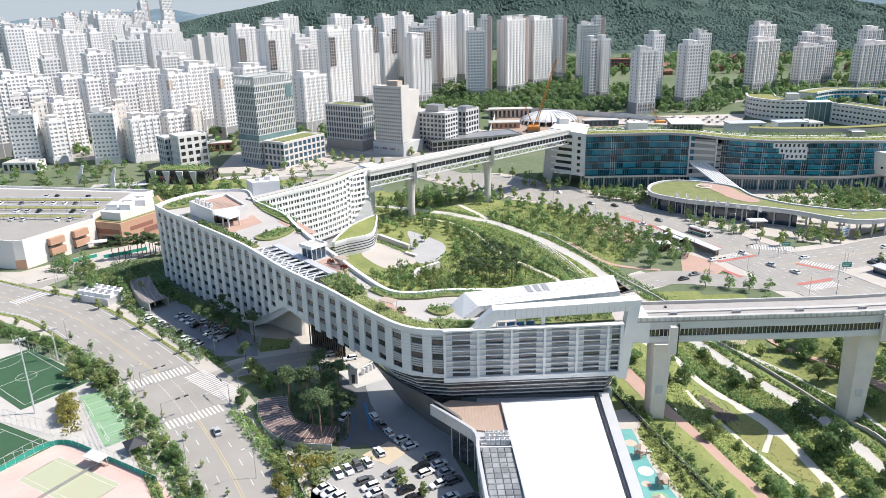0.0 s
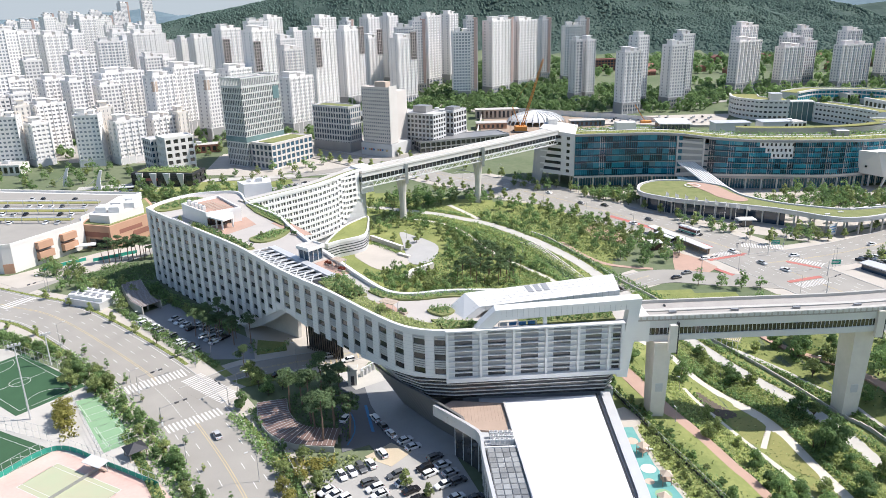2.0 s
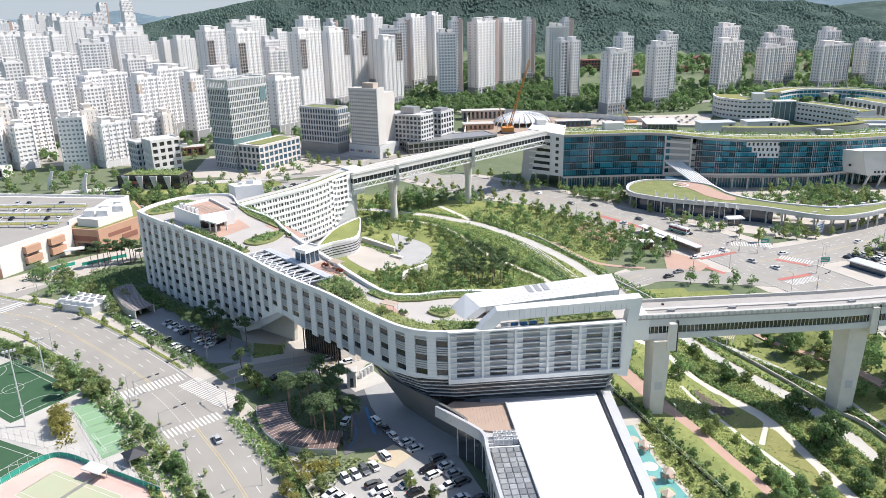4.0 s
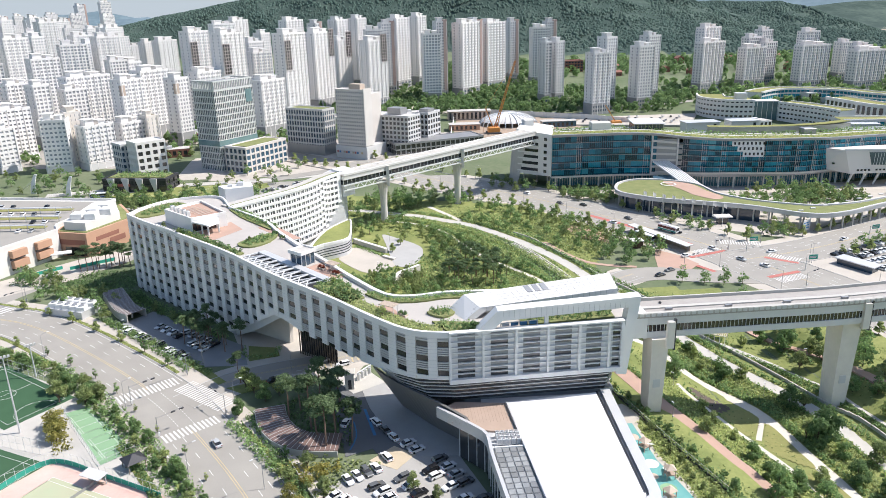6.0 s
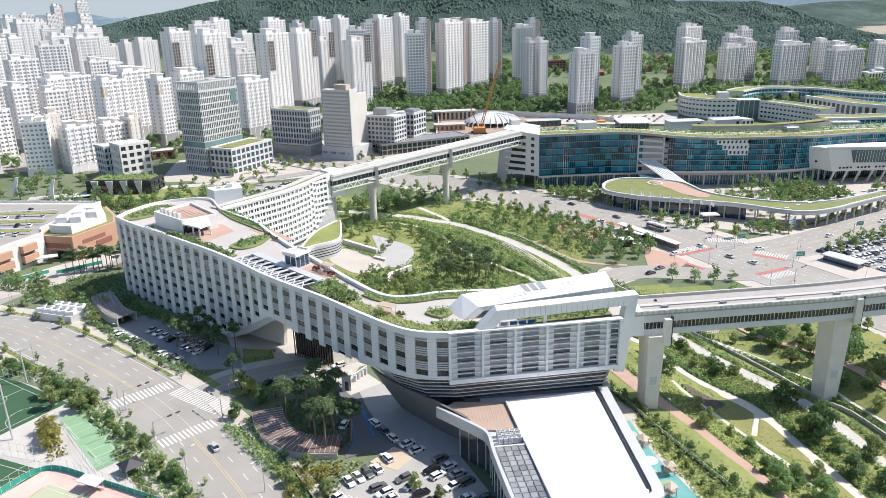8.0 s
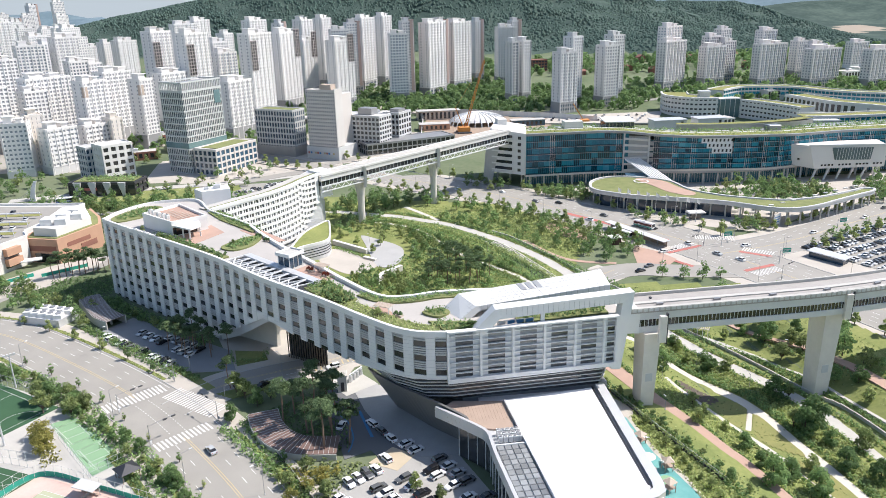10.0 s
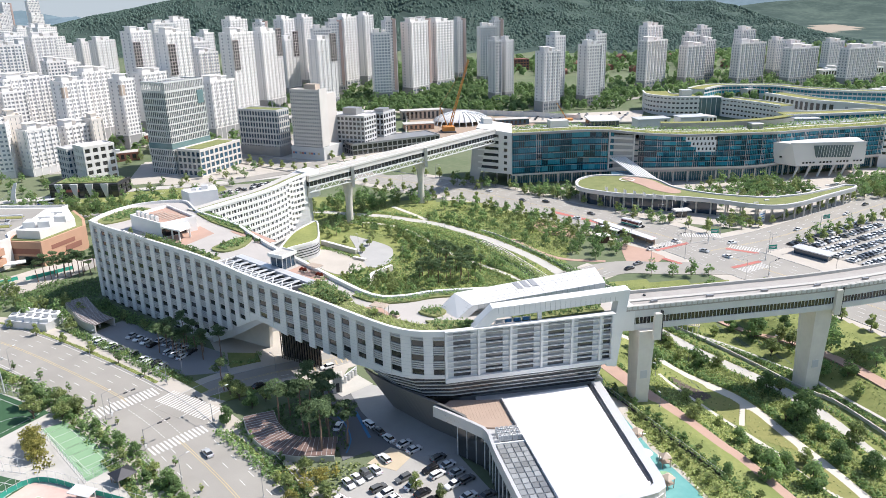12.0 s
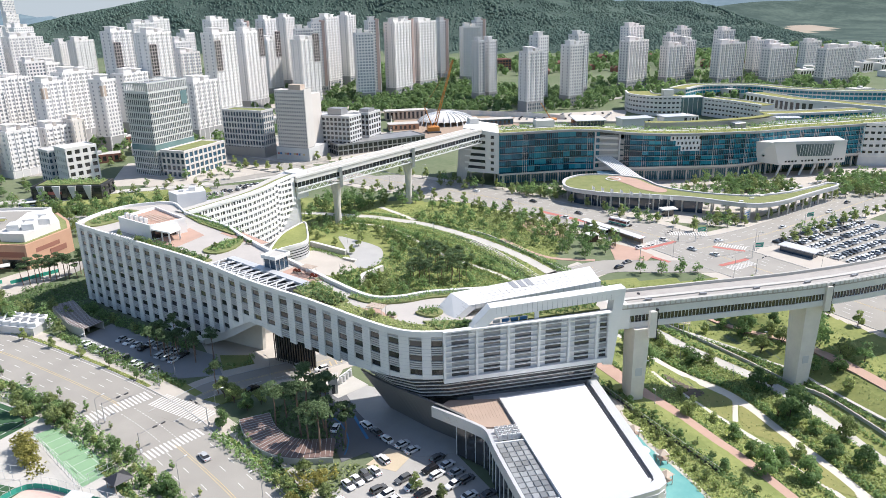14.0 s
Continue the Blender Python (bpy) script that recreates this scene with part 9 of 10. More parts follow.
shrubs("shrubs on the glass office roof", [tuple(p) for p in offset(GL, 17)[::4]] + [tuple(p) for p in offset(GL, 25)[::-4]], 3.0, LEAF, 2.2, 10, z=lambda x, y: glass_top(x) + 0.2, size=0.5)
shrubs("trees and shrubs behind the roof garden", [tuple(p) for p in offset(GL, 30)[40::4]] + [tuple(p) for p in offset(GL, 40)[:40:-4]], 4.5, LEAF, 3.2, 14, z=lambda x, y: glass_top(x) - 2.2, size=0.6)

arbor = thing("pergola", (99, 228, -5.5), "tan slatted garden pergola on white posts beside the walk", "pergola")
f = turned(95.1, 228, -34)
for k in range(5):
    for q in (0.2, 5.6):
        part("post", Shape().beam((*f(0.3 + k * 1.8, q), -5.5), (*f(0.3 + k * 1.8, q), -2.7), 0.16), STEEL_WHITE, arbor)
for q in (0.2, 5.6):
    part("beam", Shape().beam((*f(0, q), -2.6), (*f(7.8, q), -2.6), 0.2), STEEL_WHITE, arbor)
for k in range(13):
    part("slat", Shape().beam((*f(0.2 + k * 0.62, -0.3), -2.4), (*f(0.2 + k * 0.62, 6.1), -2.4), 0.28, 0.14), TAN, arbor)
rack = thing("bicycle_rack", (18, 169.5, ROOF), "white frame with blue panels on the roof terrace", "rack")
for k in range(5):
    q = Vector((13.2, 169.9)).lerp(Vector((23, 170.7)), k / 4)
    part("post", Shape().beam((q.x, q.y, ROOF), (q.x, q.y, ROOF + 1.5), 0.14), STEEL_WHITE, rack)
    if k:
        part("panel", Shape().beam((q.x - 2.2, q.y - 0.2, ROOF + 0.95), (q.x - 0.25, q.y - 0.04, ROOF + 0.95), 0.08, 0.9), BLUE_MARK if k > 1 else STEEL_WHITE, rack, "flat coloured panel")
part("rail", Shape().beam((13.2, 169.9, ROOF + 1.5), (23, 170.7, ROOF + 1.5), 0.14), STEEL_WHITE, rack)
for label, a, b, h in (("pale stone garden wall of the plaza", (-31.4, 343), (-15.7, 325), 2.2), ("pale stone box seat of the plaza", (-17.3, 319), (-12.2, 314.2), 1.0), ("pale low wall beside the plaza steps", (-13.1, 284.4), (-10.6, 291.6), 2.6), ("pale low wall beside the plaza steps", (-10.6, 291.6), (-1.8, 299.4), 2.6)):
    gw = thing("garden_wall", (a[0], a[1], 0), label, "wall", "plaza walls")
    part("wall", Shape().wall(a, b, 0, h, -0.7, 0.7), PALE_CONCRETE, gw)
    part("coping", Shape().wall(a, b, h, h + 0.15, -0.8, 0.8), OFFWHITE, gw)
shrubs("clipped hedge before the plaza wall", band([(-31, 337.5), (-23, 327.5), (-16, 319)], 2.6), 0.9, LEAF, 1.2, 9, "hedge", size=0.26)

# ---------------------------------------------------------------- shopping mall with roof parking
mall = thing("shopping_mall", (-185, 350, 0), "low white and terracotta mall with rooftop car park", "building")
MALL = [(-191, 309), (-187, 310), (-170, 344), (-174, 353), (-162, 400), (-262, 420), (-262, 330)]
part("wall", Shape().prism(MALL, 0, 12.4), OFFWHITE, mall)
part("roof_deck", Shape().prism([(-190, 312), (-188, 312.5), (-172, 345), (-176, 354), (-164, 397), (-259, 416), (-259, 333)], 12.4, 12.55), ASPHALT, mall, "grey asphalt roof parking deck")
s = Shape()
s.ribbon(MALL, 12.2, 13.6, -0.6, 0.1, True)
part("parapet", s, OFFWHITE, mall)
part("terracotta_wing", Shape().prism([(-171.5, 345.2), (-156, 340), (-143.6, 364.5), (-148, 378), (-158, 396), (-173, 354)], 0, 11.5), TERRACOTTA, mall, "terracotta panelled wing")
part("terracotta_plinth", Shape().wall((-191.2, 308.8), (-187, 309.8), 0, 4.5, 0.0, 0.15), TERRACOTTA, mall)
part("wing_planting", Shape().prism([(-170.6, 346.2), (-156.6, 341.4), (-145, 364.6), (-149, 377), (-158, 393), (-171.6, 354)], 11.5, 11.75), ROOF_GREEN, mall, "thin planted roof edge")
part("recess", Shape().wall((-153.6, 344.8), (-147.2, 357.4), 6.4, 8.4, 0.02, 0.12), BRICK_RED, mall)
part("recess", Shape().wall((-150, 351.8), (-145.6, 360.6), 3.0, 5.6, 0.02, 0.2), BRICK_RED, mall)
part("shop_window", Shape().wall((-168, 344.1), (-157, 340.4), 0.3, 4.6, 0.03, 0.14), DARK_GLASS, mall)
part("shop_window", Shape().wall((-170.6, 345.0), (-157, 340.4), 5.6, 8.2, 0.03, 0.1), BRICK_RED, mall, "darker band over the entrance")
part("plant_wall", Shape().prism([(-168.6, 348.4), (-157.2, 344.2), (-147.6, 363.4), (-159, 389), (-168, 384)], 11.5, 15.6), OFFWHITE, mall, "white rooftop screen wall")
for k, (x, y) in enumerate(((-163.5, 353.5), (-157, 353), (-152.5, 361), (-159.5, 362), (-156.5, 370))):
    part("cooling_unit", Shape().bevel_box(x - 2.6, x + 2.6, y - 3, y + 3, 15.6, 18.6, 0.3), WHITE, mall)
for k in range(4):
    t = 0.30 + 0.34 * (k // 2)
    a = Vector((-187, 310)).lerp(Vector((-170, 344)), t)
    b = Vector((-187, 310)).lerp(Vector((-170, 344)), t + 0.2)
    z = 2.9 if k % 2 else 7.6
    part("terracotta_box", Shape().wall(a, b, z, z + 3.2, 0.0, 2.4), TERRACOTTA, mall, "projecting terracotta box")
    part("shop_window", Shape().wall(a, b, z - 1.2, z, 0.02, 0.2), DARK_GLASS, mall)
part("shop_awning", Shape().hexa([(-173, 338, 3.4), (-164, 341, 3.4), (-163, 338, 3.0), (-171.5, 335, 3.0), (-173, 338, 3.8), (-164, 341, 3.8), (-163, 338, 3.4), (-171.5, 335, 3.4)]), STEEL_WHITE, mall)
for k in range(3):
    a, b = Vector((-250, 352 + k * 16)), Vector((-176, 345 + k * 16))
    part("roof_canopy", Shape().beam((a.x, a.y, 15.4), (b.x, b.y, 15.4), 1.4, 0.25), SILVER, mall, "long pale parking canopy")
    for j in range(10):
        q = a.lerp(b, j / 9)
        part("canopy_post", Shape().beam((q.x, q.y, 12.5), (q.x, q.y, 15.3), 0.22), SILVER, mall)
    part("roof_lawn", Shape().prism([(-250, 356 + k * 16), (-178, 349 + k * 16), (-178, 353 + k * 16), (-250, 360 + k * 16)], 12.55, 12.75), DRY_GRASS, mall)
single("pavement", patch(Shape(), [(-200, 306), (-188, 306), (-160, 336), (-142, 350), (-136, 340), (-150, 310), (-176, 290)], 0.16), PAVING, "pale forecourt before the mall", "pavement", kind="structure")
s = Shape()
for a, b in ((Vector((-158, 322)), Vector((-142, 333))), (Vector((-176, 312)), Vector((-162, 324)))):
    strip(s, [a, b], 0.15, 1.7, 1.7)
single("construction_netting", s, NET, "green mesh site fence", "fence")

# ---------------------------------------------------------------- yard things
hvac = thing("cooling_plant", (-136, 271, 0), "white rooftop-style cooling plant on a concrete base", "machine")
f = turned(-137, 271.5, -24)
part("base", Shape().prism([f(-9, -5), f(9, -5), f(9, 5), f(-9, 5)], 0, 3.0), SILVER, hvac)
for i in range(5):
    for j in range(2):
        q = f(-6.8 + i * 3.4, -2.3 + j * 4.6)
        fan = part("cooling_unit", Shape().bevel_box(q[0] - 1.5, q[0] + 1.5, q[1] - 1.8, q[1] + 1.8, 3.0, 4.6, 0.25), WHITE, hvac)
        part("fan", Shape().cone((q[0], q[1], 4.6), (q[0], q[1], 4.9), 1.1, 1.0, 12), GREY_CLAD, fan)


def ribbed_roof(name, label, pts, width, z, material, rib_material):
    l = smooth(pts, 1.0)
    ob = thing(name, (l[0].x, l[0].y, 0), label, "canopy")
    s = Shape()
    part("roof", s.ribbon(l, z, z + 0.25, -width / 2, width / 2), material, ob)
    for p, u in along(l, 1.25, 0.3):
        n = Vector((-u.y, u.x)) * width / 2
        part("rib", Shape().beam((p.x - n.x, p.y - n.y, z + 0.32), (p.x, p.y, z + 0.36), 0.09).beam((p.x, p.y, z + 0.36), (p.x + n.x, p.y + n.y, z + 0.32), 0.09), rib_material, ob)
    for p, u in along(l, 5.0, 2.0):
        part("wall_pier", Shape().beam((p.x, p.y, -0.2), (p.x, p.y, z), 0.6), CONCRETE, ob)
    for side in (-1, 1):
        part("side_wall", Shape().ribbon(offset(l, side * width / 2), 0, z + 0.1, -0.2, 0.2), CONCRETE, ob)


ribbed_roof("ramp_canopy", "curved brown ribbed roof over the garage ramp", [(-50.5, 187.5), (-48.6, 180), (-44.5, 173), (-38.5, 168.8), (-29.5, 167.4)], 8.2, 1.7, paint("brown_polycarbonate", (0.155, 0.10, 0.085), (0.205, 0.14, 0.12), 0.4), SILVER)
ribbed_roof("ramp_canopy", "grey-brown curved roof over the basement ramp", [(-127, 286), (-122, 277), (-116, 267), (-110, 261)], 7.5, 3.0, paint("mauve_roofing", (0.22, 0.18, 0.17), (0.17, 0.14, 0.135), 0.6), GREY_STONE)
play = [(44.2, 169.5), (49.5, 169.5), (49.8, 161), (50.2, 152), (52, 144.3), (53.5, 136), (54, 128), (43, 128)]
single("playground", patch(Shape(), play, 0.3), TEAL_RUBBER, "turquoise rubber playground with pale shapes", "playground", kind="structure")
for x, y, r, m in ((47.5, 163, 1.6, TAN), (48.2, 151, 1.9, LINE), (48.8, 141, 2.0, COURT), (47.0, 146, 1.2, TAN)):
    single("play_mark", Shape().cone((x, y, 0.28), (x, y, 0.33), r, r, 20), m, "round coloured rubber patch", "playground", kind="structure")


def make_play_tower(label, mat):
    ob = thing("play_tower", (0, 0, 0), label, "play equipment", "play equipment")
    for x, y in ((-1, -1), (1, -1), (1, 1), (-1, 1)):
        part("post", Shape().beam((x, y, 0), (x, y, 2.8), 0.14), DECK, ob)
    part("platform", Shape().box(-1.1, 1.1, -1.1, 1.1, 1.2, 1.35), DECK, ob)
    part("roof", Shape().hexa([(-1.3, -1.3, 2.8), (1.3, -1.3, 2.8), (1.3, 1.3, 2.8), (-1.3, 1.3, 2.8), (-0.1, -0.1, 3.7), (0.1, -0.1, 3.7), (0.1, 0.1, 3.7), (-0.1, 0.1, 3.7)]), mat, ob)
    part("slide", Shape().hexa([(1.1, -0.4, 1.2), (3.6, -0.4, 0.2), (3.6, 0.4, 0.2), (1.1, 0.4, 1.2), (1.1, -0.4, 1.4), (3.6, -0.4, 0.4), (3.6, 0.4, 0.4), (1.1, 0.4, 1.4)]), STEEL_WHITE, ob)
    return ob


pt = Stamp(make_play_tower("small wooden play tower with slide", TAN))
for x, y, t in ((48.4, 157, 30), (47.4, 137, 200), (50.5, 145, 90)):
    pt.put(x, y, 0.3, t)
single("pavement", patch(Shape(), [(43.5, 169), (44, 178), (50, 180), (53.5, 174), (50.5, 168), (51.5, 154), (54, 143), (55.5, 126), (43, 126)], 0.2), PAVING, "pale paving beside the podium", "pavement", kind="structure")

gate = thing("gate_house", (-27.5, 199, 0), "grey slotted intake tower beside the driveway", "small building")
part("wall", Shape().box(-29.5, -26.8, 197.6, 200.6, 0, 5.2), PALE_CONCRETE, gate)
part("recess", Shape().box(-28.6, -27.6, 197.5, 197.7, 0.4, 3.4), DARK_METAL, gate)
part("cap", Shape().bevel_box(-29.8, -26.5, 197.3, 200.9, 5.2, 5.7, 0.15), CONCRETE, gate)
rack = thing("machine_rack", (-24, 205, 0), "white pipework rack under the building", "machine")
part("frame", Shape().beam((-26, 203, 2.8), (-22, 208, 2.8), 0.3).beam((-26, 203, 0), (-26, 203, 2.8), 0.25).beam((-22, 208, 0), (-22, 208, 2.8), 0.25).beam((-24, 205.5, 0), (-24, 205.5, 2.8), 0.25), STEEL_WHITE, rack)
for k in range(4):
    q = Vector((-25.6, 203.5)).lerp(Vector((-22.4, 207.5)), k / 3)
    part("tank", Shape().cone((q.x, q.y, 0.2), (q.x, q.y, 2.3), 0.55, 0.5, 10), SILVER, rack)


def fence(label, pts, h, mesh_mat, band_h, gap=2.5, mesh_z=0.0):
    l = smooth(pts, 2.5) if len(pts) > 2 else [Vector(pts[0]), Vector(pts[1])]
    z = ground_z(l[0].x, l[0].y)
    ob = thing("fence", (l[0].x, l[0].y, z), label, "fence")
    for p, u in along(l, gap):
        part("post", Shape().cone((p.x, p.y, z), (p.x, p.y, z + h), 0.05, 0.05, 6), SILVER, ob)
    for k in (0.05, 0.5, 1.0):
        part("rail", Shape().ribbon(l, z + h * k - 0.03, z + h * k + 0.03, -0.03, 0.03), SILVER, ob)
    if band_h:
        for a, b in zip(l, l[1:]):
            part("mesh_screen", Shape().wall(a, b, z + mesh_z, z + mesh_z + band_h, -0.02, 0.02), mesh_mat, ob)


fence("tall wire fence with green windscreen round the tennis court", [(-113, 156), (-103.5, 168.6), (-87, 160.6), (-71, 151.2)], 3.6, NET, 1.6)
fence("wire fence beside the football pitch", [(-129, 182), (-106, 172.5)], 4.5, SILVER, 0)
fence("wire fence round the mint courts", [(-110.6, 194), (-91, 166)], 3.0, SILVER, 0)
fence("wire fence round the mint courts", [(-91, 166), (-83, 173.2)], 3.0, SILVER, 0)
fence("white wire fence behind the upper pitch", [(-150, 231), (-112, 207)], 4.0, SILVER, 0)
fence("dark fence along the yard", [(-32, 140), (-43, 163), (-55, 186)], 1.8, DARK_METAL, 1.2)
fence("dark fence beside the park hedge", [(47, 196), (51.5, 178), (56, 160), (62, 138)], 1.8, DARK_METAL, 1.0)


def make_canopy(label):
    ob = thing("court_shelter", (0, 0, 0), label, "shelter", "court shelters")
    part("roof", Shape().hexa([(-3.2, -1.6, 2.6), (3.2, -1.6, 2.6), (3.2, 1.6, 2.9), (-3.2, 1.6, 2.9), (-3.2, -1.6, 2.75), (3.2, -1.6, 2.75), (3.2, 1.6, 3.05), (-3.2, 1.6, 3.05)]), GREY_STONE, ob)
    for x in (-2.6, 0, 2.6):
        part("post", Shape().beam((x, 1.0, 0), (x, 1.0, 2.8), 0.14), SILVER, ob)
    part("bench", Shape().bevel_box(-2.6, 2.6, 0.3, 0.8, 0.3, 0.5, 0.05), DECK, ob)
    return ob


cs = Stamp(make_canopy("low grey bench shelter"))
cs.put(-89, 158.8, 0.1, -28)


def make_lamp(h, arm, label):
    ob = thing("street_lamp", (0, 0, 0), label, "street lamp", "street lamps")
    part("pole", Shape().cone((0, 0, 0), (0, 0, h), 0.09, 0.045, 8), GREY_CLAD, ob)
    part("arm", Shape().beam((0, 0, h), (arm, 0, h + 0.3), 0.07), GREY_CLAD, ob)
    part("head", Shape().bevel_box(arm - 0.2, arm + 0.7, -0.16, 0.16, h + 0.22, h + 0.4, 0.05), SILVER, ob)
    part("base", Shape().cone((0, 0, 0), (0, 0, 0.5), 0.2, 0.16, 8), GREY_STONE, ob)
    return ob


lamp = Stamp(make_lamp(9, 2.2, "slim grey street lamp with one arm"))
for x, y, t in ((-109, 238, 40), (-93, 194.5, 40), (-66.5, 159, 35), (-131, 231, 45), (-47, 152, 215), (-76, 218, 220), (-160, 282, 230), (-46.5, 208, 120), (-61, 191, 30)):
    lamp.put(x, y, 0, t)
for off, t0 in ((-18.5, 140), (18.5, -40)):
    for p, u in along(offset(BOULEVARD, off), 32, 10):
        if p.y < 520:
            lamp.put(p.x, p.y, ground_z(p.x, p.y), t0)
for p, u in along(offset(CROSS_ROAD, -14), 30, 25):
    lamp.put(p.x, p.y, 0, 100)
park_lamp = Stamp(make_lamp(4.2, 0.4, "small grey park lamp"))
for x, y in ((97, 188), (88, 205), (103, 168), (62, 172), (70, 192), (120, 205), (40, 318), (30, 350), (52, 283), (5, 318), (-20, 300), (-14, 342)):
    park_lamp.put(x, y, ground_z(x, y), rng.uniform(0, 360))


def make_floodlight(h):
    ob = thing("floodlight_mast", (0, 0, 0), "tall grey floodlight mast", "floodlight", "floodlight masts")
    part("mast", Shape().cone((0, 0, 0), (0, 0, h), 0.26, 0.14, 10), SILVER, ob)
    part("crossbar", Shape().beam((-1.6, 0, h), (1.6, 0, h), 0.2), SILVER, ob)
    for k in range(4):
        part("lamp_head", Shape().bevel_box(-1.6 + k * 0.9, -1.0 + k * 0.9, -0.4, 0.1, h + 0.1, h + 0.7, 0.08), GREY_STONE, ob)
    return ob


Stamp(make_floodlight(23)).put(-118.5, 185, 0, 30)
Stamp(make_floodlight(11)).put(-128.5, 218.5, 0, 30)


def make_signal():
    ob = thing("traffic_signal", (0, 0, 0), "grey traffic signal mast with long arm", "traffic light", "traffic signals")
    part("pole", Shape().cone((0, 0, 0), (0, 0, 6.5), 0.12, 0.09, 8), GREY_CLAD, ob)
    part("arm", Shape().beam((0, 0, 6.0), (7.5, 0, 6.3), 0.09), GREY_CLAD, ob)
    for k in (4.2, 6.6):
        part("signal_head", Shape().bevel_box(k, k + 1.2, -0.2, 0.15, 5.85, 6.25, 0.05), DARK_METAL, ob)
    part("control_box", Shape().bevel_box(-0.3, 0.3, -0.45, -0.15, 0.8, 1.8, 0.05), SILVER, ob)
    return ob


signal = Stamp(make_signal())
for x, y, t in ((-92, 196.5, 40), (-63, 187.5, 130), (-80, 213.5, 220), (-79, 178, 40), (111, 285, 20), (140, 305, 200), (150, 258, 30), (183, 284, 200), (160, 314, 250), (146, 322, 250), (-160, 284, 230)):
    signal.put(x, y, ground_z(x, y), t)


def make_sign(label, w, mat):
    ob = thing("road_sign", (0, 0, 0), label, "road sign", "overhead signs")
    part("pole", Shape().cone((0, 0, 0), (0, 0, 6.4), 0.16, 0.13, 8), GREY_STONE, ob)
    part("arm", Shape().beam((0, 0, 6.0), (4.5, 0, 6.0), 0.14), GREY_STONE, ob)
    part("panel", Shape().box(4.5 - w, 4.7, -0.15, -0.08, 5.0, 7.0), mat, ob)
    part("letter_bar", Shape().box(4.7 - w, 4.4, -0.17, -0.15, 6.1, 6.4).box(4.7 - w, 3.8, -0.17, -0.15, 5.5, 5.8), LINE, ob)
    return ob


sg = Stamp(make_sign("green overhead road sign with pale bars", 3.6, NET))
for x, y, t in ((147.6, 303, 0), (160, 276, 0), (212, 312, 5)):
    sg.put(x, y, 0, t)
board = thing("notice_board", (189.5, 325, 0), "white standing banner board", "sign")
part("panel", Shape().hexa([(186.5, 324.6, 1), (191.5, 327.4, 1), (191.4, 327.6, 1), (186.4, 324.8, 1), (186.5, 324.6, 6.5), (191.5, 327.4, 6.5), (191.4, 327.6, 6.5), (186.4, 324.8, 6.5)]), LINE, board)
part("frame", Shape().beam((186.4, 324.6, 0), (186.4, 324.6, 6.7), 0.2).beam((191.6, 327.5, 0), (191.6, 327.5, 6.7), 0.2), SILVER, board)
for k in range(3):
    part("letter_bar", Shape().hexa([(187, 324.8, 2.2 + k * 1.3), (191, 327.05, 2.2 + k * 1.3), (190.98, 327.08, 2.2 + k * 1.3), (186.98, 324.83, 2.2 + k * 1.3), (187, 324.75, 2.7 + k * 1.3), (191, 327.0, 2.7 + k * 1.3), (190.98, 327.08, 2.7 + k * 1.3), (186.98, 324.83, 2.7 + k * 1.3)]), BLUE_MARK, board)

stop = thing("bus_stop", (114, 325, 0), "long grey-roofed bus stop with wood back wall", "bus stop")
f = turned(114, 323, -68)
part("roof", Shape().prism([f(-20, -2.2), f(20, -2.2), f(20, 2.2), f(-20, 2.2)], 3.4, 3.7), GREY_STONE, stop)
part("back_wall", Shape().prism([f(-19, 1.2), f(19, 1.2), f(19, 1.4), f(-19, 1.4)], 0.4, 3.0), DECK, stop, "brown slatted back wall")
for k in range(9):
    q = f(-19 + k * 4.75, 0)
    part("post", Shape().beam((*q, 0.1), (*q, 3.4), 0.25), GREY_CLAD, stop)
part("platform", Shape().prism([f(-22, -2.6), f(22, -2.6), f(22, 2.4), f(-22, 2.4)], 0, 0.36), PAVING, stop)
booth = thing("park_booth", (101, 316, 0), "small brown park booth with white roof", "small building")
part("wall", Shape().box(98.6, 103.4, 314.4, 318.4, 0, 3.4), paint("dark_brown_panel", (0.10, 0.05, 0.04), None, 0.6), booth)
part("roof", Shape().box(98.2, 103.8, 314, 318.8, 3.4, 3.7), OFFWHITE, booth)
guard = thing("guard_booth", (158, 348, 0), "white rounded guard booth roof at the gate", "small building")
part("roof", Shape().bevel_box(152, 161, 345, 350, 3.4, 4.2, 0.35), OFFWHITE, guard)
part("glass_wall", Shape().box(154, 159, 346, 349, 0, 3.4), DARK_GLASS, guard)
lot_roof = thing("garage_entrance", (190, 280, 0), "pale flat-roofed stair pavilion at the car park", "small building")
part("roof", Shape().prism([(184, 267), (190, 270.5), (182.5, 285.5), (176.5, 282.5)], 2.6, 3.0), SILVER, lot_roof)
part("glass_wall", Shape().prism([(184.3, 268.2), (188.8, 270.8), (182, 284), (177.6, 282)], 0, 2.6), BLUE_GLASS, lot_roof)

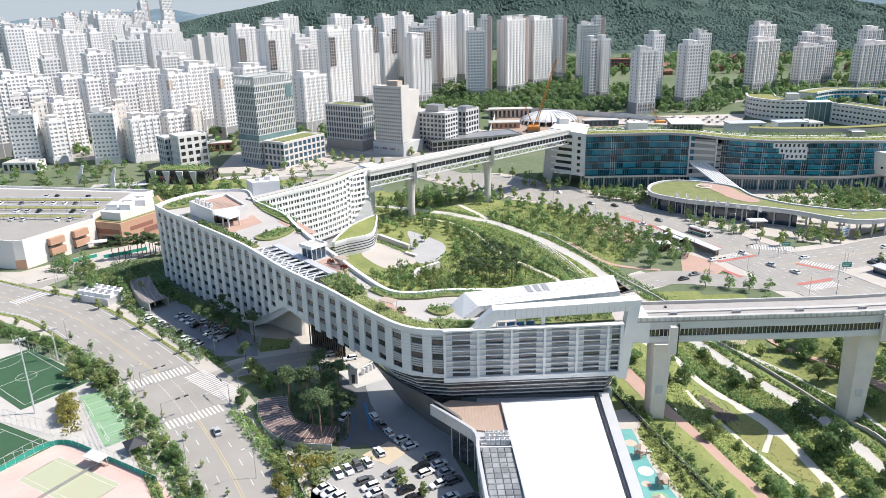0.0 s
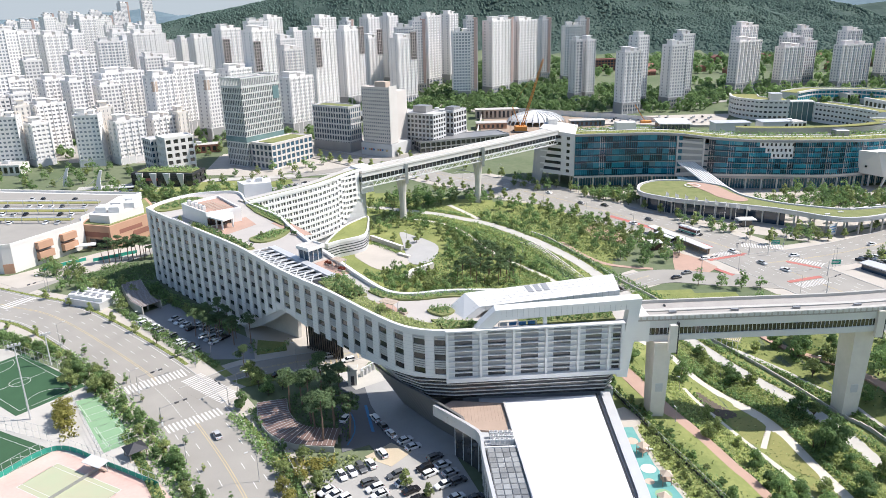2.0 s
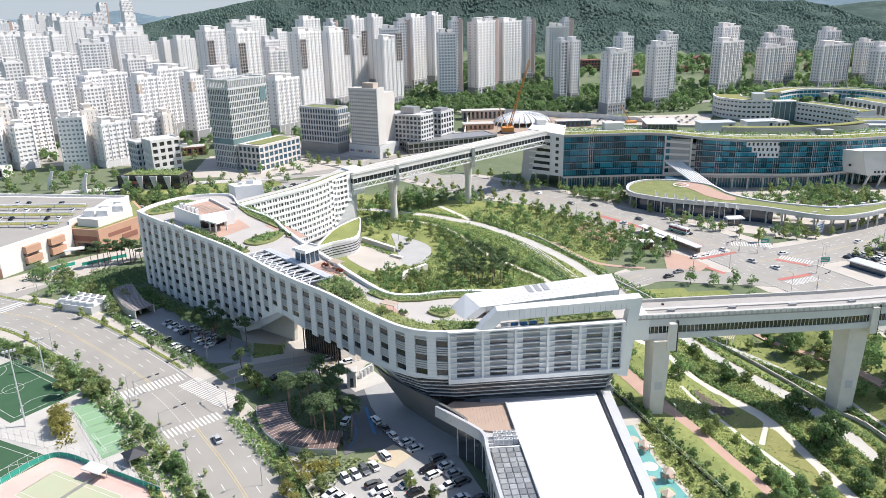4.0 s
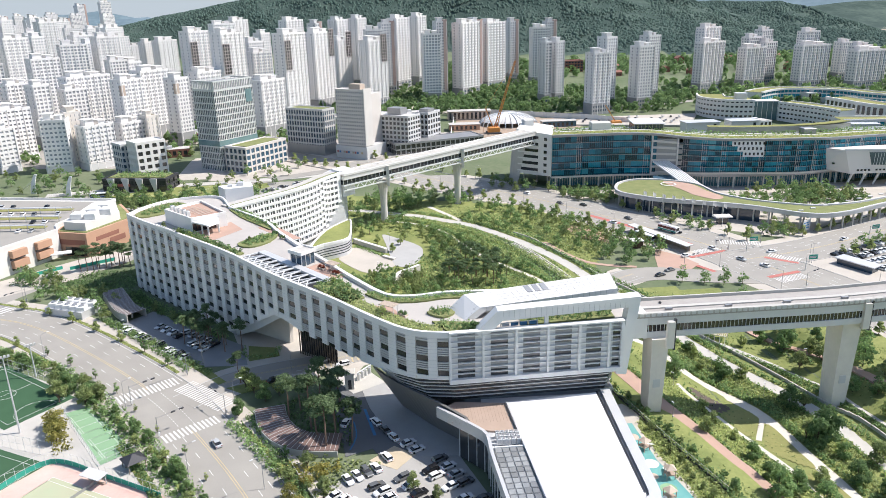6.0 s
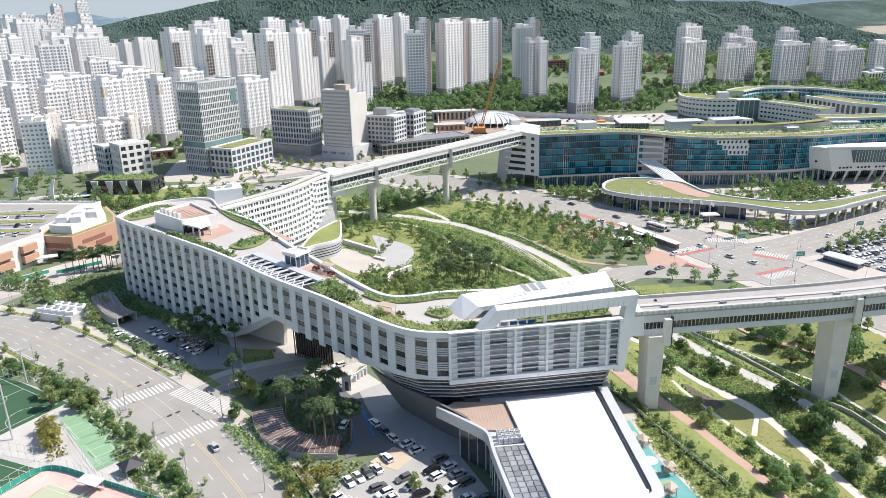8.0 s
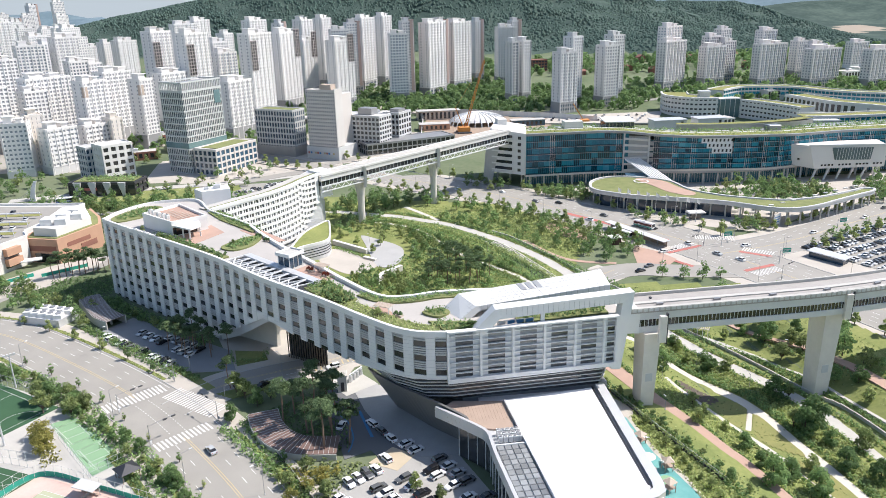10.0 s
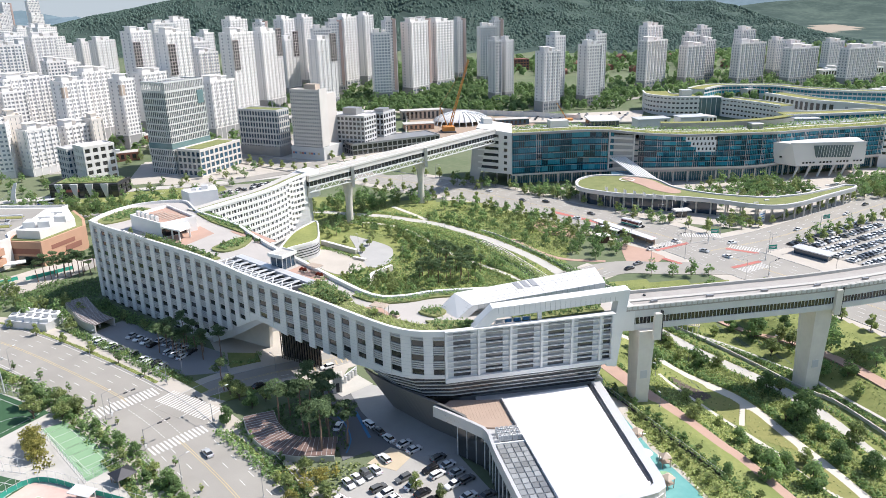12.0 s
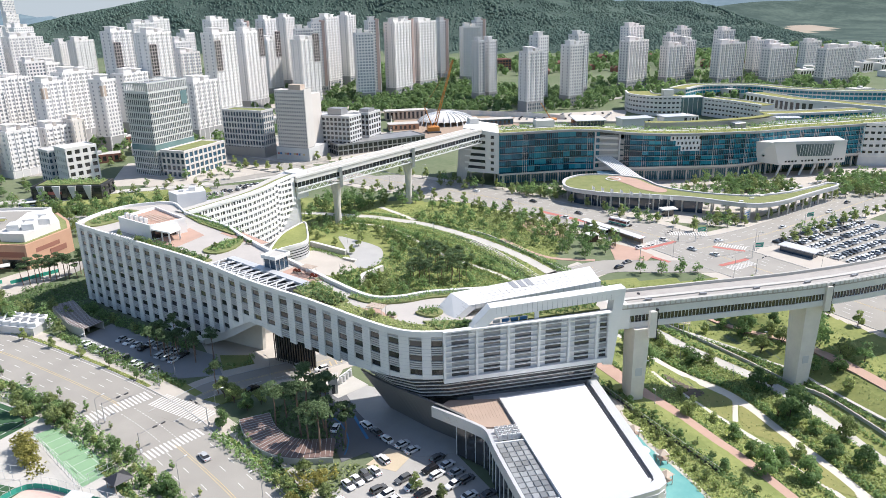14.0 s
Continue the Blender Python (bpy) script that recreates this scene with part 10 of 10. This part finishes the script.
# blades of the footbridge in the town
for x, y in ((-241, 478), (-215, 467.5)):
    bl = thing("bridge_pylon", (x, y, 0), "white curved blade pylon with stay cables", "pylon", "bridge pylons")
    s = Shape()
    prev = None
    for k in range(7):
        t = k / 6
        c, w = Vector((x + 3.2 * t * t, y, 12.5 * t)), 3.4 * (1 - t) + 1.6 * t
        if prev:
            s.hexa([(prev[0].x - prev[1] / 2, y - 0.5, prev[0].z), (prev[0].x + prev[1] / 2, y - 0.5, prev[0].z), (prev[0].x + prev[1] / 2, y + 0.5, prev[0].z), (prev[0].x - prev[1] / 2, y + 0.5, prev[0].z),
                    (c.x - w / 2, y - 0.5, c.z), (c.x + w / 2, y - 0.5, c.z), (c.x + w / 2, y + 0.5, c.z), (c.x - w / 2, y + 0.5, c.z)])
        prev = (c, w)
    part("blade", s, WHITE, bl)
    for k in range(3):
        part("cable", Shape().beam((x + 2.6, y, 11 - k * 2), (x - 9 - k * 2, y + 1, 0.2), 0.09), STEEL_WHITE, bl)

# ---------------------------------------------------------------- building site
site = thing("lattice_dome", (98, 658, 5), "white lattice dome under construction", "dome")
for k in range(14):
    a = math.pi * k / 14
    s = Shape()
    prev = None
    for j in range(13):
        t = math.pi * j / 12
        p = (98 + 27 * math.cos(t) * math.cos(a), 658 + 22 * math.cos(t) * math.sin(a), 5 + 11 * math.sin(t))
        if prev:
            s.beam(prev, p, 0.7)
        prev = p
    part("rib", s, STEEL_WHITE, site)
shell = Shape()
for j in range(6):
    for k in range(20):
        t0, t1, a0, a1 = (math.radians(v) for v in (20 + j * 10, 30 + j * 10, k * 18, k * 18 + 18))
        shell.quad(*[(98 + 26.5 * math.cos(t) * math.cos(a), 658 + 21.5 * math.cos(t) * math.sin(a), 5 + 10.8 * math.sin(t)) for t, a in ((t0, a0), (t0, a1), (t1, a1), (t1, a0))])
part("cladding", shell, OFFWHITE, site)
crane = thing("crawler_crane", (79.5, 619, 4), "orange lattice-boom crane at the building site", "crane")
base, tip = Vector((79.5, 619, 6)), Vector((97, 619, 64))
s = Shape()
for dx, dy in ((-0.9, -0.9), (0.9, -0.9), (0.9, 0.9), (-0.9, 0.9)):
    s.beam(base + Vector((dx, dy, 0)), tip + Vector((dx * 0.5, dy * 0.5, 0)), 0.42)
for k in range(22):
    a, b = base.lerp(tip, k / 22), base.lerp(tip, (k + 1) / 22)
    d = 0.9 if k % 2 else -0.9
    s.beam(a + Vector((d, -0.9, 0)), b + Vector((-d, -0.9, 0)), 0.28)
part("boom", s, CRANE, crane)
part("mast", Shape().beam(base, (72, 619, 26), 0.7).beam((72, 619, 26), tip, 0.16).beam((72, 619, 26), (70, 619, 6), 0.2), CRANE, crane)
part("cab", Shape().bevel_box(74, 84, 615, 623, 5.5, 9.5, 0.4), CRANE, crane)
part("track", Shape().bevel_box(73, 85, 613, 615.5, 3.6, 5.6, 0.4), DARK_METAL, crane)
part("track", Shape().bevel_box(73, 85, 622.5, 625, 3.6, 5.6, 0.4), DARK_METAL, crane)
crane2 = thing("mobile_crane", (190, 640, 5), "small orange mobile crane boom", "crane")
part("boom", Shape().beam((192, 640, 7), (182, 640, 22), 0.7), CRANE, crane2)
part("body", Shape().bevel_box(188, 197, 637.5, 642.5, 5.2, 8, 0.4), CRANE, crane2)
hl = [Vector(p) for p in ((40, 600), (52, 690), (90, 710), (175, 665), (205, 640))]
hoard = thing("site_hoarding", (60, 690, 6), "white and grey site hoarding", "fence")
for a, b in zip(hl, hl[1:]):
    k = int((b - a).length / 4)
    for i in range(k):
        p, q = a.lerp(b, i / k), a.lerp(b, (i + 1) / k)
        part("panel", Shape().wall(p, q, ground_z(p.x, p.y), ground_z(p.x, p.y) + 5, -0.1, 0.1), (OFFWHITE, SILVER, OFFWHITE)[i % 3], hoard)
single("building_site", drape(Shape(), [(42, 602), (54, 688), (90, 706), (172, 662), (150, 610), (100, 590)], 0.3, 6.0), paint("site_earth", (0.36, 0.27, 0.20), (0.28, 0.22, 0.17), 0.95, grain=0.5, stain=0.03), "bare tan earth of the building site", "ground", kind="structure")
for x, y, w, d, h, m, lb in ((56, 640, 26, 12, 5, TERRACOTTA, "rust-coloured half-built concrete block"), (66, 690, 40, 12, 8, TAN, "tan half-built block with blue sheeting"), (140, 640, 30, 10, 5, BLUE_GLASS, "low long site hall with blue roof")):
    ob = thing("site_block", (x, y, ground_z(x, y)), lb, "building")
    z = ground_z(x, y)
    part("wall", Shape().box(x - w / 2, x + w / 2, y - d / 2, y + d / 2, z, z + h), m, ob)
    part("slab", Shape().box(x - w / 2 - 0.6, x + w / 2 + 0.6, y - d / 2 - 0.6, y + d / 2 + 0.6, z + h, z + h + 0.4), CONCRETE, ob)
    for k in range(int(w / 4)):
        part("opening", Shape().box(x - w / 2 + 1 + k * 4, x - w / 2 + 3 + k * 4, y - d / 2 - 0.05, y - d / 2 + 0.1, z + 1, z + h - 1), DARK_GLASS, ob)

gz = thing("gazebo", (-81.4, 164.8, 0), "small garden gazebo with dark hipped roof", "gazebo")
f = turned(-81.4, 164.8, 40)
part("roof", Shape().hexa([(*f(x, y), 2.6) for x, y in ((-2.6, -2.6), (2.6, -2.6), (2.6, 2.6), (-2.6, 2.6))] + [(*f(x, y), 4.0) for x, y in ((-0.15, -0.15), (0.15, -0.15), (0.15, 0.15), (-0.15, 0.15))]), DARK_METAL, gz)
for x, y in ((-2.1, -2.1), (2.1, -2.1), (2.1, 2.1), (-2.1, 2.1)):
    part("post", Shape().beam((*f(x, y), 0), (*f(x, y), 2.6), 0.18), DECK, gz)
part("bench", Shape().prism([f(-1.8, 1.2), f(1.8, 1.2), f(1.8, 1.8), f(-1.8, 1.8)], 0.1, 0.5), DECK, gz)

# ---------------------------------------------------------------- vehicles
def make_car(colour, kind="sedan"):
    ob = thing("car", (0, 0, 0), {"white": "white", "silver": "silver", "black": "black", "grey": "dark grey", "red": "red", "blue": "blue"}[colour] + (" saloon car standing on asphalt" if kind == "sedan" else " estate car standing on asphalt"), "car", "cars")
    L, W = 2.25, 0.9
    b = Shape()
    prof = [(-L, 0.30, 0.62, W - 0.06), (-L + 0.15, 0.24, 0.86, W), (-1.25, 0.22, 0.92, W), (1.0, 0.22, 0.90, W), (L - 0.25, 0.24, 0.72, W - 0.02), (L, 0.30, 0.56, W - 0.14)]
    for (x0, l0, h0, w0), (x1, l1, h1, w1) in zip(prof, prof[1:]):
        b.hexa([(x0, -w0, l0), (x1, -w1, l1), (x1, w1, l1), (x0, w0, l0), (x0, -w0, h0), (x1, -w1, h1), (x1, w1, h1), (x0, w0, h0)])
    part("body", b, CAR[colour], ob)
    back = -1.75 if kind == "sedan" else -2.15
    g = Shape().hexa([(back, -0.82, 0.88), (1.05, -0.82, 0.88), (1.05, 0.82, 0.88), (back, 0.82, 0.88), (back + (0.7 if kind == "sedan" else 0.3), -0.64, 1.40), (0.28, -0.64, 1.40), (0.28, 0.64, 1.40), (back + (0.7 if kind == "sedan" else 0.3), 0.64, 1.40)])
    part("window_glass", g, CAR_GLASS, ob, "dark car windows")
    r0 = back + (0.66 if kind == "sedan" else 0.26)
    part("roof", Shape().bevel_box(r0, 0.32, -0.66, 0.66, 1.39, 1.47, 0.04), CAR[colour], ob)
    for x in (-1.4, 1.4):
        for y in (-0.86, 0.86):
            w = part("wheel", Shape().cone((x, y - 0.1, 0.32), (x, y + 0.1, 0.32), 0.32, 0.32, 10), RUBBER, ob)
    for y in (-0.62, 0.62):
        part("headlight", Shape().box(L - 0.1, L + 0.02, y - 0.16, y + 0.16, 0.52, 0.64), LINE, ob)
        part("tail_light", Shape().box(-L - 0.02, -L + 0.08, y - 0.16, y + 0.16, 0.62, 0.76), CAR["red"], ob)
    return ob


def make_far_car(colour):
    """A parked car of the distant lots: body with bonnet, boot and roof, and its dark glass."""
    ob = thing("car", (0, 0, 0), {"white": "white", "silver": "silver", "black": "black", "grey": "dark grey"}[colour] + " car parked in an open lot", "car", "parked cars")
    b = Shape().bevel_box(-2.2, 2.2, -0.88, 0.88, 0.2, 0.88, 0.12)
    b.bevel_box(-1.2, 0.35, -0.66, 0.66, 1.34, 1.46, 0.05)
    part("body", b, CAR[colour], ob)
    part("window_glass", Shape().hexa([(-1.8, -0.8, 0.86), (1.0, -0.8, 0.86), (1.0, 0.8, 0.86), (-1.8, 0.8, 0.86), (-1.2, -0.66, 1.36), (0.32, -0.66, 1.36), (0.32, 0.66, 1.36), (-1.2, 0.66, 1.36)]), CAR_GLASS, ob)
    return ob


FAR_CARS = [Stamp(make_far_car(c)) for c in ("white", "white", "white", "silver", "black", "grey")]
CARS = {(c, k): Stamp(make_car(c, k)) for c, k in (("white", "sedan"), ("white", "estate"), ("silver", "sedan"), ("silver", "estate"), ("black", "sedan"), ("black", "estate"), ("grey", "sedan"), ("grey", "estate"))}
MIX = [("white", "sedan")] * 4 + [("white", "estate")] * 4 + [("silver", "sedan"), ("silver", "estate"), ("black", "sedan"), ("black", "estate"), ("black", "estate"), ("grey", "sedan"), ("grey", "estate"), ("grey", "estate")] + [("white", "sedan")] * 2
rng = random.Random(23)


def car(x, y, turn, z=None, kind=None):
    far = y > 262 and kind is None
    (rng.choice(FAR_CARS) if far else CARS[kind or rng.choice(MIX)]).put(x, y, (ground_z(x, y) + 0.15) if z is None else z, turn + rng.uniform(-2, 2))


def car_row(a, b, n, turn, full=0.92, z=None):
    for i in range(n):
        p = Vector(a).lerp(Vector(b), i / max(1, n - 1))
        if rng.random() < full:
            car(p.x, p.y, turn + rng.choice((0, 180)), z)


car_row((-27, 152.6), (-20.2, 156.8), 4, 120, 1.0)
car_row((-30, 146.6), (-22, 140), 5, 40)
car_row((-20, 149.5), (-14.5, 139.5), 5, 30)
car_row((-13.8, 152), (-8, 142.5), 4, 30)
car_row((-8.2, 156.8), (0.6, 142.5), 7, 30)
car_row((-4.0, 158.8), (5.0, 142.0), 6, 30, 0.5)
for x, y, t in ((-20.3, 178.2, 118), (-17.9, 174.0, 118), (-15.6, 170.0, 118), (-11.8, 166.8, 30), (-9.6, 163.6, 30), (-17.5, 161.2, 118), (-28.6, 178.5, 70)):
    car(x, y, t)
car_row((-111, 251.5), (-84, 225.5), 13, 55, 0.95)
car_row((-99, 252), (-90, 243), 4, 55, 0.9)
car_row((-88, 246), (-76, 234.5), 5, 55, 0.9)
car_row((-83.5, 236), (-76, 229), 4, 55, 0.8)
car(-37.5, 217.5, 20), car(-31, 214, 200)
car(-62.5, 172.5, 122, None, ("silver", "sedan")), car(-52, 206, 40, None, ("black", "sedan"))
for i in range(8):
    a, b = Vector((183 + i * 2.8, 291.5 - i * 6.3)), Vector((240 + i * 2.2, 316.5 - i * 7.0))
    car_row(a, b, 21, 113, 0.9)
for i in range(4):
    car_row((-100 + i * 9, 452 + i * 8), (-70 + i * 8, 470 + i * 7), 8, 120, 0.75)
for i in range(4):
    car_row((-248, 350 + i * 15), (-182, 344 + i * 15), 12, 95, 0.5, 12.6)
for i in range(4):
    car_row((165 + i * 4, 650 + i * 9), (240 + i * 6, 632 + i * 9), 12, 80, 0.7, ground_z(200, 670) + 0.5)
for x, y, t in ((84, 398, -60), (70, 424, 120), (45, 436, -50), (96, 392, -58), (102, 356, 122), (118, 300, 20), (134, 308, -70), (140, 292, -65), (146, 283, 110), (98, 278, 20), (104, 283, 200), (200, 312, 24), (240, 330, 205), (262, 344, 25), (158, 300, 10), (174, 240, 106), (186, 170, -75), (128, 335, -60), (112, 362, -60)):
    car(x, y, t)


def make_bus(body_mat, stripe, label):
    ob = thing("bus", (0, 0, 0), label, "bus", "buses")
    part("body", Shape().bevel_box(-5.6, 5.6, -1.25, 1.25, 0.4, 3.2, 0.18), body_mat, ob)
    part("window_band", Shape().box(-5.3, 5.3, -1.28, -1.2, 1.5, 2.6).box(-5.3, 5.3, 1.2, 1.28, 1.5, 2.6).box(5.55, 5.63, -1.1, 1.1, 1.3, 2.8), CAR_GLASS, ob)
    part("stripe", Shape().box(-5.5, 5.5, -1.27, -1.24, 0.6, 1.2).box(-5.5, 5.5, 1.24, 1.27, 0.6, 1.2), stripe, ob)
    for x in (-3.4, 3.4):
        for y in (-1.1, 1.1):
            part("wheel", Shape().cone((x, y - 0.15, 0.5), (x, y + 0.15, 0.5), 0.5, 0.5, 12), RUBBER, ob)
    part("roof_unit", Shape().bevel_box(-2, 1, -0.7, 0.7, 3.2, 3.45, 0.08), STEEL_WHITE, ob)
    return ob


Stamp(make_bus(CAR["white"], CAR["red"], "white and red city bus at the stop")).put(108.5, 327, 0.15, -66)
Stamp(make_bus(CAR["white"], NET, "green and white city bus on the boulevard")).put(124.5, 338, 0.15, -60)
Stamp(make_bus(CAR["white"], CAR["blue"], "white and blue coach on the town road")).put(-193, 459, 0.15, 18)
